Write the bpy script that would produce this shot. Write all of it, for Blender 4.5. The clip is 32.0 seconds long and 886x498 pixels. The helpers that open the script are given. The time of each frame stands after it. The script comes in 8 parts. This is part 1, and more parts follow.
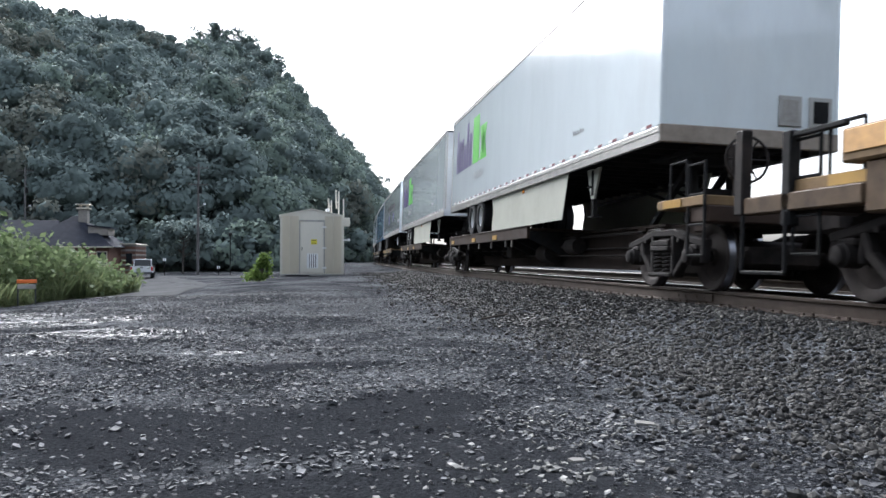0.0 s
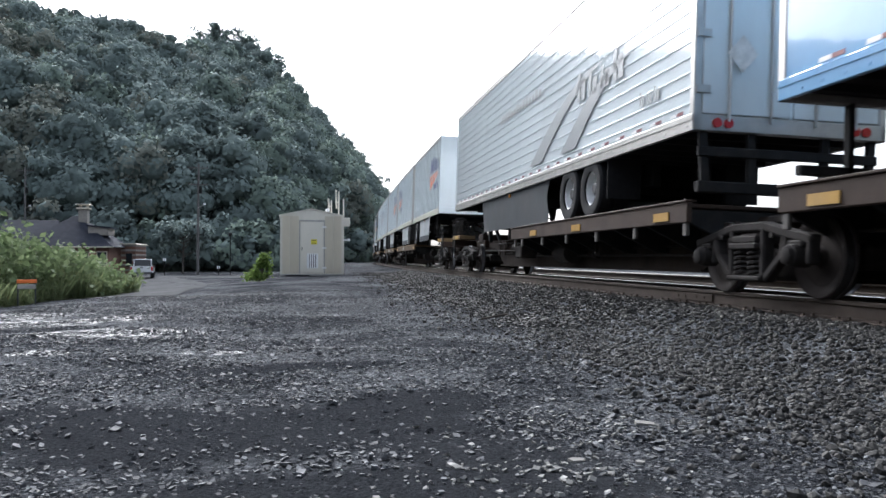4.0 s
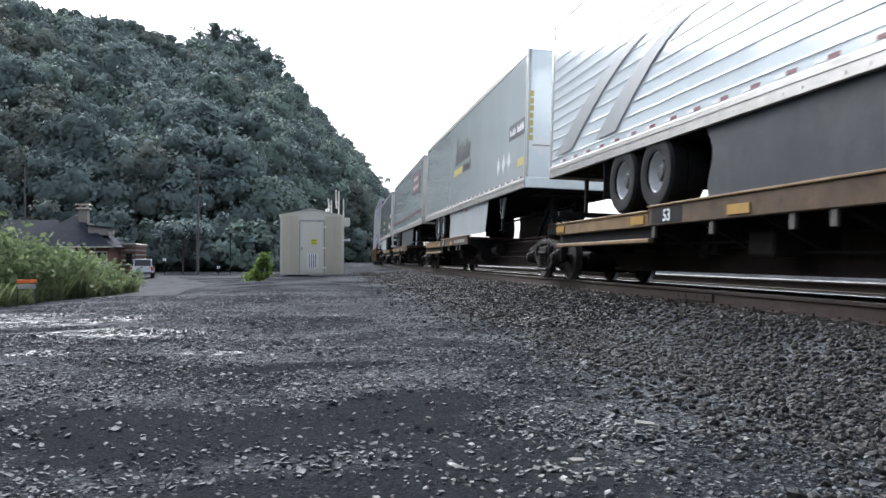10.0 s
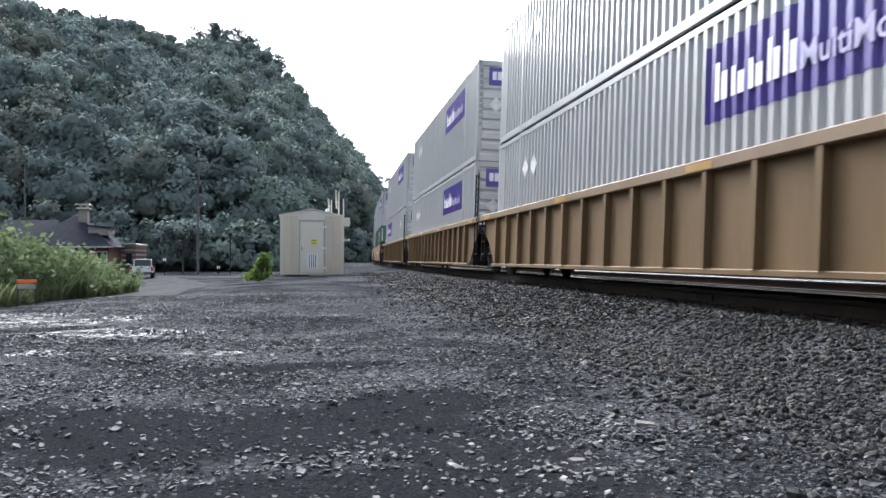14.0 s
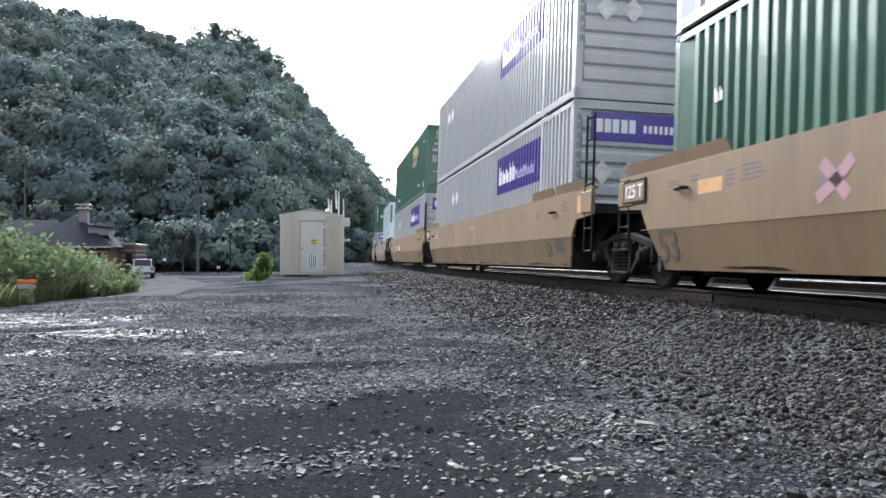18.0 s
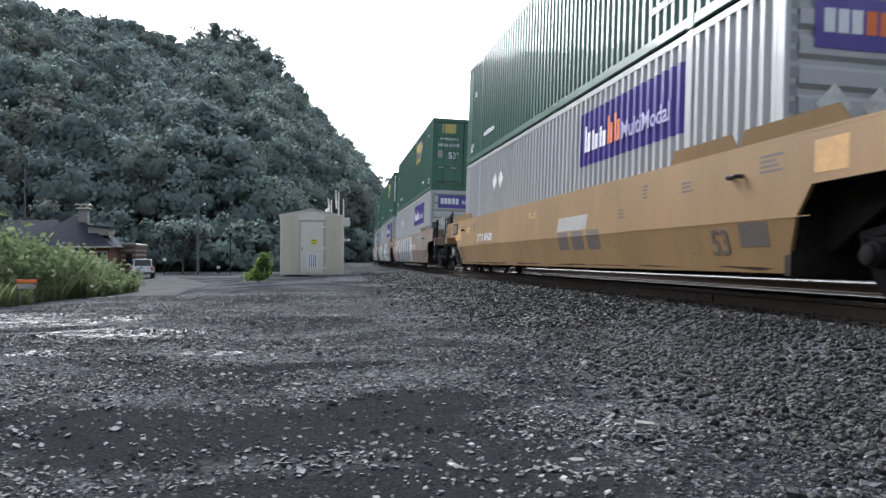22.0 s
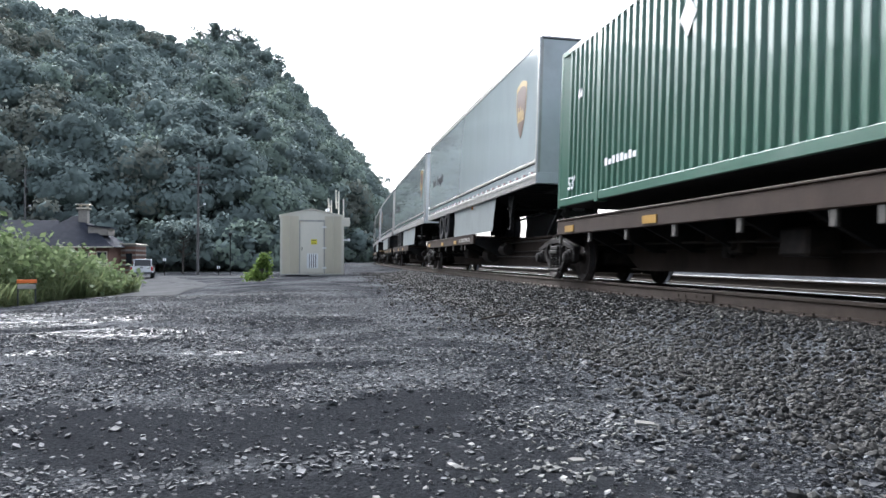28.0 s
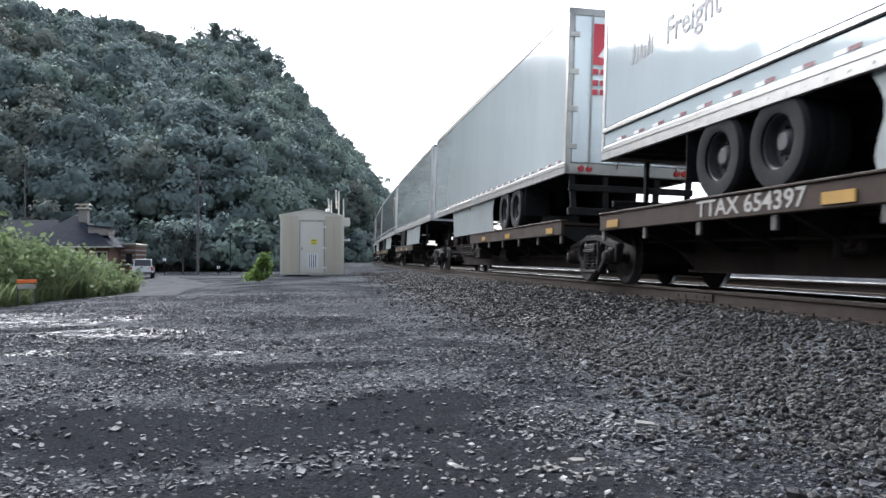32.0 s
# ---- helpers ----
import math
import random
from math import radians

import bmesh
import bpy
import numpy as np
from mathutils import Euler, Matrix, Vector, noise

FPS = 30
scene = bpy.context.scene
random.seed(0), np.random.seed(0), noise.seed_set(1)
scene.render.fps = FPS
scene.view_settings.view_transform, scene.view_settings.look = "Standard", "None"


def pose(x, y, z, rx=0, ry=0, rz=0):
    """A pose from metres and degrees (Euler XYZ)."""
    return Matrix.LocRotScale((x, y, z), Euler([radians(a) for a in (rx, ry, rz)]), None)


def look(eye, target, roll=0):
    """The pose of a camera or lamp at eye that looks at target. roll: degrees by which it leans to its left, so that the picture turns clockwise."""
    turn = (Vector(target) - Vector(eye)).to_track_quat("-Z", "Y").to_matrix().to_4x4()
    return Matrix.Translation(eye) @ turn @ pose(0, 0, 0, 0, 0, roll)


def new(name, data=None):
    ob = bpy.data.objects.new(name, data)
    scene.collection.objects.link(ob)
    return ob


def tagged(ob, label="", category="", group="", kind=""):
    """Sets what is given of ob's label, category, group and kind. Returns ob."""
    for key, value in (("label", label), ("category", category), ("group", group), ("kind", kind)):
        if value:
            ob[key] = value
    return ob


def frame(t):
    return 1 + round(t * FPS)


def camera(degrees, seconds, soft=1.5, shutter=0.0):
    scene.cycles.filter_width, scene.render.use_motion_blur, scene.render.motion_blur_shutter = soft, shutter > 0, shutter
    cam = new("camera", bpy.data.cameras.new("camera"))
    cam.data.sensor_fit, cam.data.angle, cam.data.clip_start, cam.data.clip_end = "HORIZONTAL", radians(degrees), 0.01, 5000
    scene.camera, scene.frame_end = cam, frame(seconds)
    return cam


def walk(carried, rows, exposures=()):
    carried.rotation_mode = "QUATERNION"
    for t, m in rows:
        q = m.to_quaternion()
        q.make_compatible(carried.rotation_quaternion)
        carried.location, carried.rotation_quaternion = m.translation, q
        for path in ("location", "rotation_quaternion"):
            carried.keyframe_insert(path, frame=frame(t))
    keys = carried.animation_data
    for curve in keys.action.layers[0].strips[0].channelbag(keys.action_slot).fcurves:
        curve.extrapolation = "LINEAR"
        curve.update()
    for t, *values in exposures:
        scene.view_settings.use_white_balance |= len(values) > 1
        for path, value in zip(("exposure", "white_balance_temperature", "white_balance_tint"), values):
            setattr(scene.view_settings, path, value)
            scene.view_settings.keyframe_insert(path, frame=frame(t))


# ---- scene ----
EXPOSURE, KELVIN, SKY = 2.05, 5850, 0.10
# ---- camera ----
CAM_Z = 0.80
YAW, PITCH = 0.1677, 0.0131
cam = camera(59.36, 32.0, soft=1.5, shutter=0.08)
eye = Vector((0, 0, CAM_Z))
aim = eye + Vector((math.sin(YAW) * math.cos(PITCH), math.cos(YAW) * math.cos(PITCH), math.sin(PITCH)))
walk(cam, [(0, look(eye, aim)), (32, look(eye, aim))], [(t, EXPOSURE + e, KELVIN, 10) for t, e in ((0, 0.1), (1, 0.03), (3, 0.0), (12, 0.0), (13, 0.06), (15, 0.25), (17, 0.34), (20, 0.3), (21, -0.12), (22, -0.02), (23.5, 0.22), (25, 0.3), (28, 0.36), (30, 0.22), (32, 0.15))])

# ---- world and light: bright hazy evening sky, the sun hidden behind thin cloud beyond the train ----
world = bpy.data.worlds.new("sky")
scene.world = world
world.use_nodes = True
wn = world.node_tree
sky = wn.nodes.new("ShaderNodeTexSky")
sky.sky_type = "NISHITA"
sky.sun_disc = False
sky.sun_elevation, sky.sun_rotation = radians(40), radians(-12)
sky.air_density, sky.dust_density, sky.ozone_density = 1.0, 6.0, 1.0
soft_sky = wn.nodes.new("ShaderNodeHueSaturation")
soft_sky.inputs["Saturation"].default_value = 0.35
wn.links.new(sky.outputs[0], soft_sky.inputs["Color"])
bg = wn.nodes["Background"]
bg.inputs[1].default_value = SKY
wn.links.new(soft_sky.outputs[0], bg.inputs[0])
sun_data = bpy.data.lights.new("sun", "SUN")
sun_data.energy, sun_data.angle, sun_data.color = 0.7, radians(40), (1.0, 0.98, 0.95)
sun = new("sun", sun_data)
sun.matrix_world = look((0, 0, 60), (math.sin(radians(12)), -math.cos(radians(12)), 60 - math.tan(radians(40))))

# ---- the track's line ----
TRACK_X, RAIL_Z, CANT = 5.768, CAM_Z - 0.4206, 0.0342
CURVE, CURVE_START = 0.00081, 9.58


def along(s):
    """Centre line at s metres past the camera: x, y, heading."""
    if s <= CURVE_START:
        return TRACK_X, s, 0.0
    a = (s - CURVE_START) * CURVE
    return TRACK_X + (1 - math.cos(a)) / CURVE, CURVE_START + math.sin(a) / CURVE, a


def on_track(s, lift=0.0):
    x, y, a = along(s)
    return pose(x, y, RAIL_Z + lift, 0, math.degrees(CANT), -math.degrees(a))


def run(t):
    """Metres that the train has gone at t seconds."""
    v1, v2 = 17.859, 18.552
    if t < 13:
        return v1 * t
    if t < 22:
        return v1 * t + (v2 - v1) / 18 * (t - 13) ** 2
    return v1 * 13 + (v1 + v2) / 2 * 9 + v2 * (t - 22)


# ---- materials ----
def nodes_of(name):
    m = bpy.data.materials.new(name)
    m.use_nodes = True
    return m, m.node_tree, m.node_tree.nodes["Principled BSDF"]


def mat(name, c, rough=0.5, metal=0.0, var=0.15, scale=3.0, grime=0.0, grime_c=(0.08, 0.065, 0.05), bump=0.0, bump_scale=60.0, coat=0.0, each=0.0, streak=1.0, spec=0.5):
    """Colour with two scales of variation, a grime layer, bump and piece-to-piece change."""
    m, nt, b = nodes_of(name)
    N, L = nt.nodes, nt.links
    tc = N.new("ShaderNodeTexCoord")
    mp = N.new("ShaderNodeMapping")
    mp.inputs["Scale"].default_value = (1, 1, streak)
    L.new(tc.outputs["Object"], mp.inputs[0])
    n1 = N.new("ShaderNodeTexNoise")
    n1.inputs["Scale"].default_value, n1.inputs["Detail"].default_value = scale, 8
    n1.inputs["Roughness"].default_value = 0.65
    L.new(mp.outputs[0], n1.inputs[0])
    r1 = N.new("ShaderNodeValToRGB")
    r1.color_ramp.elements[0].position, r1.color_ramp.elements[1].position = 0.3, 0.7
    r1.color_ramp.elements[0].color = (*[v * (1 - var) for v in c], 1)
    r1.color_ramp.elements[1].color = (*[min(1, v * (1 + var)) for v in c], 1)
    L.new(n1.outputs[0], r1.inputs[0])
    col = r1.outputs[0]
    if each:
        oi = N.new("ShaderNodeObjectInfo")
        mr = N.new("ShaderNodeMapRange")
        mr.inputs[3].default_value, mr.inputs[4].default_value = 1 - each, 1 + each
        L.new(oi.outputs["Random"], mr.inputs[0])
        hs = N.new("ShaderNodeHueSaturation")
        L.new(mr.outputs[0], hs.inputs["Value"])
        L.new(col, hs.inputs["Color"])
        col = hs.outputs[0]
    if grime:
        n2 = N.new("ShaderNodeTexNoise")
        n2.inputs["Scale"].default_value, n2.inputs["Detail"].default_value = scale * 0.37, 10
        n2.inputs["Roughness"].default_value = 0.75
        L.new(mp.outputs[0], n2.inputs[0])
        r2 = N.new("ShaderNodeMapRange")
        r2.inputs[1].default_value, r2.inputs[2].default_value = 0.48, 0.75
        r2.inputs[4].default_value = grime
        L.new(n2.outputs[0], r2.inputs[0])
        mx = N.new("ShaderNodeMix")
        mx.data_type = "RGBA"
        L.new(r2.outputs[0], mx.inputs[0])
        L.new(col, mx.inputs[6])
        mx.inputs[7].default_value = (*grime_c, 1)
        col = mx.outputs[2]
        rr = N.new("ShaderNodeMapRange")
        rr.inputs[2].default_value = 1.0
        rr.inputs[3].default_value, rr.inputs[4].default_value = rough, min(1, rough + 0.35)
        L.new(r2.outputs[0], rr.inputs[0])
        L.new(rr.outputs[0], b.inputs["Roughness"])
    else:
        b.inputs["Roughness"].default_value = rough
    L.new(col, b.inputs["Base Color"])
    b.inputs["Metallic"].default_value = metal
    b.inputs["Coat Weight"].default_value = coat
    b.inputs["Coat Roughness"].default_value = 0.03
    b.inputs["Specular IOR Level"].default_value = spec
    if bump:
        n3 = N.new("ShaderNodeTexNoise")
        n3.inputs["Scale"].default_value, n3.inputs["Detail"].default_value = bump_scale, 6
        L.new(tc.outputs["Object"], n3.inputs[0])
        bp = N.new("ShaderNodeBump")
        bp.inputs["Strength"].default_value, bp.inputs["Distance"].default_value = bump, 0.02
        L.new(n3.outputs[0], bp.inputs["Height"])
        L.new(bp.outputs[0], b.inputs["Normal"])
    return m


WHITE = mat("white_trailer_paint", (0.785, 0.84, 0.85), 0.1, var=0.04, grime=0.25, grime_c=(0.5, 0.49, 0.47), scale=1.3, coat=1.0, bump=0.008, bump_scale=1.2, streak=0.3)
GREYWHITE = mat("grey_trailer_paint", (0.61, 0.65, 0.645), 0.12, var=0.05, grime=0.25, grime_c=(0.45, 0.44, 0.42), scale=1.3, coat=1.0, bump=0.008, bump_scale=1.2, streak=0.3)
UPSGREY = mat("warm_grey_trailer_paint", (0.53, 0.585, 0.585), 0.08, var=0.05, grime=0.25, grime_c=(0.4, 0.4, 0.4), scale=1.3, coat=1.0, bump=0.006, bump_scale=1.0, streak=0.3)
BLUE = mat("blue_trailer_paint", (0.18, 0.35, 0.55), 0.18, var=0.06, grime=0.2, grime_c=(0.2, 0.24, 0.28), scale=1.2, coat=0.9)
DARKBLUE = mat("dark_blue_nose_paint", (0.09, 0.16, 0.24), 0.3, var=0.12, grime=0.4, grime_c=(0.12, 0.13, 0.14), scale=1.5)
ALU = mat("aluminium_rail", (0.43, 0.415, 0.39), 0.38, 0.55, 0.1, 4, 0.5, (0.2, 0.18, 0.15))
NOSE = mat("trailer_nose_grey", (0.54, 0.555, 0.57), 0.35, 0.0, 0.06, 2, 0.3, (0.2, 0.2, 0.2), coat=0.3)
REARG = mat("slate_grey_door_paint", (0.25, 0.26, 0.285), 0.35, 0.0, 0.06, 2, 0.3, (0.2, 0.2, 0.2), coat=0.2)
SKIRTW = mat("white_side_skirt", (0.35, 0.37, 0.375), 0.4, 0, 0.06, 2, 0.35, (0.3, 0.29, 0.26))
SKIRTG = mat("grey_green_side_skirt", (0.235, 0.255, 0.25), 0.4, 0, 0.06, 2, 0.35, (0.2, 0.2, 0.18))
SKIRTC = mat("cream_side_skirt", (0.42, 0.42, 0.35), 0.45, 0, 0.06, 2, 0.35, (0.3, 0.28, 0.22))
SKIRTD = mat("dark_side_skirt", (0.05, 0.054, 0.058), 0.5, 0, 0.15, 2, 0.4, (0.14, 0.13, 0.12), spec=0.12)
UNDER = mat("black_underframe", (0.018, 0.0178, 0.018), 0.85, 0.0, 0.3, 5, 0.5, (0.05, 0.042, 0.035), spec=0.12)
TYRE = mat("tyre_rubber", (0.016, 0.016, 0.017), 0.85, 0, 0.2, 14, 0.3, (0.035, 0.033, 0.031), spec=0.12)
RIMW = mat("pale_wheel_rim", (0.68, 0.68, 0.67), 0.4, 0.0, 0.1, 8, 0.4)
RIMD = mat("dark_wheel_rim", (0.05, 0.05, 0.052), 0.5, 0.3, 0.2, 8, 0.5, (0.1, 0.09, 0.08))
RED = mat("red_reflective_tape", (0.15, 0.026, 0.03), 0.4, var=0.1, grime=0.35)
TAPEW = mat("white_reflective_tape", (0.75, 0.74, 0.72), 0.35, var=0.05, grime=0.3)
LAMPRED = mat("red_lamp_lens", (0.4, 0.02, 0.02), 0.15, var=0.05, coat=0.5)
AMBER = mat("amber_marker_lens", (0.6, 0.22, 0.03), 0.2, var=0.1, coat=0.4)
YEL = mat("yellow_reflector", (0.36, 0.205, 0.035), 0.4, var=0.1, grime=0.35)
RUST = mat("brown_railcar_paint", (0.042, 0.028, 0.021), 0.6, 0.1, 0.25, 2.2, 0.7, (0.05, 0.04, 0.034), bump=0.1, bump_scale=25, each=0.12, spec=0.12)
GIRDER = mat("grimy_girder_steel", (0.03, 0.0225, 0.0185), 0.85, 0, 0.4, 1.6, 0.85, (0.05, 0.036, 0.027), bump=0.12, bump_scale=18, streak=0.3, each=0.15, spec=0.08)
OCHRE = mat("worn_ochre_railcar_paint", (0.19, 0.125, 0.062), 0.55, 0, 0.25, 2.4, 0.9, (0.095, 0.068, 0.05), bump=0.08, bump_scale=30, spec=0.12)
TAN = mat("tan_well_car_paint", (0.204, 0.138, 0.078), 0.5, 0, 0.18, 0.9, 0.7, (0.14, 0.097, 0.066), bump=0.05, bump_scale=20, each=0.08, streak=0.3, spec=0.25)
AMBERW = mat("amber_well_car_paint", (0.27, 0.165, 0.072), 0.5, 0, 0.18, 0.9, 0.7, (0.19, 0.115, 0.058), bump=0.05, bump_scale=20, each=0.05, streak=0.3, spec=0.25)
BROWNW = mat("brown_well_car_paint", (0.19, 0.14, 0.108), 0.55, 0, 0.18, 0.9, 0.65, (0.12, 0.086, 0.066), bump=0.05, bump_scale=20, each=0.08, streak=0.3, spec=0.25)
OCHREB = mat("rust_worn_ochre_paint", (0.088, 0.06, 0.037), 0.6, 0, 0.4, 2.6, 0.95, (0.045, 0.035, 0.03), bump=0.08, bump_scale=30, spec=0.12)
REDBROWN = mat("red_brown_ribbed_car_paint", (0.17, 0.112, 0.058), 0.55, 0, 0.25, 0.9, 0.75, (0.1, 0.07, 0.045), bump=0.05, bump_scale=20, each=0.08, streak=0.3, spec=0.12)
DARK = mat("dark_brake_dust_steel", (0.026, 0.022, 0.02), 0.75, 0.1, 0.35, 6, 0.6, (0.075, 0.055, 0.042), bump=0.1, bump_scale=30, spec=0.12)
FRAMEST = mat("dusty_cast_steel", (0.023, 0.02, 0.0185), 0.8, 0.0, 0.3, 8, 0.6, (0.036, 0.029, 0.025), bump=0.15, bump_scale=40, spec=0.12)
WHEELST = mat("worn_wheel_steel", (0.034, 0.027, 0.024), 0.7, 0.2, 0.3, 6, 0.6, (0.022, 0.018, 0.016), spec=0.15)
TREAD = mat("bright_wheel_tread", (0.3, 0.3, 0.31), 0.35, 1.0, 0.1, 10)
GREYCON = mat("grey_container_steel", (0.43, 0.43, 0.425), 0.35, 0.0, 0.07, 1.2, 0.4, (0.34, 0.325, 0.3), coat=0.45, each=0.05, streak=0.3)
GREENCON = mat("green_container_steel", (0.04, 0.122, 0.078), 0.36, 0.0, 0.12, 1.2, 0.5, (0.085, 0.14, 0.105), coat=0.5, each=0.06, streak=0.3)
PURPLE = mat("purple_panel", (0.075, 0.045, 0.27), 0.35, var=0.06, coat=0.3)
DARKPURPLE = mat("dark_purple_decal", (0.07, 0.045, 0.14), 0.4, var=0.08)
GREENLOGO = mat("bright_green_decal", (0.13, 0.48, 0.07), 0.4, var=0.08)
ORANGE = mat("orange_decal", (0.75, 0.17, 0.03), 0.4, var=0.08)
NAVY = mat("navy_decal", (0.035, 0.042, 0.15), 0.4, var=0.08)
BLACKD = mat("black_decal", (0.03, 0.03, 0.033), 0.45, var=0.1)
GREYD = mat("grey_decal", (0.26, 0.27, 0.27), 0.4, var=0.08)
MAROON = mat("maroon_decal", (0.06, 0.02, 0.028), 0.6, var=0.08)
PLAC = mat("scuffed_placard_holder", (0.64, 0.62, 0.58), 0.5, var=0.2, scale=9, grime=0.8, grime_c=(0.26, 0.23, 0.19))
WHITED = mat("white_decal", (0.78, 0.78, 0.78), 0.4, var=0.04, grime=0.2, grime_c=(0.4, 0.4, 0.4))
FADEDW = mat("washed_out_lettering", (0.36, 0.33, 0.52), 0.4, var=0.15, grime=0.5, grime_c=(0.16, 0.13, 0.36), scale=6)
YELLOWD = mat("yellow_decal", (0.5, 0.42, 0.13), 0.4, var=0.05)
GOLDB = mat("gold_decal", (0.42, 0.28, 0.08), 0.4, var=0.06)
BROWND = mat("brown_decal", (0.10, 0.05, 0.03), 0.4, var=0.06)
REDD = mat("red_decal", (0.5, 0.03, 0.05), 0.4, var=0.06)
STENCIL = mat("faded_white_stencil", (0.34, 0.32, 0.29), 0.6, var=0.15, scale=20, grime=0.5, grime_c=(0.2, 0.17, 0.14))
DSTENCIL = mat("faded_dark_stencil", (0.1, 0.08, 0.065), 0.6, var=0.15, scale=20)
FADED = mat("faded_orange_patch_paint", (0.5, 0.27, 0.08), 0.6, var=0.25, scale=7, grime=0.6, grime_c=(0.4, 0.28, 0.16))
GW = mat("white_spray_paint", (0.4, 0.43, 0.42), 0.5, var=0.08, scale=2)
GK = mat("black_spray_paint", (0.036, 0.036, 0.038), 0.5, var=0.15, scale=2)
GLW = mat("pale_green_white_spray_paint", (0.27, 0.32, 0.2), 0.5, var=0.15, scale=2)
GG = mat("green_spray_paint", (0.09, 0.17, 0.11), 0.5, var=0.15, scale=2)
GTEAL = mat("teal_spray_paint", (0.1, 0.25, 0.22), 0.5, var=0.15, scale=2)
GPINK = mat("pink_spray_paint", (0.33, 0.17, 0.19), 0.5, var=0.15, scale=2)
GREDD = mat("dull_red_spray_paint", (0.2, 0.085, 0.08), 0.5, var=0.15, scale=2)
GPURP = mat("violet_spray_paint", (0.105, 0.09, 0.125), 0.5, var=0.15, scale=2)


# ---- mesh tools ----
class MB:
    """Collects boxes, cylinders and prisms into one mesh."""

    def __init__(self):
        self.v, self.f = [], []

    def add(self, vs, fs, m=None):
        o = len(self.v)
        self.v += [tuple(m @ Vector(p)) for p in vs] if m else [tuple(p) for p in vs]
        self.f += [tuple(o + i for i in f) for f in fs]
        return self

    def box(self, x0, x1, y0, y1, z0, z1, b=0.0, m=None):
        if x0 > x1:
            x0, x1 = x1, x0
        if y0 > y1:
            y0, y1 = y1, y0
        if z0 > z1:
            z0, z1 = z1, z0
        b = min(b, (x1 - x0) * 0.45, (y1 - y0) * 0.45, (z1 - z0) * 0.45)
        if b <= 0:
            vs = [(x, y, z) for x in (x0, x1) for y in (y0, y1) for z in (z0, z1)]
            return self.add(vs, [(0, 1, 3, 2), (4, 6, 7, 5), (0, 4, 5, 1), (2, 3, 7, 6), (0, 2, 6, 4), (1, 5, 7, 3)], m)
        vs, idx = [], {}
        lo, hi = (x0, y0, z0), (x1, y1, z1)
        for sx in (0, 1):
            for sy in (0, 1):
                for sz in (0, 1):
                    for ax in range(3):
                        p = []
                        for a, sgn in enumerate((sx, sy, sz)):
                            edge = hi[a] if sgn else lo[a]
                            p.append(edge if a == ax else edge + (-b if sgn else b))
                        idx[sx, sy, sz, ax] = len(vs)
                        vs.append(p)
        fs = []
        for ax in range(3):
            u, w = (ax + 1) % 3, (ax + 2) % 3
            for sgn in (0, 1):
                q = []
                for a, c in ((0, 0), (1, 0), (1, 1), (0, 1)):
                    k = [0, 0, 0]
                    k[ax], k[u], k[w] = sgn, a, c
                    q.append(idx[(*k, ax)])
                fs.append(q if sgn else q[::-1])
            for a in (0, 1):
                for c in (0, 1):
                    k0, k1 = [0, 0, 0], [0, 0, 0]
                    k0[ax], k1[ax] = 0, 1
                    for k in (k0, k1):
                        k[u], k[w] = a, c
                    q = [idx[(*k0, u)], idx[(*k1, u)], idx[(*k1, w)], idx[(*k0, w)]]
                    fs.append(q if (a + c) % 2 else q[::-1])
        for sx in (0, 1):
            for sy in (0, 1):
                for sz in (0, 1):
                    q = [idx[sx, sy, sz, a] for a in range(3)]
                    fs.append(q if (sx + sy + sz) % 2 else q[::-1])
        return self.add(vs, fs, m)

    def cyl(self, p0, p1, r0, r1=None, n=16, caps=True):
        r1 = r0 if r1 is None else r1
        p0, p1 = Vector(p0), Vector(p1)
        d = (p1 - p0).normalized()
        a = d.orthogonal().normalized()
        c = d.cross(a)
        vs = []
        for p, r in ((p0, r0), (p1, r1)):
            for i in range(n):
                t = 2 * math.pi * i / n
                vs.append(p + a * r * math.cos(t) + c * r * math.sin(t))
        fs = [(i, (i + 1) % n, n + (i + 1) % n, n + i) for i in range(n)]
        if caps:
            fs += [tuple(range(n))[::-1], tuple(range(n, 2 * n))]
        return self.add(vs, fs)

    def lathe(self, prof, n=24, axis="x", at=(0, 0, 0)):
        """prof: (along the axis, radius) pairs; open ends are closed by zero radii."""
        vs, k = [], len(prof)
        for i in range(n):
            t = 2 * math.pi * i / n
            for h, r in prof:
                p = (h, r * math.cos(t), r * math.sin(t)) if axis == "x" else ((r * math.cos(t), r * math.sin(t), h) if axis == "z" else (r * math.cos(t), h, r * math.sin(t)))
                vs.append([p[j] + at[j] for j in range(3)])
        fs = []
        for i in range(n):
            j = (i + 1) % n
            fs += [(i * k + a, i * k + a + 1, j * k + a + 1, j * k + a) for a in range(k - 1)]
        return self.add(vs, fs)

    def prism(self, poly, x0, x1, axis="x"):
        """A polygon of (y, z), thickened along x (or of (x, z) along y, (x, y) along z)."""
        n = len(poly)
        put = {"x": lambda h, p: (h, p[0], p[1]), "y": lambda h, p: (p[0], h, p[1]), "z": lambda h, p: (p[0], p[1], h)}[axis]
        vs = [put(x0, p) for p in poly] + [put(x1, p) for p in poly]
        fs = [(i, (i + 1) % n, n + (i + 1) % n, n + i) for i in range(n)] + [tuple(range(n))[::-1], tuple(range(n, 2 * n))]
        return self.add(vs, fs)

    def tube(self, pts, r, n=8):
        for a, b in zip(pts, pts[1:]):
            self.cyl(a, b, r, n=n)
        return self

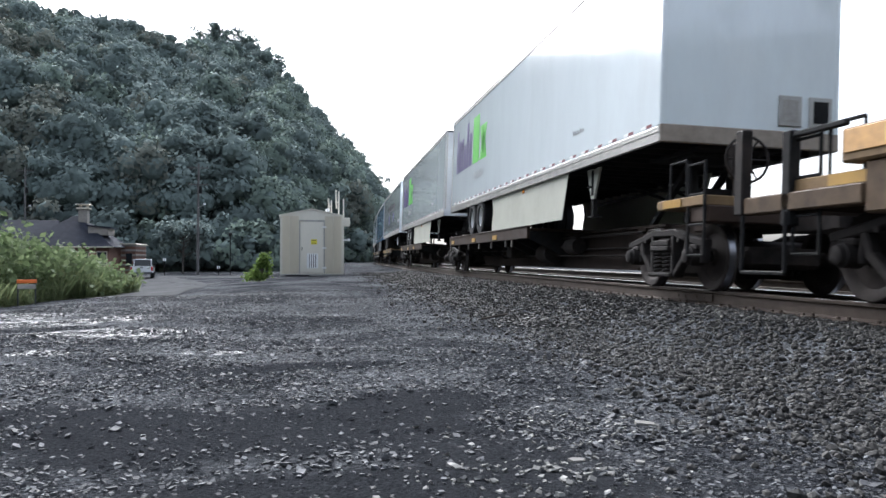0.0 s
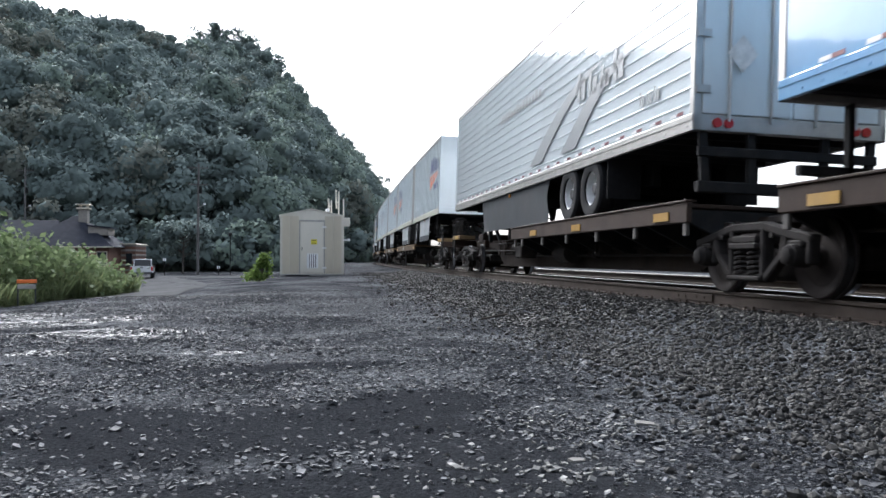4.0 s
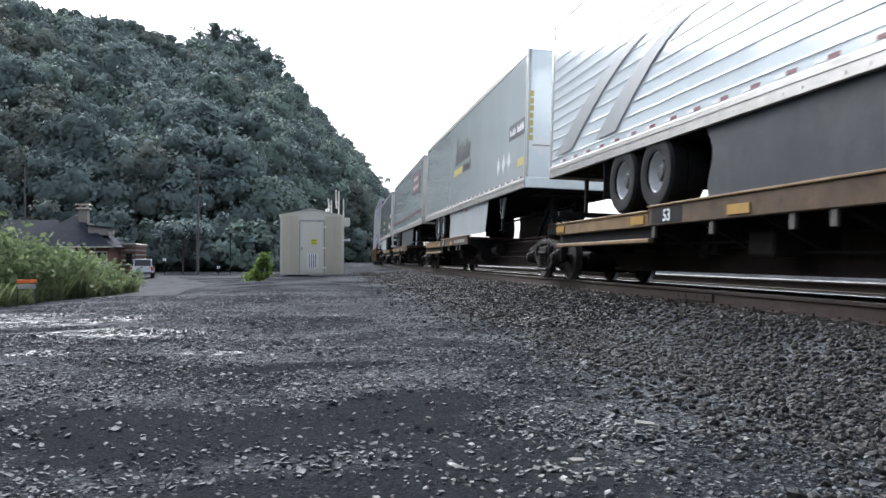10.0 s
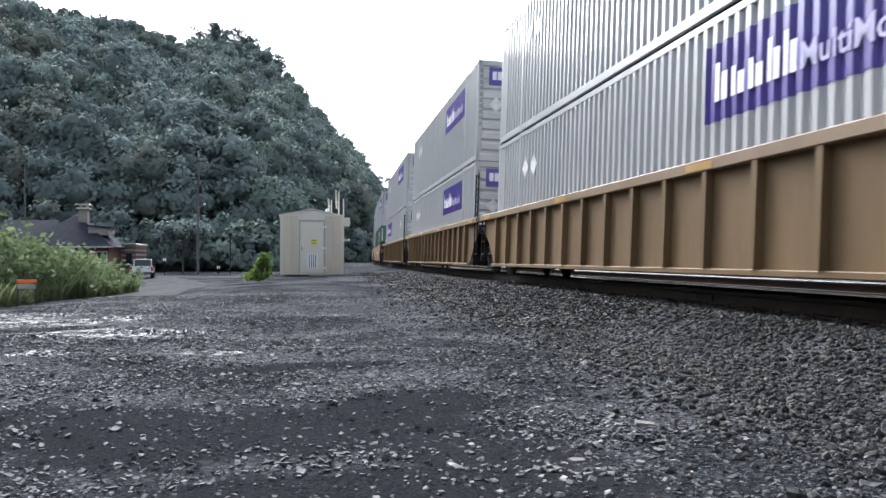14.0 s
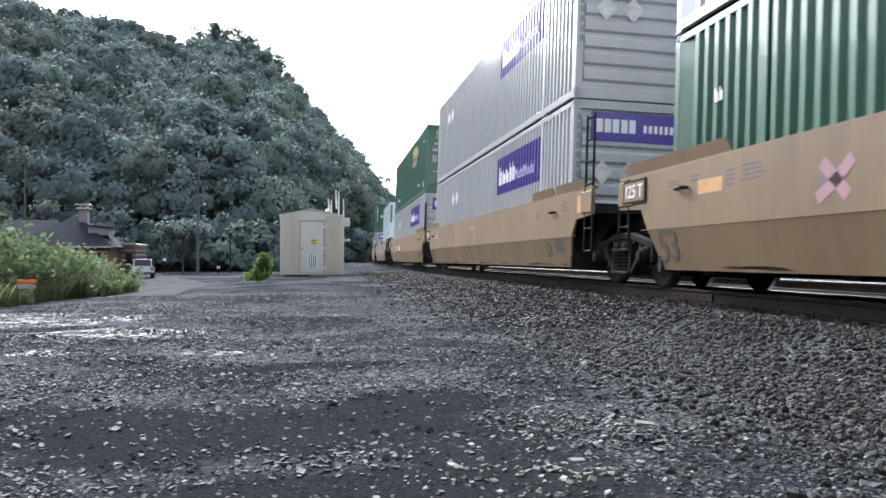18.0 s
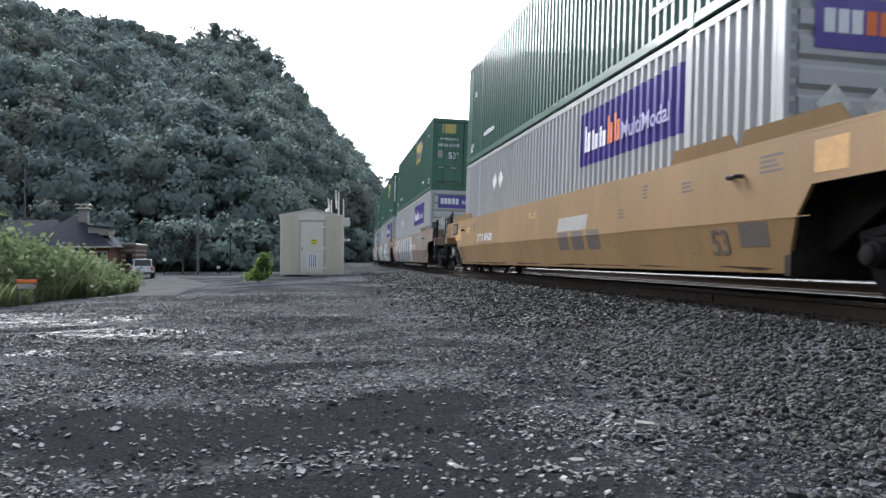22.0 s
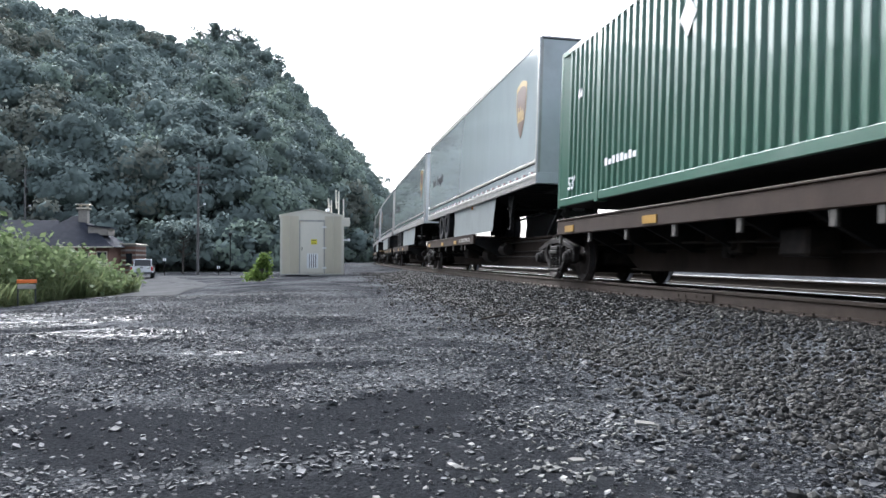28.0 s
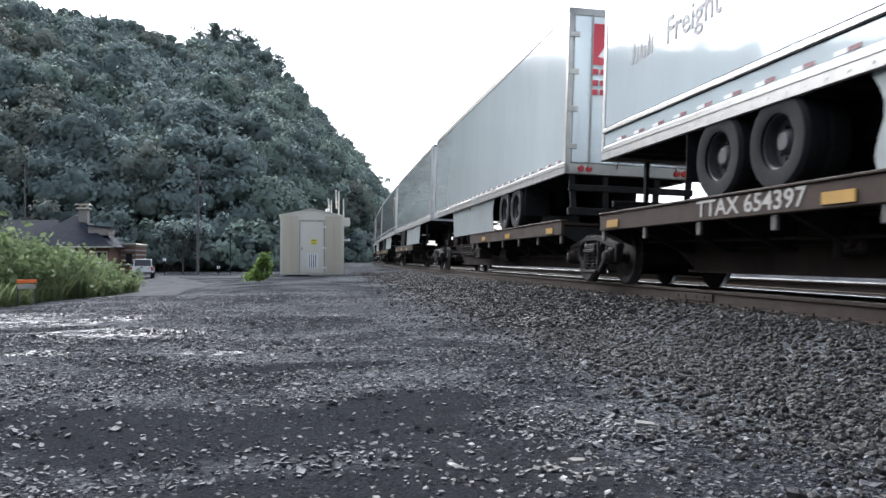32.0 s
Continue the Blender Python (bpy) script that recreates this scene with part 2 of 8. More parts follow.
    def mesh(self, name, material, smooth=False):
        me = bpy.data.meshes.new(name)
        me.from_pydata(self.v, [], self.f)
        me.materials.append(material)
        bm = bmesh.new()
        bm.from_mesh(me)
        bmesh.ops.recalc_face_normals(bm, faces=bm.faces[:])
        if smooth:
            for f in bm.faces:
                f.smooth = True
            for e in bm.edges:
                if len(e.link_faces) == 2 and e.calc_face_angle(0) > 0.6:
                    e.smooth = False
        bm.to_mesh(me)
        bm.free()
        return me


FINE = {"white_lettering", "number_column", "white_word", "orange_lettering", "white_marking", "number_bar", "small_word", "small_word_bars", "grey_word", "black_word", "thin_word", "pale_word", "faint_word", "dark_word", "gold_word", "small_marking", "stencil_mark", "scratch_mark", "rust_edge", "faded_orange_patch", "nose_word", "dark_red_lettering", "wheel_nuts", "sign_marks", "paint_strokes"}


def part(name, mb, material, parent, label="", at=None, smooth=False):
    me = mb if isinstance(mb, bpy.types.Mesh) else mb.mesh(name, material, smooth)
    ob = new(name, me)
    ob.parent = parent
    if at is not None:
        ob.matrix_basis = at
    if label:
        ob["label"] = label
    if name in FINE:
        tagged(ob, label, kind="stuff")
    return ob


def thing(name, label, category, group="", kind=""):
    ob = new(name)
    ob.empty_display_size = 0.2
    return tagged(ob, label, category, group, kind)


TEXTS = {}


def text_mesh(words, size, material, thick=0.004, align="CENTER"):
    key = (words, size, material.name, align)
    if key not in TEXTS:
        cu = bpy.data.curves.new("lettering", "FONT")
        cu.body, cu.size, cu.extrude, cu.align_x, cu.resolution_u = words, size, thick, align, 2
        cu.offset = size * 0.012
        ob = bpy.data.objects.new("lettering", cu)
        scene.collection.objects.link(ob)
        dg = bpy.context.evaluated_depsgraph_get()
        me = bpy.data.meshes.new_from_object(ob.evaluated_get(dg))
        bpy.data.objects.remove(ob)
        bpy.data.curves.remove(cu)
        me.materials.clear()
        me.materials.append(material)
        TEXTS[key] = me
    return TEXTS[key]


def side_pose(y, z, x):
    """For flat lettering on the side towards the camera: reads from far to near."""
    return Matrix(((0, 0, -1, x), (-1, 0, 0, y), (0, 1, 0, z), (0, 0, 0, 1)))


def end_pose(x, z, y):
    """For lettering on an end that faces the camera."""
    return Matrix(((1, 0, 0, x), (0, 0, -1, y), (0, 1, 0, z), (0, 0, 0, 1)))


def letters(words, size, material, parent, at, name="lettering", label=""):
    return part(name, text_mesh(words, size, material), material, parent, label, at)


def quads(shapes, x, thick=0.004):
    """Flat shapes on the near side: each a list of (y, z)."""
    mb = MB()
    for s in shapes:
        mb.prism(s, x - thick, x)
    return mb


def rect(y0, y1, z0, z1, lean=0.0):
    return [(y0, z0), (y1, z0), (y1 - lean, z1), (y0 - lean, z1)]
SHARED = {}


def shared(key, make):
    if key not in SHARED:
        SHARED[key] = make()
    return SHARED[key]


# ---- rail trucks and wheels ----
def wheel_mesh():
    r = 0.42
    prof = [(-0.07, 0.0), (-0.07, 0.09), (-0.03, 0.11), (-0.02, 0.3), (-0.06, 0.355), (-0.065, r - 0.012), (-0.055, r), (0.035, r + 0.004), (0.045, r + 0.022), (0.065, r + 0.022), (0.07, r + 0.012), (0.07, 0.355), (0.03, 0.3), (0.02, 0.11), (0.07, 0.09), (0.07, 0.0)]
    return MB().lathe(prof, 28).mesh("wheel", WHEELST, True)


WHEEL_ME = wheel_mesh()
TREAD_ME = MB().lathe([(-0.05, 0.4212), (0.03, 0.4252)], 28).mesh("tread", TREAD, True)
AXLE_ME = MB().cyl((-0.95, 0, 0), (0.95, 0, 0), 0.075, n=12).mesh("axle", DARK, True)


def beam(mb, pts, w, d):
    """A cast bar of depth d along (y, z) places, w to either side, with chamfered edges."""
    for (y0, z0), (y1, z1) in zip(pts, pts[1:]):
        p, q = Vector((0, y0, z0)), Vector((0, y1, z1))
        ln = (q - p).length
        u = (q - p) / ln
        v = Vector((0, -u.z, u.y))
        m = Matrix(((1, 0, 0, 0), (0, u.y, v.y, y0), (0, u.z, v.z, z0), (0, 0, 0, 1)))
        mb.box(-w, w, -d * 0.35, ln + d * 0.35, -d / 2, d / 2, min(d, w) * 0.28, m)


def sideframe_mesh():
    """Cast frame: bowed top chord, pedestal jaws, tension members to the spring seat, columns, roller-bearing ends."""
    mb = MB()
    beam(mb, [(-1.1, 0.58), (-0.66, 0.66), (-0.32, 0.735), (0.32, 0.735), (0.66, 0.66), (1.1, 0.58)], 0.065, 0.1)
    beam(mb, [(-0.68, 0.6), (-0.62, 0.42), (-0.34, 0.19), (0.34, 0.19), (0.62, 0.42), (0.68, 0.6)], 0.06, 0.09)
    mb.box(-0.11, 0.11, -0.33, 0.33, 0.15, 0.205, 0.015)
    for s in (-1, 1):
        beam(mb, [(s * 0.31, 0.7), (s * 0.31, 0.22)], 0.07, 0.085)
        beam(mb, [(s * 1.09, 0.58), (s * 1.07, 0.36)], 0.06, 0.075)
        beam(mb, [(s * 0.7, 0.6), (s * 0.72, 0.36)], 0.06, 0.07)
        mb.box(-0.075, 0.075, s * 0.89 - 0.12, s * 0.89 + 0.12, 0.5, 0.575, 0.02)
        mb.cyl((-0.085, s * 0.5, 0.635), (-0.06, s * 0.5, 0.635), 0.03, n=8)
    return mb.mesh("sideframe", FRAMEST)


SIDEFRAME_ME = sideframe_mesh()
BEARING_ME = MB().lathe([(-0.19, 0.0), (-0.19, 0.05), (-0.175, 0.085), (-0.13, 0.098), (-0.12, 0.115), (0.06, 0.12)], 16).mesh("bearing_end", FRAMEST, True)


def spring_mesh():
    mb = MB()
    for y in (-0.135, 0.135):
        pts = [(0.085 * math.cos(a), y + 0.105 * math.sin(a), 0.215 + 0.27 * a / (2 * math.pi * 5)) for a in np.linspace(0, 2 * math.pi * 5, 51)]
        for p, q in zip(pts, pts[1:]):
            mb.cyl(p, q, 0.019, n=5, caps=False)
        mb.cyl((0, y, 0.21), (0, y, 0.49), 0.045, n=8)
    mb.box(-0.12, 0.12, -0.27, 0.27, 0.49, 0.56, 0.015)
    mb.box(-0.1, 0.1, -0.24, 0.24, 0.56, 0.64, 0.015)
    return mb.mesh("spring_nest", FRAMEST)


SPRING_ME = spring_mesh()
# last two boxes: added dark filler that hides bright ground behind the wheels
BOLSTER_ME = MB().box(-1.05, 1.05, -0.2, 0.2, 0.52, 0.68, 0.04).cyl((0, 0, 0.66), (0, 0, 0.78), 0.24, n=20).box(-0.7, 0.7, -0.62, -0.52, 0.28, 0.4, 0.02).box(-0.7, 0.7, 0.52, 0.62, 0.28, 0.4, 0.02).box(-0.6, 0.6, -0.5, 0.5, 0.16, 0.5, 0.05).box(-0.5, 0.5, -1.2, 1.2, 0.3, 0.56, 0.05).mesh("bolster_and_filler", DARK)


def rail_truck(parent, y):
    root = new("rail_truck", BOLSTER_ME)
    root.parent = parent
    root.matrix_basis = pose(0, y, 0)
    root["label"] = "grimy cast-steel rail truck"
    for s in (-1, 1):
        part("sideframe", SIDEFRAME_ME, None, root, at=pose(s * 1.0, 0, 0))
        part("spring_nest", SPRING_ME, None, root, at=pose(s * 1.0, 0, 0))
        for t in (-1, 1):
            part("bearing_end", BEARING_ME, None, root, at=pose(s * 1.0, t * 0.89, 0.42, 0, 0, 180 if s > 0 else 0))
        part("axle", AXLE_ME, None, root, at=pose(0, s * 0.89, 0.42))
        for w in (-1, 1):
            part("wheel", WHEEL_ME, None, root, at=pose(w * 0.752, s * 0.89, 0.42, 0, 0, 180 if w > 0 else 0))
            part("wheel_tread", TREAD_ME, None, root, "polished wheel tread", at=pose(w * 0.752, s * 0.89, 0.42, 0, 0, 180 if w > 0 else 0))
    return root


def handbrake(parent, x, y, z, mtl=DARK):
    mb = MB()
    ring = [(x + 0.28 * math.cos(a), y, z + 0.28 * math.sin(a)) for a in np.linspace(0, 2 * math.pi, 21)]
    mb.tube(ring, 0.018, 6)
    for a in np.linspace(0, 2 * math.pi, 7)[:-1]:
        mb.tube([(x, y + 0.02, z), (x + 0.28 * math.cos(a), y, z + 0.28 * math.sin(a))], 0.014, 5)
    mb.cyl((x, y - 0.03, z), (x, y + 0.14, z), 0.05, n=12)
    mb.box(x - 0.12, x + 0.12, y + 0.1, y + 0.24, z - 0.22, z + 0.2, 0.02)
    mb.box(x - 0.06, x + 0.06, y + 0.12, y + 0.22, 0.9, z - 0.2)
    part("handbrake_wheel", mb, mtl, parent, "spoked iron handbrake wheel")


def ladder(parent, x, y, z0, z1, w=0.42, mtl=UNDER, steps=3):
    mb = MB()
    for s in (-1, 1):
        mb.tube([(x, y + s * w / 2, z0), (x, y + s * w / 2, z1)], 0.02, 6)
    for i in range(steps):
        z = z0 + (z1 - z0) * (i + 0.02) / max(1, steps - 1) * 0.97
        mb.tube([(x, y - w / 2, z), (x, y + w / 2, z)], 0.016, 6)
    part("ladder", mb, mtl, parent)


def coupler(parent, y, s):
    """s: -1 towards the camera, 1 away."""
    mb = MB()
    mb.box(-0.1, 0.1, y, y + s * 0.75, 0.72, 0.94, 0.03)
    mb.box(-0.2, 0.16, y + s * 0.7, y + s * 1.0, 0.68, 1.0, 0.06)
    mb.box(-0.24, -0.08, y + s * 0.9, y + s * 1.15, 0.7, 0.98, 0.05)
    part("coupler", mb, DARK, parent)
    hose = [(0.35, y + s * 0.2, 0.75), (0.36, y + s * 0.55, 0.5), (0.33, y + s * 0.95, 0.42), (0.25, y + s * 1.2, 0.55)]
    part("air_hose", MB().tube(hose, 0.03, 6), TYRE, parent)


BEARER_ME = MB().prism([(-1.25, 0.98), (-1.25, 0.82), (-0.55, 0.5), (0.55, 0.5), (1.25, 0.82), (1.25, 0.98)], -0.04, 0.04, "y").mesh("cross_bearer", UNDER)


STRAP = mat("pale_weathered_steel", (0.055, 0.048, 0.042), 0.6, 0.1, 0.2, 6, 0.6, (0.09, 0.075, 0.06))
BRACKET_ME = MB().box(-0.0, 0.045, -0.05, 0.05, -0.07, 0.09, 0.008).mesh("stake_bracket", STRAP)


# ---- spine car units ----
def spine_unit(mid, a, b, first, last, reverse=False, deck="brown", number="", tag="", pup=None, cont=False, words=None, tag_at=-2.0):
    """a, b: the truck centres before and behind the middle of its load. reverse: the load's wheels stand at the near end."""
    root = thing("spine_car", f"{'worn ochre' if deck == 'ochre' else 'rusty brown'} steel spine car unit on rail trucks", "railcar", "spine car units")
    side = OCHRE if deck == "ochre" else RUST
    mb = MB()
    ya, yb = a + 1.3, b - 1.3
    # fish-bellied centre girder
    mb.prism([(a - 0.1, 0.92), (a - 0.1, 0.72), (ya, 0.72), (ya + 1.0, 0.24), (yb - 1.0, 0.24), (yb, 0.72), (b + 0.1, 0.72), (b + 0.1, 0.92)], -0.36, 0.36)
    mb.box(-0.46, 0.46, ya - 0.1, yb + 0.1, 0.9, 0.95, 0.01)
    mb.box(-0.44, 0.44, ya + 0.9, yb - 0.9, 0.22, 0.26)
    part("centre_girder", mb, GIRDER, root, "grime-caked fish-bellied centre girder")
    sg = -1 if reverse else 1
    half = 8.075
    step = deck == "ochre" and not (pup or cont)
    tip = -1.7 if sg > 0 else -0.6
    spans = [(tip, 3.47, 1.09), (3.47, 7.45, 1.03)] if step else [(tip, 8.0, 1.09)]
    if pup:
        spans = [pup + (1.07,)]
    if cont:
        spans = [(-8.0, -4.4, 1.07), (-0.6, 8.0, 1.09)]
    for k, (y0, y1, zt) in enumerate(spans):
        if sg < 0:
            y0, y1 = -y1, -y0
        web = (OCHRE if k == 1 else OCHREB) if deck == "ochre" else RUST
        d = part("wheel_platform", MB().box(-1.3, 1.3, y0, y1, 1.0, 1.05 if zt > 1.04 else 1.02, 0.008), side, root)
        for s in (-1, 1):
            part("side_sill", MB().box(s * 1.24, s * 1.31, y0, y1, 0.82, zt - 0.02, 0.012), web, d)
            part("top_lip", MB().box(s * 1.19, s * 1.33, y0, y1, zt - 0.02, zt + 0.008, 0.006), OCHRE if deck == "ochre" else RUST, d, "worn ochre edge" if deck == "ochre" else "")
            if step and k == 1:
                part("lower_flange", MB().box(s * 1.2, s * 1.3, y0, y1, 0.6, 0.66, 0.01), OCHRE, d)
                part("flange_web", MB().box(s * 1.18, s * 1.22, y0, y1, 0.6, 0.84), UNDER, d)
        n = max(2, int((y1 - y0) / 1.15))
        for i in range(n + 1):
            y = y0 + 0.06 + (y1 - y0 - 0.12) * i / n
            part("cross_bearer", BEARER_ME, None, d, at=pose(0, y, 0))
        if not (step and k == 1):
            for y in np.arange(min(abs(y0), abs(y1)) * 0 + 0.3, 9, 1.52):
                for yy in (y * sg, -y * sg):
                    if y0 + 0.1 < yy < y1 - 0.1:
                        part("stake_bracket", BRACKET_ME, None, d, at=pose(-1.29, yy, 0.73))
        marks = {0: [1.2 if sg > 0 else 2.3], 1: [3.8, 7.2]}[k] if step else [1.3, 3.95, 7.3] if not (pup or cont) else [y1 - 0.7, y1 - 4.0] if y1 - y0 > 5 and cont else [y0 + 0.35, y1 - 0.35]
        if number[:6] == "TTAX 6":
            marks = [2.35, 7.45]
        for y in marks:
            y = y if pup or cont else y * sg
            part("yellow_reflector", MB().box(-1.325, -1.308, y - 0.22, y + 0.22, 0.86, 0.97), YEL, d, "yellow reflective sheet")
        if number and (k == 0):
            yc = 3.83 if number[:6] == "TTAX 6" else 4.15 if number[0] == "2" else (-0.1 if sg > 0 else -0.7) if not pup else (y0 + y1) / 2
            letters(number, 0.27, STENCIL, d, side_pose(yc, 0.87, -1.312) @ Matrix.Diagonal((1.3, 1, 1, 1)), "car_number")
        if step and k == 0:
            part("size_patch", MB().box(-1.3135, -1.308, 2.5 * sg, 3.35 * sg, 0.845, 1.05), UNDER, d)
            letters("53", 0.22, WHITED, d, side_pose(2.9 * sg, 0.87, -1.316), "size_mark")
        if words and (k == 0):
            letters("ALL PURPOSE SPINE CAR", 0.165, STENCIL, d, side_pose(words, 0.89, -1.312), "deck_lettering")
    # hitch stand under the king pin
    hy = [(-half + 1.0) * sg] if not (pup or cont) else ([-7.6, 7.6] if pup else [])
    for y in hy:
        mb = MB()
        t = 1 if y < 0 else -1
        for x in (-0.32, 0.32):
            mb.prism([(y - 0.1, 0.95), (y - 0.1, 1.9), (y + 0.12, 1.9), (y + 0.12, 0.95)], x - 0.05, x + 0.05)
            mb.prism([(y + 0.05, 1.75), (y + t * 1.25, 0.95), (y + t * 1.37, 0.95), (y + 0.13 * t, 1.83)], x - 0.04, x + 0.04)
        mb.box(-0.5, 0.5, y - 0.42, y + 0.42, 1.86, 1.97, 0.03)
        mb.box(-0.4, 0.4, y - 0.06, y + 0.06, 1.35, 1.45)
        part("hitch_stand", mb, UNDER, root, "braced steel trailer hitch stand")
        part("deck_box", MB().box(-0.52, 0.52, y - t * 0.9, y - t * 0.2, 0.94, 1.2, 0.02), GIRDER, root)
    mb = MB().cyl((-0.62, 0.2 * sg - 1.6, 0.52), (-0.62, 0.2 * sg - 0.9, 0.52), 0.2, n=18)
    part("air_reservoir", mb, DARK, root, smooth=True)
    part("brake_pipe", MB().tube([(-0.5, ya + 0.6, 0.84), (-0.5, yb - 0.6, 0.84)], 0.025, 6), DARK, root)
    part("brake_rigging", MB().box(-0.9, -0.5, 1.2, 1.7, 0.42, 0.72, 0.03).tube([(-0.7, 1.7, 0.6), (-0.7, yb, 0.66)], 0.02, 5), DARK, root)
    # brake gear hung along the girder
    y = -2.6 * sg
    part("brake_cylinder", MB().cyl((-0.56, y - 0.3, 0.66), (-0.56, y + 0.3, 0.66), 0.15, n=16).cyl((-0.56, y + 0.3, 0.66), (-0.56, y + 0.85, 0.66), 0.03, n=8).box(-0.6, -0.36, y - 0.2, y + 0.2, 0.8, 0.86), DARK, root)
    y = 3.1 * sg
    part("control_valve", MB().box(-0.6, -0.37, y - 0.16, y + 0.16, 0.46, 0.78, 0.03).cyl((-0.66, y, 0.6), (-0.55, y, 0.6), 0.09, n=12).cyl((-0.52, y + 0.26, 0.42), (-0.52, y + 0.26, 0.74), 0.08, n=10), DARK, root)
    part("air_pipe", MB().tube([(-0.4, ya + 1.3, 0.6), (-0.4, -0.8, 0.6), (-0.44, -0.5, 0.7), (-0.44, 1.4, 0.7), (-0.4, 1.7, 0.56), (-0.4, yb - 1.3, 0.56)], 0.02, 6), DARK, root)
    for y in (ya + 0.75, -1.2, 4.6, yb - 0.75):
        part("hanger_plate", MB().prism([(y - 0.16, 0.92), (y + 0.16, 0.92), (y + 0.1, 0.52), (y - 0.08, 0.52)], -0.47, -0.44), GIRDER, root)
    part("brake_rod", MB().tube([(-0.3, a + 0.5, 0.5), (-0.52, ya + 1.2, 0.46), (-0.52, 1.2, 0.48)], 0.018, 6), DARK, root)
    # ends
    rail_truck(root, a)
    if last:
        rail_truck(root, b)
    for yy, s, is_end in ((a, -1, first), (b, 1, last)):
        if is_end:
            mb = MB().box(-1.2, 1.2, yy + s * 1.05, yy + s * 1.5, 0.82, 1.02, 0.015)
            mb.box(-0.5, 0.5, yy - s * 0.2, yy + s * 1.1, 0.78, 1.0, 0.02)
            e = part("end_sill", mb, RUST, root)
            part("end_corner_plate", MB().box(-1.24, -0.72, yy + s * 0.2, yy + s * 1.45, 1.02, 1.14, 0.01), OCHRE, e, "yellow-painted corner plate")
            part("yellow_reflector", MB().box(-1.255, -1.243, yy + s * 0.4, yy + s * 0.9, 1.03, 1.13), YEL, e)
            ladder(root, -1.22, yy + s * 1.25, 0.42, 1.55, 0.4, UNDER, 4)
            part("grab_iron", MB().tube([(-1.2, yy + s * 0.5, 1.1), (-1.2, yy + s * 0.5, 1.6), (-1.2, yy + s * 0.95, 1.6), (-1.2, yy + s * 0.95, 1.1)], 0.018, 6), UNDER, root)
            coupler(root, yy + s * 1.4, s)
            if s < 0:
                handbrake(root, -0.55, yy + s * 1.2, 1.62)
        else:
            mb = MB().box(-0.34, 0.34, yy - 0.55, yy + 0.55, 0.72, 0.98, 0.04).box(-0.6, -0.34, yy - 0.35, yy + 0.35, 0.8, 0.9, 0.02)
            part("articulated_joint", mb, DARK, root)
    if tag:
        letters(tag, 0.36, GW if tag != "HICCUP" else STENCIL, root, side_pose(tag_at, 0.42, -0.366), "spray_paint_tag")
    return root


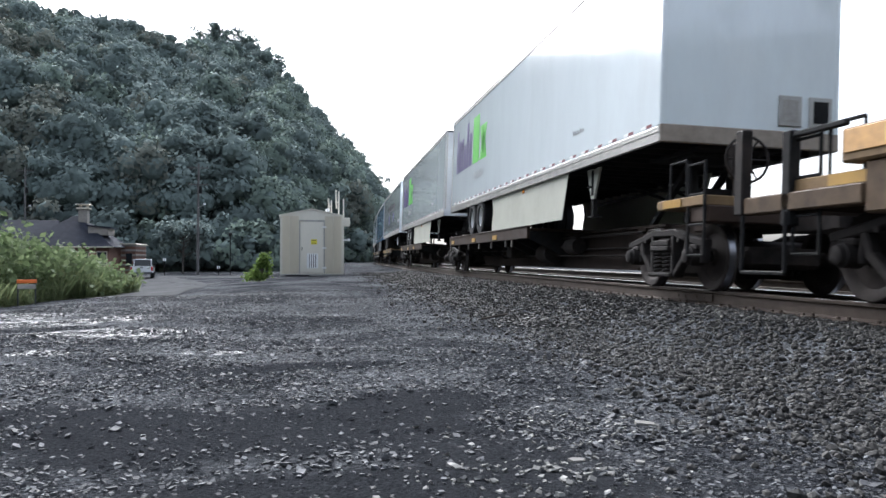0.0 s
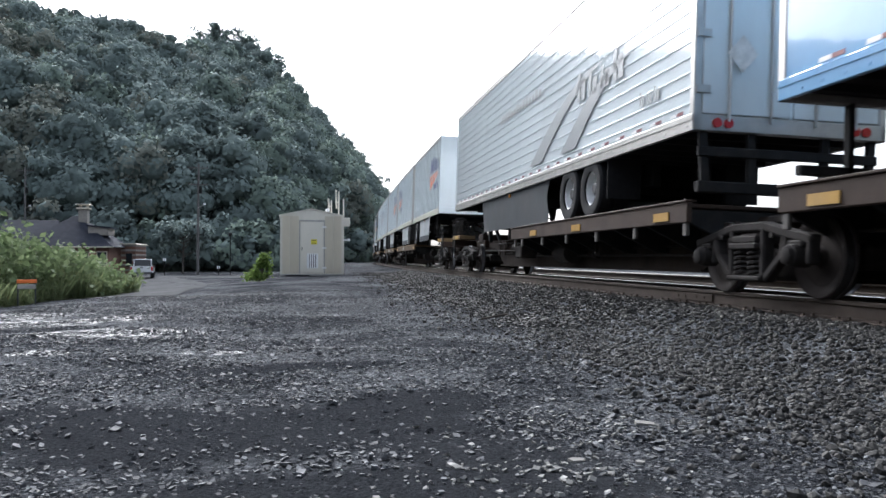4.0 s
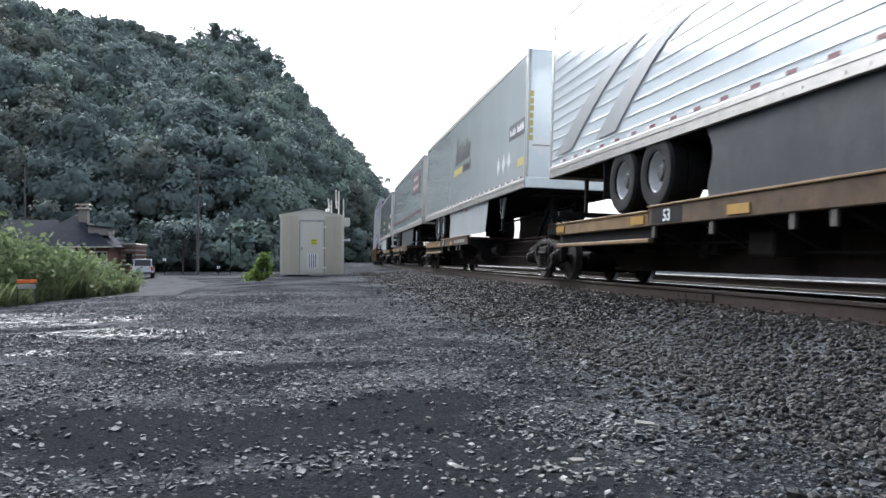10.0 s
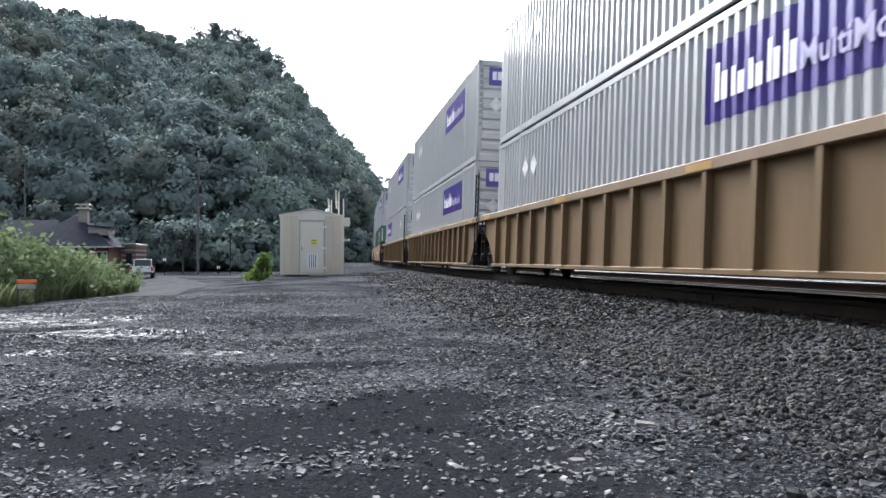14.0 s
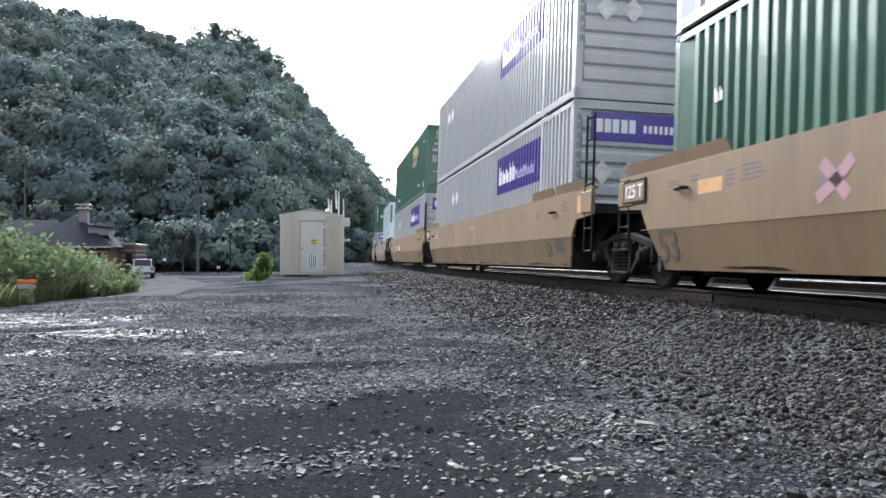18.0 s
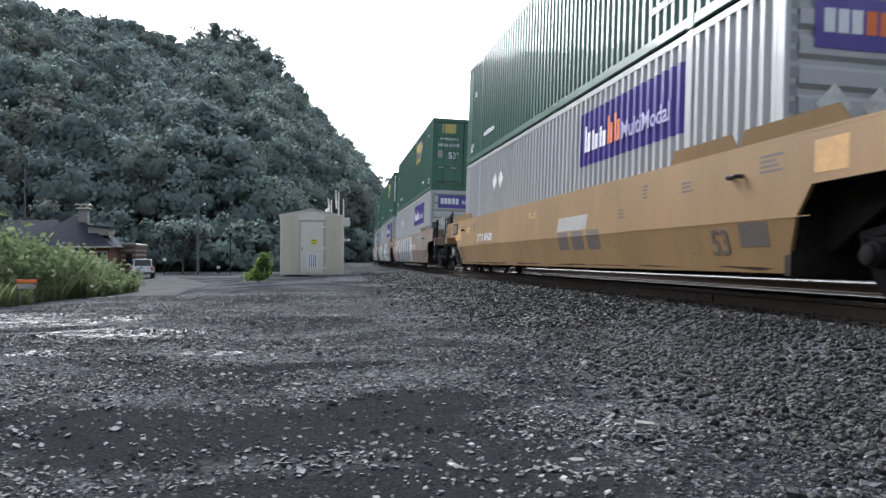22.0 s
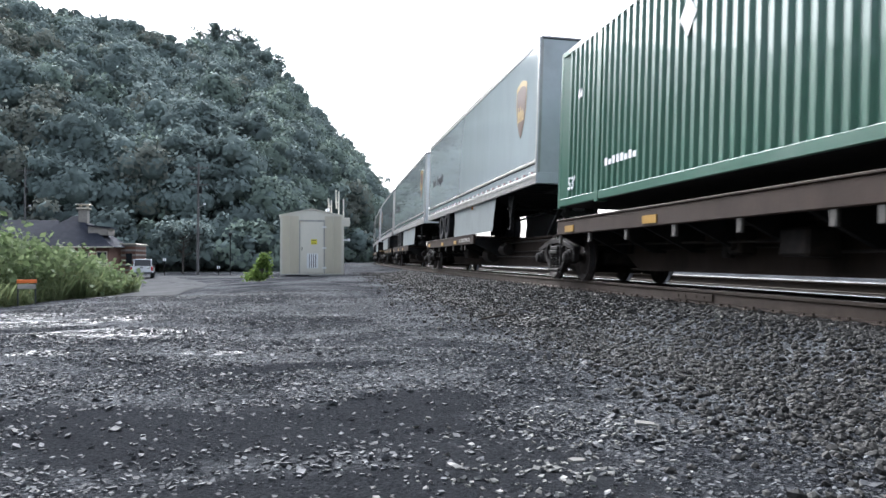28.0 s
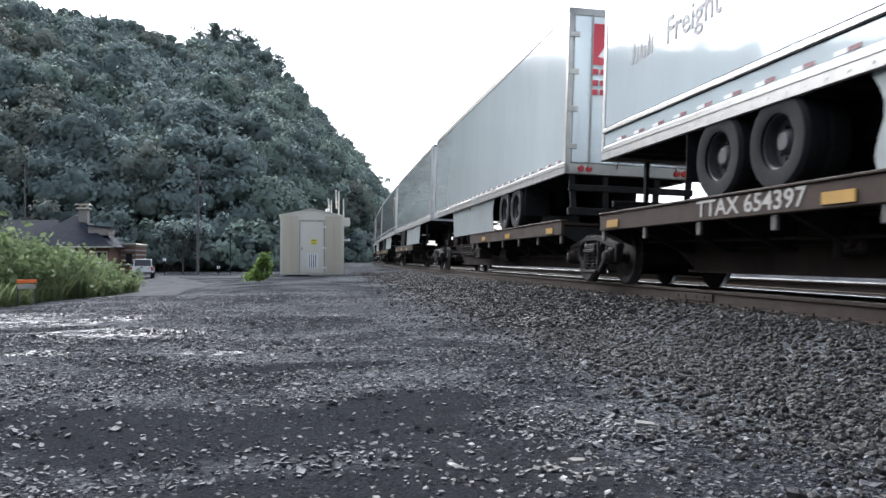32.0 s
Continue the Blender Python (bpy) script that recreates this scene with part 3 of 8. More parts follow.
# ---- well car units ----
def well_unit(mid, a, b, first, last, style="smooth", colour=None, number="", art="", h=9.6):
    colour = colour or TAN
    root = thing("well_car", f"{'ribbed' if style == 'ribbed' else 'smooth-sided'} {'tan' if colour is TAN else 'amber-yellow' if colour is AMBERW else 'brown'} steel container well car unit" + (" covered in spray paint" if art else ""), "railcar", "container well car units")
    na, nb = a + (0.25 if style == "ribbed" or not first else -0.5), b - (0.25 if style == "ribbed" or not last else -0.5)
    wa, wb = -8.3, 8.3
    for s in (-1, 1):
        name = "well_side"
        if style == "ribbed":
            mb = MB().prism([(na + 0.3, 1.36), (na + 0.3, 1.0), (wa - 0.4, 0.85), (wa + 0.35, 0.22), (wb - 0.35, 0.22), (wb + 0.4, 0.85), (nb - 0.3, 1.0), (nb - 0.3, 1.36)], s * 1.33, s * 1.36)
            sd = part(name, mb, colour, root)
            part("top_sill", MB().box(s * 1.31, s * 1.47, na, nb, 1.36, 1.5, 0.012), TAN, sd, "pale worn top sill")
            part("bottom_sill", MB().box(s * 1.28, s * 1.44, wa + 0.3, wb - 0.3, 0.2, 0.27, 0.01), colour, sd)
            for i in range(16):
                y = wa + 0.75 + i * (wb - wa - 1.5) / 15
                part("rib", MB().prism([(y - 0.03, 0.27), (y + 0.03, 0.27), (y + 0.05, 1.36), (y - 0.05, 1.36)], s * 1.36, s * 1.46), colour, sd)
            if s < 0:
                for y in (na + 0.9, -2.4, 2.6, nb - 0.9):
                    part("yellow_reflector", MB().box(-1.474, -1.47, y - 0.3, y + 0.3, 1.38, 1.47), YEL, sd)
        else:
            up = [(na + 0.1, 1.5), (na + 0.1, 1.08), (wa - 0.42, 1.04), (wa - 0.2, 0.76), (wb + 0.2, 0.76), (wb + 0.42, 1.04), (nb - 0.1, 1.08), (nb - 0.1, 1.5)]
            mb = MB().prism(up, s * 1.38, s * 1.42)
            sd = part(name, mb, colour, root)
            y0, y1 = wa - 0.2, wb + 0.2
            lo = MB().add([(s * 1.42, y0, 0.762), (s * 1.42, y1, 0.762), (s * 1.3, y1 - 0.3, 0.24), (s * 1.3, y0 + 0.3, 0.24), (s * 1.38, y0, 0.762), (s * 1.38, y1, 0.762), (s * 1.26, y1 - 0.3, 0.24), (s * 1.26, y0 + 0.3, 0.24)], [(0, 1, 2, 3), (7, 6, 5, 4), (0, 4, 5, 1), (1, 5, 6, 2), (2, 6, 7, 3), (3, 7, 4, 0)])
            part("lower_side_panel", lo, colour, sd)
            part("top_sill", MB().box(s * 1.33, s * 1.421, na + 0.1, nb - 0.1, 1.501, 1.53), colour, sd)
            for y0, y1 in ((-9.2, -7.5), (-7.46, -5.93), (6.45, 9.3)):
                mb = MB().add([(s * 1.41, y0, 1.53), (s * 1.41, y1, 1.53), (s * 1.44, y1 - 0.12, 1.69), (s * 1.44, y0 + 0.12, 1.69), (s * 1.39, y0, 1.53), (s * 1.39, y1, 1.53), (s * 1.42, y1 - 0.12, 1.695), (s * 1.42, y0 + 0.12, 1.695)], [(0, 1, 2, 3), (7, 6, 5, 4), (0, 4, 5, 1), (1, 5, 6, 2), (2, 6, 7, 3), (3, 7, 4, 0)])
                part("guide_flange", mb, colour, sd)
            for w0, on in ((na + 0.1, first), (nb - 0.16, last)):
                if on:
                    part("end_cap", MB().box(s * 1.0, s * 1.379, w0, w0 + 0.06, 1.08, 1.5, 0.01), colour, sd)
            if s < 0:
                part("placard_frame", MB().box(-1.44, -1.42, nb - 0.62, nb - 0.12, 1.12, 1.46, 0.008), colour, sd)
                part("placard_frame", MB().box(-1.44, -1.42, na + 0.12, na + 0.62, 1.12, 1.46, 0.008), colour, sd)
                for y in (wa + 0.8, wb - 0.8):
                    part("tow_loop", MB().tube([(-1.43, y - 0.12, 1.22), (-1.5, y - 0.08, 1.22), (-1.5, y + 0.08, 1.22), (-1.43, y + 0.12, 1.22)], 0.022, 6), DARK, sd)
    if style == "smooth":
        well_marks(root, colour, int(mid), art)
        if 320 < mid < 330:
            part("spray_painting", drape(ribbon([(5.0, 0.9), (4.75, 1.05), (4.55, 1.22)], 0.12) + ribbon([(4.95, 1.22), (4.75, 1.05), (4.6, 0.9)], 0.12), 0.003), GPINK, root, "pink and blue painted cross")
            part("spray_painting", drape([blob(4.85, 1.06, 0.12, 0.16, 3)], 0.002), GPURP, root)
        if 400 < mid < 420:
            part("company_marks", drape([rect(-1.45 - i * 0.75, -2.0 - i * 0.75, 0.53, 0.84) for i in range(3)], 0.002), DSTENCIL, root, "worn brown block lettering")
            part("white_overpaint", drape([rect(-1.4, -2.9, 0.86, 1.1, 0.1)], 0.002), STENCIL, root, "white paint over old lettering")
    if number:
        if mid > 360 and colour is TAN and mid < 370:
            part("number_panel", MB().box(-1.4235, -1.419, 1.84, 5.14, 0.79, 1.13), PANELD, root, "dark grey number panel")
        letters(number.replace(" ", "  ") if 360 < mid < 370 else number, 0.36 if 360 < mid < 370 else 0.27, TAPEW, root, side_pose(-3.3 if art else {363: 3.49, 410: 4.75, 323: -3.45}.get(int(mid), 1.45), 0.85, -1.4245 if style == "smooth" else -1.363) @ Matrix.Diagonal((1.3 if 360 < mid < 370 else 1.1, 1, 0.4, 1)), "car_number")
    mb = MB().box(-1.18, 1.18, wa, wa + 0.3, 0.2, 0.27).box(-1.18, 1.18, wb - 0.3, wb, 0.2, 0.27)
    wf = part("well_floor", mb, DARK, root)
    for y in np.linspace(wa + 1, wb - 1, 7):
        part("floor_beam", shared(("beam",), lambda: MB().box(-1.18, 1.18, -0.12, 0.12, 0.19, 0.25).mesh("floor_beam", DARK)), None, wf, at=pose(0, y, 0))
    for s, end, wl, is_end in ((-1, a, wa, first), (1, b, wb, last)):
        mb = MB().box(-1.34, 1.34, wl - 0.02 if s < 0 else wl - 0.08, wl + 0.08 if s < 0 else wl + 0.02, 0.22, 1.36)
        mb.box(-0.62, 0.62, min(wl, end), max(wl, end), 0.78, 1.28, 0.02)
        mb.box(-1.34, 1.34, min(wl, end - s * 0.25), max(wl, end - s * 0.25), 1.1, 1.16)
        ep = part("end_platform", mb, DARK, root)
        for x in (-0.95, 0.95):
            part("end_brace", MB().prism([(wl, 1.12), (wl, 0.4), (end - s * 0.9, 0.85), (end - s * 0.3, 1.08)], x - 0.03, x + 0.03), DARK, ep)
        if is_end:
            ey = end + s * 0.95
            mb = MB().box(-1.38, 1.38, min(ey, ey - s * 0.35), max(ey, ey - s * 0.35), 0.86, 1.14, 0.015).box(-0.55, 0.55, min(end, ey), max(end, ey), 0.78, 1.05, 0.02)
            es = part("end_sill", mb, DARK, root)
            part("corner_block", MB().box(-1.4, -0.85, min(ey + s * 0.01, ey - s * 0.4), max(ey + s * 0.01, ey - s * 0.4), 0.88, 1.17, 0.02), colour, es)
            for x in (-1.3, -0.75, 0.75, 1.3):
                part("stanchion", MB().box(x - 0.035, x + 0.035, ey - s * 0.3 - 0.035, ey - s * 0.3 + 0.035, 1.1, 2.15 if abs(x) < 1 else 1.85, 0.01), DARK, es)
            ladder(root, -1.4, ey - s * 0.15, 0.45, 1.75, 0.4, UNDER, 4)
            part("grab_iron", MB().tube([(-1.4, ey - s * 0.5, 1.15), (-1.4, ey - s * 0.5, 1.75), (-1.4, ey - s * 0.95, 1.75), (-1.4, ey - s * 0.95, 1.15)], 0.018, 6), UNDER, root)
            part("step", MB().tube([(-1.4, ey + 0.22, 0.86), (-1.4, ey + 0.22, 0.45), (-1.4, ey - 0.22, 0.45), (-1.4, ey - 0.22, 0.86)], 0.02, 6), UNDER, root)
            coupler(root, ey, s)
            if s < 0 and style == "ribbed":
                handbrake(root, -0.2, ey + 0.1, 1.72)
        else:
            part("articulated_joint", MB().box(-0.3, 0.3, end - 0.6, end + 0.6, 0.76, 1.0, 0.04), DARK, root)
            ladder(root, -1.41, end - s * 0.55, 0.5, 2.7 if s < 0 else 1.5, 0.34, UNDER, 7 if s < 0 else 4)
    rail_truck(root, a)
    if last:
        rail_truck(root, b)
    if art:
        spray_art(root, art)
    return root


PANELD = mat("dark_number_panel_paint", (0.048, 0.046, 0.044), 0.6, var=0.15, scale=3, grime=0.4, grime_c=(0.13, 0.11, 0.09))


def lean_pose(y, z):
    """For lettering on the leaning lower side of a well car."""
    return Matrix(((0, -0.224, -0.974, -1.4235 + (0.762 - z) * 0.23), (-1, 0, 0, y), (0, 0.974, -0.224, z), (0, 0, 0, 1)))


def well_marks(root, colour, seed, art):
    """Load plate, size marks, stencils, faded patches and scratches of a smooth well side."""
    rnd = random.Random(seed)
    if seed == 410:
        part("faded_orange_patch", drape([rect(8.9, 8.0, 0.95, 1.28)], 0.0015), FADED, root, "faded orange paint patch")
    pl = part("load_plate", MB().box(-1.44, -1.42, 8.55, 9.3, 1.13, 1.47, 0.008), UNDER, root, "dark framed load plate")
    part("plate_face", MB().box(-1.443, -1.4395, 8.6, 9.25, 1.17, 1.43), colour if seed % 2 else DSTENCIL, pl)
    if seed not in (363, 410):
        letters("125 T", 0.25, WHITED, pl, side_pose(8.93, 1.22, -1.445), "plate_lettering")
    for y in (7.95, -7.1) if art != "wild" else (7.95,):
        letters("53", 0.56 if y > 0 else 0.4, DSTENCIL, root, lean_pose(y, 0.36 if y > 0 else 0.42), "size_mark")
    part("data_plate", drape([rect(-7.5, -8.02, 0.5, 0.74)], 0.004), DSTENCIL, root)
    st = []
    for yc, zc, w, n in ((7.75, 1.3, 0.3, 2), (7.2, 1.32, 0.25, 2), (6.45, 1.2, 0.18, 4), (6.0, 1.22, 0.45, 4), (-6.4, 1.2, 0.3, 3), (-5.2, 1.22, 0.16, 4), (-8.1, 1.25, 0.4, 4), (0.2, 1.28, 0.3, 2), (-4.4, 1.0, 0.2, 3)):
        for i in range(n):
            st.append(rect(yc + w / 2, yc - w / 2 * rnd.uniform(0.3, 1), zc + 0.05 * i - 0.04, zc + 0.05 * i - 0.015))
    part("stencil_mark", drape(st, 0.002), DSTENCIL, root)
    part("faded_orange_patch", drape([rect(7.15, 6.62, 1.12, 1.28), rect(0.5, 0.05, 1.2, 1.32)] + ([rect(-8.75, -9.2, 1.13, 1.42)] if not art else []), 0.0015), FADED, root, "faded orange paint patch")
    sc = []
    for i in range(12):
        y, z = rnd.uniform(-8, 8), rnd.uniform(0.35, 1.4)
        l, a = rnd.uniform(0.1, 0.5), rnd.uniform(-0.5, 0.5)
        sc += ribbon([(y, z), (y + l * 0.5, min(1.46, z + a * l)), (y + l, min(1.46, z + a * l * 0.7))], rnd.uniform(0.004, 0.009))
    part("scratch_mark", drape(sc, 0.001), DSTENCIL, root)
    rs = [blob(rnd.uniform(-8.3, 8.3), 0.285, rnd.uniform(0.15, 0.8), rnd.uniform(0.008, 0.02), 50 + i, 14, 0.7) for i in range(16)]
    part("rust_edge", drape([[(p[0], min(1.47, max(0.26, p[1]))) for p in r] for r in rs], 0.0008), RUST, root, "rust patches along the edges")
    part("seam", MB().box(-1.4235, -1.419, -8.7, 8.7, 0.757, 0.767), colour, root)


def blob(cy, cz, ry, rz, seed, n=22, rough=0.25):
    rnd = random.Random(seed)
    ph = [rnd.uniform(0, 6.28) for _ in range(4)]
    out = []
    for i in range(n):
        t = 2 * math.pi * i / n
        k = 1 + rough * (0.5 * math.sin(2 * t + ph[0]) + 0.35 * math.sin(3 * t + ph[1]) + 0.3 * math.sin(5 * t + ph[2]))
        out.append((cy + ry * k * math.cos(t), cz + rz * k * math.sin(t)))
    return out


def drape(shapes, thick):
    """Painted patches that follow the well side: upright above z 0.76, leaning in below it."""
    mb = MB()
    for s in shapes:
        zs = [p[1] for p in s]
        hi = clip_poly(s, 0.765, True)
        lo = clip_poly(s, 0.765, False)
        if len(hi) > 2:
            mb.prism(hi, -1.42 - thick, -1.4202)
        if len(lo) > 2:
            f = lambda p, d: (-1.42 + (0.762 - p[1]) * 0.23 - d, p[0], p[1])
            n = len(lo)
            vs = [f(p, 0.0004) for p in lo] + [f(p, thick) for p in lo]
            mb.add(vs, [(i, (i + 1) % n, n + (i + 1) % n, n + i) for i in range(n)] + [tuple(range(n))[::-1], tuple(range(n, 2 * n))])
    return mb


def clip_poly(poly, z, keep_above):
    out, n = [], len(poly)
    for i in range(n):
        p, q = poly[i], poly[(i + 1) % n]
        ins = lambda r: (r[1] >= z) == keep_above
        if ins(p):
            out.append(p)
        if ins(p) != ins(q):
            t = (z - p[1]) / (q[1] - p[1])
            out.append((p[0] + t * (q[0] - p[0]), z))
    return out


def ribbon(pts, w):
    """A bent brush stroke as short patches that meet edge to edge."""
    P = [Vector(p) for p in pts]
    side = []
    for k, p in enumerate(P):
        d = (P[min(k + 1, len(P) - 1)] - P[max(k - 1, 0)])
        d = d.normalized() if d.length > 1e-6 else Vector((1, 0))
        side.append(Vector((-d.y, d.x)) * w / 2)
    return [[tuple(P[k] + side[k]), tuple(P[k + 1] + side[k + 1]), tuple(P[k + 1] - side[k + 1]), tuple(P[k] - side[k])] for k in range(len(P) - 1)]


def spray_art(root, art):
    def add(mtl, shapes, k, label=""):
        if len(shapes) > 14:
            part("paint_strokes", drape(shapes, 0.002 + 0.0012 * k), mtl, root, label)
            return
        for s in shapes:
            part("spray_painting", drape([s], 0.002 + 0.0012 * k), mtl, root, label)
    if art == "eye":
        add(GPINK, [blob(6.5, 0.95, 0.75, 0.5, 2), rect(5.0, 6.4, 1.2, 1.44)], 0, "pink spray-painted haze")
        add(GW, [[(6.3, 0.27), (6.35, 0.6), (6.0, 1.0), (5.5, 1.3), (5.1, 1.46), (-2.2, 1.46), (-2.5, 0.9), (-2.3, 0.27)]], 1, "white spray-painted ground")
        arc = lambda cy, cz, ry, rz, a0, a1: [(cy + ry * math.cos(t), cz + rz * math.sin(t)) for t in np.linspace(a0, a1, 12)]
        blk = [arc(5.5, 0.62, 0.62, 0.36, 0.3, 5.6) + [(5.2, 0.62)], [(5.9, 0.27), (4.6, 0.27), (4.35, 0.6), (4.9, 0.74), (5.7, 0.66)]]
        blk += [[(4.75, 1.46), (4.5, 1.46), (4.3, 0.95), (4.05, 1.46), (3.75, 1.46), (4.2, 0.8), (4.0, 0.27), (4.5, 0.27), (4.75, 0.85)]]
        for k, y in enumerate((3.2, 2.1, 0.9, -0.2, -1.3)):
            blk += [[(y + 0.32, 1.46), (y - 0.1, 1.46), (y - 0.25, 0.95), (y + 0.1, 0.62), (y - 0.05, 0.27), (y + 0.5, 0.27), (y + 0.42, 0.8)], [(y - 0.2, 0.27), (y - 0.48, 0.27), (y - 0.52, 0.7 + 0.1 * (k % 2)), (y - 0.3, 0.9)]]
        add(GK, blk, 2, "black spray-painted lettering shapes")
        add(GW, ribbon(arc(5.05, 0.88, 0.24, 0.17, 2.6, 7.6), 0.07) + ribbon([(6.0, 0.62), (5.9, 0.84), (5.6, 0.98), (5.3, 1.1)], 0.1) + [[(3.3, 0.95), (3.15, 1.4), (3.0, 1.0)], [(2.2, 0.4), (2.1, 0.7), (1.9, 0.45)], [(1.0, 1.0), (0.85, 1.35), (0.75, 1.0)]], 3, "white spray-painted curl")
        add(DSTENCIL, ribbon([(7.3, 1.1), (7.0, 1.3), (6.7, 1.12), (6.5, 1.25), (6.3, 1.1)], 0.022) + ribbon([(7.4, 0.95), (6.9, 1.0), (6.3, 0.95), (6.6, 0.88)], 0.02), 1, "thin dark scribble")
        for pts, w in ((arc(5.45, 0.74, 0.74, 0.42, 0.4, 4.6), 0.09), (arc(5.45, 0.62, 0.52, 0.3, 0.7, 3.6), 0.04), ([(4.7, 0.3), (4.85, 0.8), (4.62, 1.44)], 0.05), ([(4.12, 0.3), (4.3, 0.82), (4.0, 1.42)], 0.05), ([(3.3, 0.3), (3.45, 0.85), (3.3, 1.42)], 0.05), ([(2.25, 0.3), (2.35, 0.8), (2.15, 1.42)], 0.05), ([(1.1, 0.3), (1.2, 0.8), (1.0, 1.42)], 0.05)):
            add(GLW, ribbon(pts, w), 4, "pale spray-painted highlight")
        add(GPINK, [blob(6.45, 0.5, 0.25, 0.2, 9, 14, 0.5)], 4, "pink spray-painted haze")
        part("yellow_reflector", MB().box(-1.436, -1.43, 4.55, 5.03, 1.02, 1.16), YEL, root)
        add(GTEAL, [s for i in range(4) for s in ribbon([(-5.0 - i * 0.45, 1.0), (-4.8 - i * 0.45, 1.35), (-5.3 - i * 0.4, 1.3), (-5.2 - i * 0.45, 0.8)], 0.06)], 1, "teal spray-painted scrawl")
    elif art == "tune":
        add(GK, [[(5.6, 0.27), (5.2, 1.46), (-5.3, 1.46), (-5.5, 0.27)]], 0, "dark spray-painted band")
        add(GG, [blob(5.75, 0.62, 0.55, 0.4, 4), blob(5.6, 1.2, 0.3, 0.24, 5)], 1, "green spray-painted patches")
        add(GTEAL, [blob(6.3, 0.5, 0.35, 0.24, 4), blob(6.6, 1.05, 0.22, 0.16, 6), blob(-5.9, 0.75, 0.45, 0.42, 14)] + ribbon([(7.9, 1.05), (7.6, 1.3), (7.3, 1.08), (7.0, 1.26), (6.8, 1.06), (7.9, 1.0)], 0.07), 1, "teal spray-painted patches")
        L = [[(5.45, 1.0), (5.3, 1.46), (3.35, 1.46), (3.45, 1.12), (4.1, 1.08), (3.85, 0.28), (4.65, 0.28), (4.95, 1.02)]]
        L += [[(3.1, 1.46), (2.45, 1.46), (2.45, 0.72), (2.2, 0.58), (1.95, 0.72), (1.95, 1.46), (1.3, 1.46), (1.35, 0.5), (1.7, 0.28), (2.75, 0.28), (3.05, 0.55)]]
        L += [[(-1.1, 0.28), (-1.1, 1.46), (-1.65, 1.46), (-2.4, 0.85), (-2.4, 1.46), (-3.1, 1.46), (-3.2, 0.28), (-2.6, 0.28), (-1.75, 0.9), (-1.75, 0.28)]]
        L += [[(-3.4, 0.28), (-3.4, 1.46), (-5.1, 1.46), (-5.1, 1.2), (-4.1, 1.18), (-4.1, 0.98), (-4.8, 0.96), (-4.8, 0.76), (-4.1, 0.76), (-4.1, 0.54), (-5.5, 0.52), (-5.5, 0.28)]]
        add(GW, L, 2, "huge white spray-painted capital letters TUNE")
        for y in (0.2, -0.2, -0.6):
            add(GREDD, ribbon([(y, 1.46), (y - 0.03, 1.3), (y - 0.01, 1.12 + 0.1 * (y < 0))], 0.11) + ribbon([(0.4, 1.43), (-0.75, 1.45)], 0.08), 3, "dull red spray-painted drip")
        add(GTEAL, [s for k in range(5) for s in ribbon([(-5.6 - 0.14 * k, 0.35 + 0.05 * k), (-5.7 - 0.1 * k, 0.9), (-5.6 - 0.12 * k, 1.4 - 0.07 * k)], 0.09)], 2, "teal spray-painted streaks")
        add(GW, ribbon([(-6.2, 0.5), (-6.35, 0.95), (-6.5, 0.55), (-6.65, 1.0), (-6.8, 0.5), (-7.0, 0.9), (-6.6, 1.1), (-6.2, 0.95)], 0.03), 2, "thin white scrawl")
        for y in (5.55, 2.3, -4.95):
            part("yellow_reflector", MB().box(-1.432, -1.426, y - 0.24, y + 0.24, 0.98, 1.1), YEL, root)
        add(GW, [blob(6.2, 1.1, 0.1, 0.09, 3, 12, 0.1), blob(7.0, 0.62, 0.09, 0.1, 3, 12, 0.1), blob(5.9, 0.4, 0.09, 0.1, 3, 12, 0.1)] + ribbon([(6.5, 0.8), (6.3, 0.9), (6.1, 0.78), (5.9, 0.9), (5.8, 0.8)], 0.05), 2, "white spray-painted dots")
    elif art == "wild":
        add(GPURP, [[(2.3, 0.9), (2.0, 1.2), (1.4, 1.46), (-5.9, 1.46), (-5.6, 1.1), (-5.8, 0.9)]], 0, "violet spray-painted ground")
        add(GK, [[(2.4, 0.27), (2.2, 0.92), (-5.8, 0.92), (-6.7, 0.8), (-6.72, 0.27)]], 0, "black spray-painted shade")
        # pale green flame letters with white outlines
        for k, (y, w, top, low) in enumerate(((2.0, 1.0, 1.3, 0.42), (1.1, 1.1, 1.4, 0.36), (0.1, 1.2, 1.44, 0.5), (-0.8, 1.3, 1.4, 0.34), (-1.9, 1.35, 1.46, 0.42), (-3.1, 1.4, 1.4, 0.36), (-4.1, 1.2, 1.46, 0.5))):
            flame = [(y, top), (y - 0.2 * w, 0.62 * top + 0.38 * low), (y - 0.12 * w, 0.45 * top + 0.55 * low), (y - 0.5 * w, low), (y - 0.74 * w, low + 0.28), (y - 0.42 * w, 0.5 * (top + low)), (y - 0.3 * w, top - 0.06)]
            add(GLW, [flame], 1, "pale green spray-painted letter")
            edge = [(y + 0.06, top - 0.1), (y - 0.1 * w, 0.5 * (top + low) + 0.1), (y - 0.02 * w, 0.5 * (top + low) - 0.06), (y - 0.46 * w, low - 0.06), (y - 0.84 * w, low + 0.2), (y - 0.6 * w, 0.5 * (top + low) + 0.08), (y - 0.85 * w, top - 0.02)]
            add(GW, ribbon(edge, 0.05), 2, "white spray-painted outline")
            add(GK, ribbon([(y - 0.3 * w, top - 0.2), (y - 0.36 * w, 0.5 * (top + low)), (y - 0.55 * w, low + 0.2)], 0.035), 3, "black spray-painted stroke")
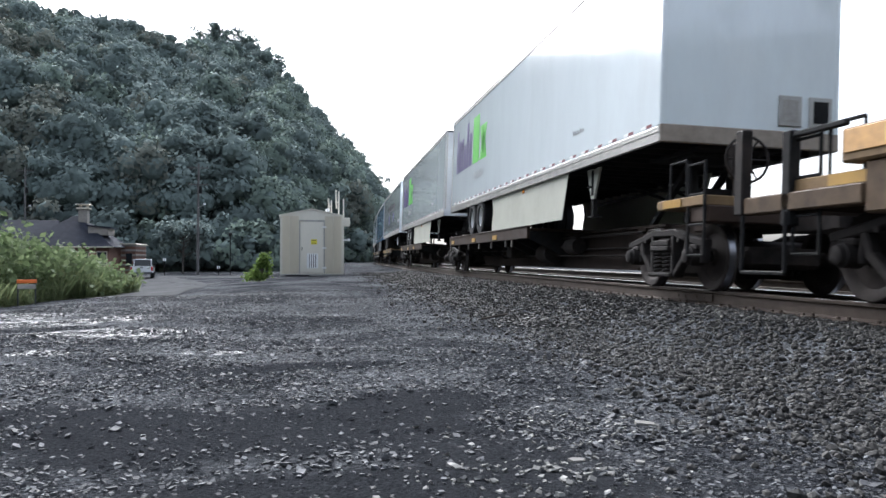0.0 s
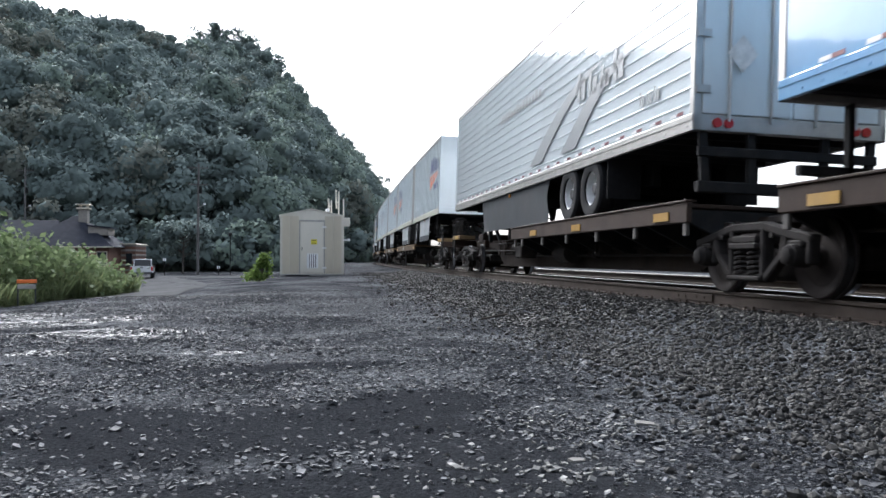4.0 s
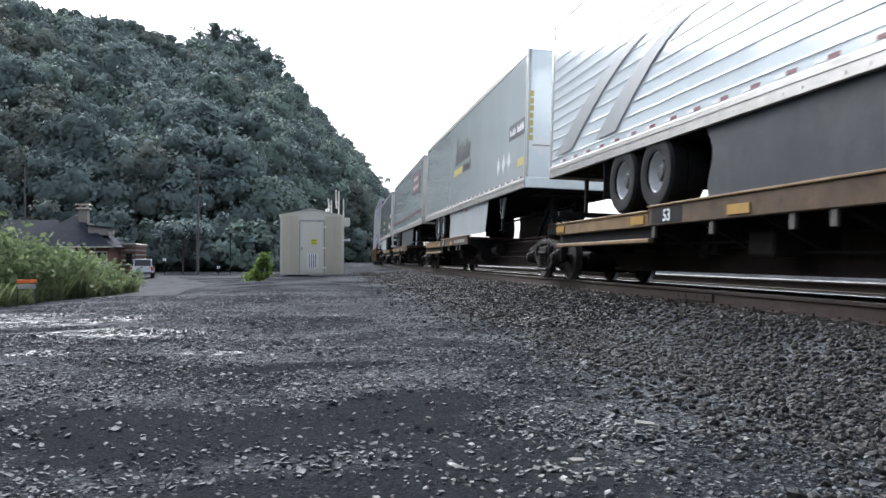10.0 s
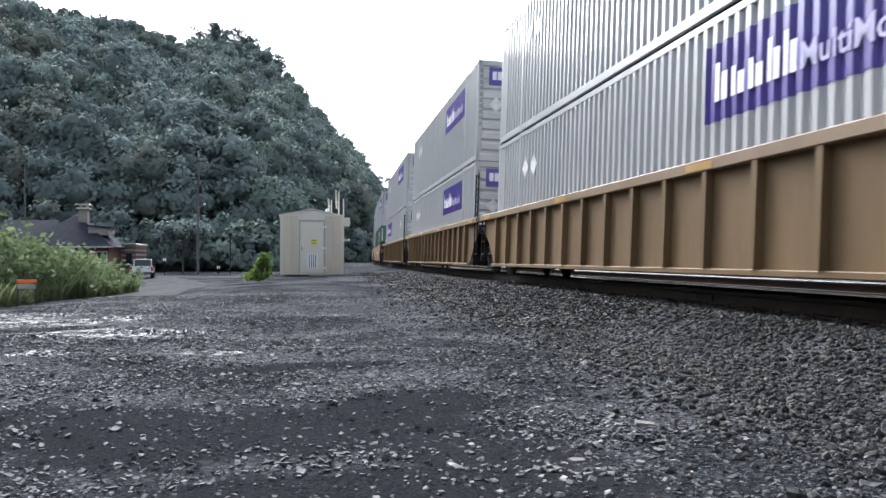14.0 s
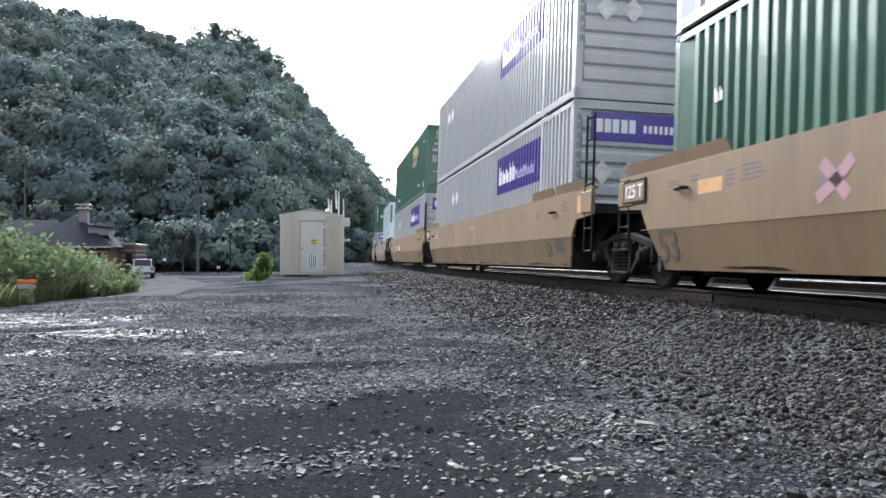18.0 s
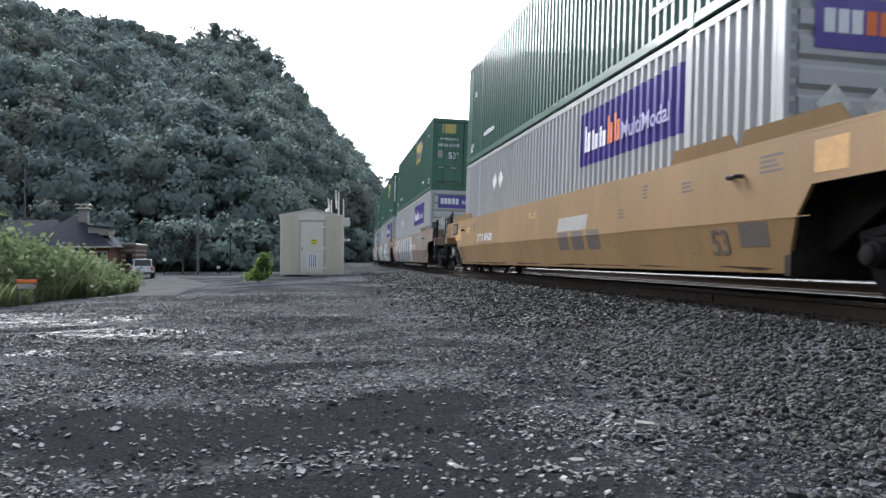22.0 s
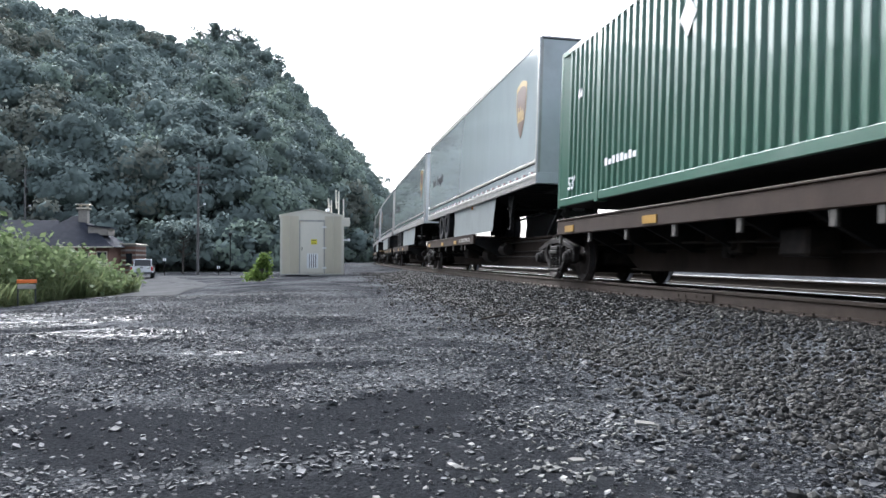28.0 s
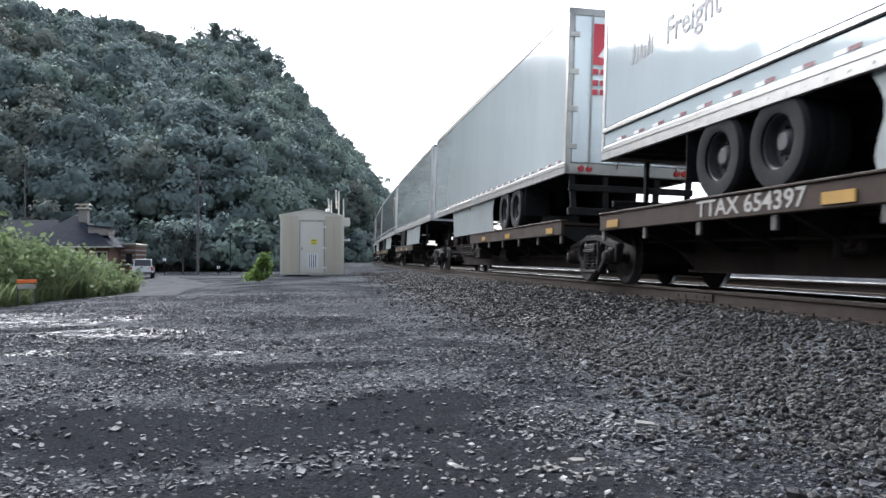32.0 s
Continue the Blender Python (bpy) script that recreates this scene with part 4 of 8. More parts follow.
        arc = lambda cy, cz, ry, rz, a0, a1: [(cy + ry * math.cos(t), cz + rz * math.sin(t)) for t in np.linspace(a0, a1, 12)]
        add(GLW, [blob(-5.35, 0.72, 0.42, 0.26, 3, 18, 0.1), [(-5.6, 0.5), (-6.3, 0.85), (-6.9, 1.3), (-7.2, 1.46), (-6.5, 1.46), (-6.1, 1.1), (-5.5, 0.75)]], 2, "pale green spray-painted swirl")
        add(GK, [blob(-5.3, 0.74, 0.16, 0.11, 5, 14, 0.1)], 3, "black spray-painted eye")
        for pts, w in ((arc(-5.35, 0.72, 0.48, 0.31, 0.6, 5.6), 0.06), (arc(-5.3, 0.74, 0.22, 0.15, 0.0, 5.4), 0.04), ([(-5.55, 0.42), (-6.25, 0.74), (-6.8, 1.12), (-7.3, 1.4)], 0.07), ([(-5.2, 1.02), (-5.9, 1.16), (-6.35, 1.44)], 0.05), (arc(-5.1, 1.3, 0.2, 0.12, 0.5, 6.0), 0.045)):
            add(GW, ribbon(pts, w), 4, "white spray-painted outline")
        add(GLW, [[(-6.76, 0.27), (-6.7, 0.95), (-6.9, 1.25), (-7.35, 1.34), (-7.85, 1.05), (-7.65, 0.9), (-7.4, 1.02), (-7.28, 0.27)]], 2, "pale green spray-painted hook")
        add(GW, ribbon([(-7.38, 0.27), (-7.5, 0.9), (-7.72, 0.84), (-8.0, 1.05), (-7.6, 1.3), (-7.3, 1.42), (-6.8, 1.32)], 0.07), 3, "white spray-painted outline")
        add(GK, ribbon([(-7.34, 0.3), (-7.44, 0.95), (-7.68, 0.92), (-7.86, 1.04), (-7.4, 1.28)], 0.04), 3, "black spray-painted stroke")
        add(GW, ribbon([(-7.95, 1.25), (-8.05, 1.42), (-8.15, 1.25), (-8.25, 1.42), (-8.32, 1.25), (-8.42, 1.42), (-8.5, 1.2), (-8.6, 1.4)], 0.045), 2, "white scrawl")
        add(GW, ribbon([(4.6, 1.2), (4.4, 1.35), (4.1, 1.2), (3.9, 1.35), (3.6, 1.2), (3.2, 1.28), (2.8, 1.15)], 0.035), 2, "white scrawl")
        for y in (-4.35, -1.2, 1.7):
            part("yellow_reflector", MB().box(-1.436, -1.43, y - 0.2, y + 0.2, 1.02, 1.15), YEL, root)


# ---- trailers ----
def dual_wheel_meshes():
    tp = [(-0.24, 0.28), (-0.255, 0.34), (-0.25, 0.46), (-0.21, 0.5), (-0.03, 0.5), (0.0, 0.47), (0.03, 0.5), (0.21, 0.5), (0.25, 0.46), (0.255, 0.34), (0.24, 0.28)]
    rp = [(-0.21, 0.285), (-0.2, 0.27), (-0.09, 0.25), (-0.075, 0.14)]
    return MB().lathe(tp, 30).mesh("tyre", TYRE, True), MB().lathe(rp, 24).mesh("rim", RIMW, True), MB().lathe(rp, 24).mesh("rim", RIMD, True)


TYRE_ME, RIMW_ME, RIMD_ME = dual_wheel_meshes()
HUB_ME = MB().lathe([(-0.075, 0.14), (-0.15, 0.12), (-0.18, 0.085), (-0.18, 0.0)], 20).mesh("hub", RIMD, True)


def axle_set(parent, y, z, rim):
    for s in (-1, 1):
        w = part("wheel", TYRE_ME, None, parent, at=pose(s * 1.03, y, z, 0, 0, 180 if s > 0 else 0))
        part("rim", rim, None, w)
        part("hub", HUB_ME, None, w)
        nuts = MB()
        for i in range(10):
            a = 2 * math.pi * i / 10
            nuts.cyl((-0.075, 0.17 * math.cos(a), 0.17 * math.sin(a)), (-0.115, 0.17 * math.cos(a), 0.17 * math.sin(a)), 0.016, n=6)
        if "nuts" not in TEXTS:
            TEXTS["nuts"] = nuts.mesh("wheel_nuts", RIMD)
        part("wheel_nuts", TEXTS["nuts"], None, w)
    part("axle", MB().cyl((-0.9, y, z), (0.9, y, z), 0.07, n=10), UNDER, parent)


TANSILL = mat("tan_corroded_sill", (0.3, 0.25, 0.2), 0.6, 0.1, 0.2, 5, 0.5, (0.16, 0.12, 0.09))
TANK_Y = -3.98


def trailer(length, reverse, paint, skirt, label, z0=1.93, z1=4.97, ribs="", rim="pale", reefer=False, logo=None, nose=None, tandem=True, wheels=True, deck=1.05, doors_logo=None, rear_paint=None, tape=True, tape_step=0.62, rail=None, sill=None):
    """Built nose towards the camera (-y); reverse turns its rear to the camera, so that sides are swapped by mirroring y."""
    sg = -1 if reverse else 1
    h = length / 2
    Y = lambda y: y * sg
    key = (length, paint.name, reverse, z0, z1, ribs)
    root = thing("trailer" if length > 10 else "short_trailer", label, "trailer", "trailers on the spine cars")
    w = 1.295
    part("body", shared(("body",) + key, lambda: MB().box(-w + 0.012, w - 0.012, -h + 0.03, h - 0.03, z0 + 0.2, z1 - 0.08, 0.01).mesh("body", paint)), None, root)
    part("roof", shared(("roof", length, z1), lambda: MB().box(-w + 0.02, w - 0.02, -h + 0.03, h - 0.03, z1 - 0.09, z1 - 0.01, 0.03).mesh("roof", ALU)), None, root)
    for s in (-1, 1):
        part("top_rail", shared(("toprail", s, length, z1), lambda: MB().box(s * (w - 0.03), s * (w + 0.004), -h + 0.02, h - 0.02, z1 - 0.13, z1, 0.006).mesh("top_rail", ALU)), None, root)

        def rail_mesh():
            mb = MB().box(s * (w - 0.05), s * (w + 0.006), -h + 0.02, h - 0.02, z0, z0 + 0.21, 0.008)
            mb.box(s * (w - 0.02), s * (w + 0.014), -h + 0.02, h - 0.02, z0 + 0.13, z0 + 0.15)
            if s < 0:
                for y in np.arange(-h + 0.15, h - 0.1, 0.3):
                    mb.box(-w - 0.012, -w - 0.006, y - 0.012, y + 0.012, z0 + 0.05, z0 + 0.074)
            return mb.mesh("bottom_rail", rail or ALU)
        part("bottom_rail", shared(("botrail", s, length, z0, rail), rail_mesh), None, root, "riveted aluminium bottom rail")
        if s < 0 and tape:
            for nm, mt, off in (("red_tape", RED, 0.0), ("white_tape", TAPEW, 0.18)):
                me = shared((nm, z0), lambda: MB().box(-w + 0.008, -w + 0.0125, 0, 0.17, z0 + 0.235, z0 + 0.278).mesh(nm, mt))
                for y in np.arange(-h + 0.3, h - 0.4, tape_step):
                    part(nm, me, None, root, at=pose(0, y + off, 0))
    if ribs:
        if ribs == "horizontal":
            me = shared(("flute", length), lambda: MB().box(-0.002, 0.007, -h + 0.1, h - 0.1, -0.009, 0.009, 0.004).mesh("flute", WHITE))
            places = [(0, z) for z in np.arange(z0 + 0.34, z1 - 0.2, 0.19)]
            nm = "flute"
        elif ribs == "posts":
            me = shared(("post", paint.name, z0, z1), lambda: MB().box(-0.006, 0.012, -0.025, 0.025, z0 + 0.22, z1 - 0.12, 0.004).mesh("side_post", paint))
            places = [(y, 0) for y in np.arange(-h + 0.35, h - 0.2, 0.42)]
            nm = "side_post"
        else:
            me = shared(("joint", z0, z1), lambda: MB().box(-0.002, 0.012, -0.012, 0.012, z0 + 0.22, z1 - 0.12).mesh("panel_joint", UNDER))
            places = [(y, 0) for y in np.arange(-h + 1.2, h - 0.4, 1.22)]
            nm = "panel_joint"
        for s in (-1, 1):
            for y, z in places:
                part(nm, me, None, root, at=pose(s * (w if ribs != "wide" else w - 0.008), y, z, 0, 0, 0 if s < 0 else 180))
    # nose: corner posts and front wall, or the refrigeration unit
    nm = nose or paint
    yn = Y(-h)
    part("front_wall", MB().box(-w, w, yn, yn + sg * 0.05, z0 + 0.02, z1 - 0.02, 0.012), nm, root)
    for s in (-1, 1):
        part("corner_post", MB().box(s * (w - 0.1), s * (w + 0.006), yn - sg * 0.004, yn + sg * 0.14, z0 + 0.2, z1 - 0.01, 0.03), ALU if nm is not paint else paint, root)
    part("nose_sill", MB().box(-w, w, yn - sg * 0.01, yn + sg * 0.06, z0, z0 + 0.24, 0.012), sill or nm, root)
    if nm is NOSE and not reefer:
        part("nose_cap", MB().box(-w - 0.004, w + 0.004, yn - sg * 0.012, yn + sg * 0.4, z1 - 0.1, z1 + 0.018, 0.05), BLACKD, root, "dark rounded cap along the front top edge")
    if reefer:
        r = part("refrigeration_unit", MB().box(-0.95, 0.95, yn - sg * 0.55, yn, 2.75, z1 - 0.12, 0.14), WHITE, root, "white refrigeration unit on the nose")
        tank = part("fuel_tank", MB().cyl((-1.05, TANK_Y * sg, z0 - 0.4), (-0.1, TANK_Y * sg, z0 - 0.4), 0.26, n=24), UNDER, root, "fuel tank with a white end under the floor", smooth=True)
        part("tank_end", MB().cyl((-1.07, TANK_Y * sg, z0 - 0.4), (-1.045, TANK_Y * sg, z0 - 0.4), 0.25, n=24), WHITED, tank)
        part("grille", MB().box(-0.7, 0.7, yn - sg * 0.56, yn - sg * 0.54, z1 - 0.75, z1 - 0.3, 0.02), BLACKD, r)
        part("service_panel", MB().box(-0.96, -0.945, yn - sg * 0.4, yn - sg * 0.18, 3.3, 3.42), BLACKD, r)
    else:
        if nm is NOSE or sill:
            for x in (0.55, 1.0):
                nb = part("nose_box", MB().box(x - 0.17, x + 0.17, yn, yn - sg * 0.03, z0 + 0.3, z0 + 0.72, 0.01), ALU, root, "metal-framed service recess")
                part("recess", MB().box(x - 0.11, x + 0.11, yn - sg * 0.031, yn - sg * 0.036, z0 + 0.36, z0 + 0.66), UNDER if x > 0.8 else STENCIL, nb)
        for i, x in enumerate(() if nm is NOSE or sill else (-0.2, 0.05, 0.3)):
            part("glad_hand_socket", MB().cyl((x + 0.5, yn - sg * 0.0, z0 + 0.42), (x + 0.5, yn - sg * 0.06, z0 + 0.42), 0.05, n=10), BLACKD, root)
    # rear frame with two doors
    yr = Y(h)
    part("rear_frame", MB().box(-w, -w + 0.1, yr - sg * 0.12, yr, z0, z1, 0.012).box(w - 0.1, w, yr - sg * 0.12, yr, z0, z1, 0.012).box(-w, w, yr - sg * 0.12, yr, z1 - 0.14, z1, 0.012).box(-w, w, yr - sg * 0.12, yr, z0, z0 + 0.2, 0.012), ALU, root)
    if reverse:
        for s in (-1, 1):
            d = part("rear_door", MB().box(s * 0.02, s * (w - 0.11), yr, yr - sg * 0.04, z0 + 0.21, z1 - 0.15, 0.01), rear_paint or paint, root)
            for x in (0.3, 0.85):
                part("lock_rod", MB().cyl((s * x, yr - 0.03, z0 + 0.12), (s * x, yr - 0.03, z1 - 0.1), 0.018, n=8), ALU, d)
            for z in np.linspace(z0 + 0.5, z1 - 0.5, 4):
                part("hinge", MB().box(s * (w - 0.2), s * (w - 0.02), yr - 0.025, yr - 0.004, z - 0.05, z + 0.05, 0.005), ALU, d)
        for x in (-1.0, -0.85, 0.85, 1.0):
            part("tail_lamp", MB().cyl((x, yr, z0 + 0.1), (x, yr - 0.03, z0 + 0.1), 0.06, n=14), LAMPRED, root)
        if doors_logo:
            doors_logo(root, yr - 0.045, z0, z1)
    if reverse:
        guard = MB().box(-1.2, 1.2, yr - sg * 0.14, yr - sg * 0.02, z0 - 0.74, z0 - 0.6, 0.012).box(-1.2, 1.2, yr - sg * 0.1, yr - sg * 0.03, z0 - 0.3, z0 - 0.18, 0.01)
        for x in (-1.14, -0.5, 0.5, 1.14):
            guard.prism([(x - 0.05, z0 + 0.01), (x + 0.05, z0 + 0.01), (x * 0.96 + 0.05, z0 - 0.61), (x * 0.96 - 0.05, z0 - 0.61)], yr - sg * 0.12, yr - sg * 0.05, "y")
        part("underride_guard", guard, SKIRTW if doors_logo is freight_doors else UNDER, root, "open steel rear guard frame")
    else:
        part("underride_guard", MB().box(-1.1, 1.1, yr - sg * 0.12, yr - sg * 0.02, z0 - 0.72, z0 - 0.62, 0.01).box(-0.58, -0.52, yr - sg * 0.12, yr - sg * 0.04, z0 - 0.7, z0 + 0.02).box(0.52, 0.58, yr - sg * 0.12, yr - sg * 0.04, z0 - 0.7, z0 + 0.02), UNDER, root)
    # underframe
    def under():
        mb = MB().box(-w + 0.05, w - 0.05, -h + 0.05, h - 0.1, z0 + 0.08, z0 + 0.2)
        for y in np.arange(-h + 0.6, h - 0.3, 0.5):
            mb.box(-w + 0.06, w - 0.06, y - 0.03, y + 0.03, z0 - 0.0, z0 + 0.1)
        return mb.mesh("floor_frame", UNDER)
    part("floor_frame", shared(("under", length, z0), under), None, root)
    part("upper_coupler_plate", MB().box(-0.6, 0.6, Y(-h + 0.2), Y(-h + 1.9), z0 - 0.02, z0 + 0.03, 0.01), UNDER, root)
    # landing gear
    yl = -h + (3.25 if length > 10 else 2.3)
    for s in (-1, 1):
        mb = MB().prism([(Y(yl - 0.33), z0 + 0.02), (Y(yl + 0.3), z0 + 0.02), (Y(yl + 0.07), z0 - 0.5), (Y(yl - 0.07), z0 - 0.5)], s * 0.98, s * 1.02)
        g = part("landing_gear", mb, skirt if skirt in (SKIRTW, SKIRTC) and paint is not UPSGREY and length > 10 else UNDER, root)
        part("leg", MB().box(s * 0.92, s * 1.03, Y(yl) - 0.055, Y(yl) + 0.055, z0 - 0.45, z0, 0.012).box(s * 0.935, s * 1.015, Y(yl) - 0.04, Y(yl) + 0.04, z0 - 0.8, z0 - 0.44, 0.008).box(s * 0.89, s * 1.05, Y(yl) - 0.12, Y(yl) + 0.12, z0 - 0.82, z0 - 0.795), UNDER, g)
        part("gear_brace", MB().tube([(s * 0.97, Y(yl + 0.1), z0 - 0.45), (s * 0.5, Y(yl + 1.0), z0)], 0.03, 6), UNDER, g)
    part("cross_shaft", MB().tube([(-1.1, Y(yl), z0 - 0.3), (1.0, Y(yl), z0 - 0.3)], 0.022, 6).tube([(-0.95, Y(yl), z0 - 0.62), (0.95, Y(yl), z0 - 0.1)], 0.026, 6).tube([(0.95, Y(yl), z0 - 0.62), (-0.95, Y(yl), z0 - 0.1)], 0.026, 6), UNDER, root, "crossed braces between the legs")
    if wheels:
        rm = RIMW_ME if rim == "pale" else RIMD_ME
        wy = (h - 4.72, h - 3.58) if tandem else (h - 1.25,)
        fr = part("wheel_bogie", MB().box(-0.5, -0.36, Y(wy[0] - 0.7), Y(wy[-1] + 0.7), deck + 0.5, z0 + 0.02, 0.01).box(0.36, 0.5, Y(wy[0] - 0.7), Y(wy[-1] + 0.7), deck + 0.5, z0 + 0.02, 0.01), UNDER, root)
        for y in wy:
            axle_set(fr, Y(y), deck + 0.5, rm)
        ym = wy[-1] + 0.75
        for s in (-1, 1):
            part("mudflap", MB().box(s * 0.72, s * 1.27, Y(ym) - 0.008, Y(ym) + 0.008, deck + 0.28, z0 + 0.02), TYRE, fr)
    if skirt:
        s0, s1 = (-h + 3.95, -h + 10.05) if length > 10 else (-h + 2.9, -h + 6.2)
        zb = z0 - 0.82 if length > 10 else z0 - 0.93
        for s in (-1, 1):
            poly = [(Y(s0), z0 + 0.01), (Y(s0 + 0.3), zb), (Y(s1 + 0.02), zb), (Y(s1 + 0.05), zb + 0.12), (Y(s1 + 0.01), zb + 0.28), (Y(s1 - 0.05), zb + 0.42), (Y(s1 - 0.05), zb + 0.56), (Y(s1 + 0.01), zb + 0.68), (Y(s1 + 0.12), z0 + 0.01)]
            sk = part("side_skirt", MB().prism(poly, s * 1.22, s * 1.235), skirt, root)
            if s < 0:
                part("marker_lamp", MB().box(-1.262, -1.235, Y((s0 + s1) / 2) - 0.07, Y((s0 + s1) / 2) + 0.07, z0 - 0.1, z0 - 0.02, 0.01), AMBER, sk)
                if length < 10:
                    for k in (1.0, 1.6):
                        y, z = Y(s0 + k), z0 - 0.34
                        part("placard_frame", quads(ribbon([(y - 0.2, z), (y, z - 0.22), (y + 0.2, z), (y, z + 0.22), (y - 0.2, z)], 0.035), -1.2352), GREYD, sk, "worn diamond placard frame")
                    part("rubber_hem", MB().box(-1.24, -1.2352, Y(s0 + 0.22), Y(s1 - 0.1), zb, zb + 0.22), SKIRTD, sk)
    if logo:
        logo(root, sg, h, z0, z1)
    return root


LX = -1.285


def logo_part(root, name, shapes, mtl, label="", k=0):
    if name in FINE or name == "curved_stripe" or len(shapes) > 6:
        return part(name, quads(shapes, LX - 0.0004 - 0.0015 * k, 0.0025), mtl, root, label)
    for s in shapes:
        part(name, quads([s], LX - 0.0004 - 0.0015 * k, 0.0025), mtl, root, label)


def blocks(y0, y1, z0, z1, n, lean=0.0, gap=0.16):
    """n upright blocks that stand for a word, from far (y0) to near (y1)."""
    st = (y1 - y0) / n
    out = []
    rnd = random.Random(n * 7 + int(abs(y0) * 10))
    for i in range(n):
        a, b = y0 + st * i, y0 + st * (i + 1 - gap)
        hh = z1 if i % 3 == 0 else z0 + (z1 - z0) * rnd.choice((0.74, 0.74, 1.0))
        if n > 5:
            out.append([(a, z0), (b, z0), (b + lean, hh), (a + lean, hh)])
            continue
        w, top = b - a, z0 + (z1 - z0) * (0.72 if hh == z1 else 0.55)
        out.append([(a, z0), (a + w * 0.36, z0), (a + w * 0.36 + lean, hh), (a + lean, hh)])
        out.append([(a + w * 0.5, z0), (b, z0), (b + lean * 0.7, top), (a + w * 0.5 + lean * 0.7, top)])
    return out


def small_bars(y0, y1, z0, z1, n=6):
    return blocks(y0, y1, z0, z1, n, 0, 0.3)


def ports_logo(root, sg, h, z0, z1):
    """Purple and green block word near the far end, a grey line under it."""
    logo_part(root, "purple_logo", blocks(7.25, 4.75, 3.15, 4.5, 3, -0.02, 0.1), DARKPURPLE, "dark purple block logo")
    logo_part(root, "green_logo", [rect(4.6, 3.75, 3.15, 4.5), [(3.65, 3.15), (3.2, 3.15), (2.75, 4.1), (3.2, 4.1)], [(3.2, 3.15), (2.75, 3.15), (3.2, 4.1), (3.65, 4.1)]], GREENLOGO, "bright green block logo")
    logo_part(root, "grey_word", small_bars(4.4, 3.1, 2.66, 2.9, 6), GREYD)
    logo_part(root, "small_marking", small_bars(-h + 3.6, -h + 3.0, 2.55, 2.65, 5), GREYD)


def alliance_logo(root, sg, h, z0, z1):
    logo_part(root, "black_word", blocks(2.85, -0.2, 3.72, 4.12, 8, -0.12, 0.12), BLACKD, "black block lettering")
    logo_part(root, "thin_word", blocks(-0.3, -3.3, 3.74, 4.02, 12, -0.06, 0.4), BLACKD)
    logo_part(root, "underline", [rect(2.85, -3.3, 3.6, 3.63)], BLACKD)
    for y, z in ((2.12, 3.13), (1.54, 3.13), (-2.03, 3.15), (-2.64, 3.15)):
        logo_part(root, "oval_dot", [blob(y, z, 0.21, 0.29, 1, 20, 0.0)], NAVY, "dark oval dot")
    logo_part(root, "number_bar", small_bars(-6.2, -7.6, 2.6, 2.8, 10), GREYD)


def swoosh_logo(root, sg, h, z0, z1):
    for k, (ya, wa, yb, wb, zt) in enumerate(((7.7, 0.9, 4.1, 0.55, 3.55), (5.6, 0.85, 2.9, 0.5, 3.4))):
        up = [(ya + (yb - ya) * t, 2.32 + (zt - 2.32) * math.sin(t * 1.4) / math.sin(1.4)) for t in np.linspace(0, 1, 8)]
        down = [(p[0] - wa + (wa - wb) * t, p[1]) for p, t in zip(up, np.linspace(0, 1, 8))][::-1]
        if sg < 0:
            up, down = [(p[0] - 8.5, p[1]) for p in up], [(p[0] - 8.5, p[1]) for p in down]
        logo_part(root, "curved_stripe", [up + down], GREYD, "curved grey stripe", 12)
    logo_part(root, "grey_word", small_bars(-3.8, -6.0, 3.1, 3.6, 4), GREYD, "", 12)
    logo_part(root, "faint_word", small_bars(2.0, -1.6, 3.7, 3.9, 14), GREYD, "", 12)
    logo_part(root, "small_marking", small_bars(-h + 1.6, -h + 0.9, 2.5, 2.7, 3), GREYD, "", 12)


def maroon_logo(root, sg, h, z0, z1):
    logo_part(root, "maroon_panel", [rect(-3.75, -6.75, 3.5, 4.5)], MAROON, "maroon name panel", 12)
    logo_part(root, "pale_word", small_bars(-3.95, -6.5, 3.7, 3.9, 9) + small_bars(-4.2, -6.2, 4.1, 4.3, 6), STENCIL, "", 13)
    logo_part(root, "maroon_stripe", [rect(h - 0.1, -h + 0.2, 2.5, 2.63)], MAROON, "long maroon stripe", 12)


def arrow_logo(root, sg, h, z0, z1):
    """Navy block word over orange wedge stripes near the front end."""
    c = (-h + 1.7) * sg
    logo_part(root, "navy_logo", blocks(c + 1.1, c - 1.1, 3.85, 4.45, 3, -0.1, 0.14), NAVY, "navy block logo")
    logo_part(root, "orange_wedge", [[(c + 1.1, 3.2), (c + 1.1, 3.5), (c - 1.05, 3.68), (c - 1.05, 3.64)]], ORANGE, "orange wedge")
    logo_part(root, "orange_stripe", [[(c + 1.1, 3.56), (c + 1.1, 3.72), (c - 1.0, 3.78), (c - 1.0, 3.74)]], ORANGE)
    letters("FREIGHT", 0.3, NAVY, root, side_pose(c - 0.55, 3.14, LX - 0.002), "lettering")
    d = (h - 1.2) * sg
    for k in (0, 0.55):
        logo_part(root, "diamond_placard", [[(d + k - 0.19, 2.66), (d + k, 2.46), (d + k + 0.19, 2.66), (d + k, 2.86)]], WHITED, "worn diamond placard holder")
        logo_part(root, "placard_mark", ribbon([(d + k - 0.16, 2.66), (d + k, 2.48), (d + k + 0.16, 2.66), (d + k, 2.84)], 0.03), GREYD, "", 1)


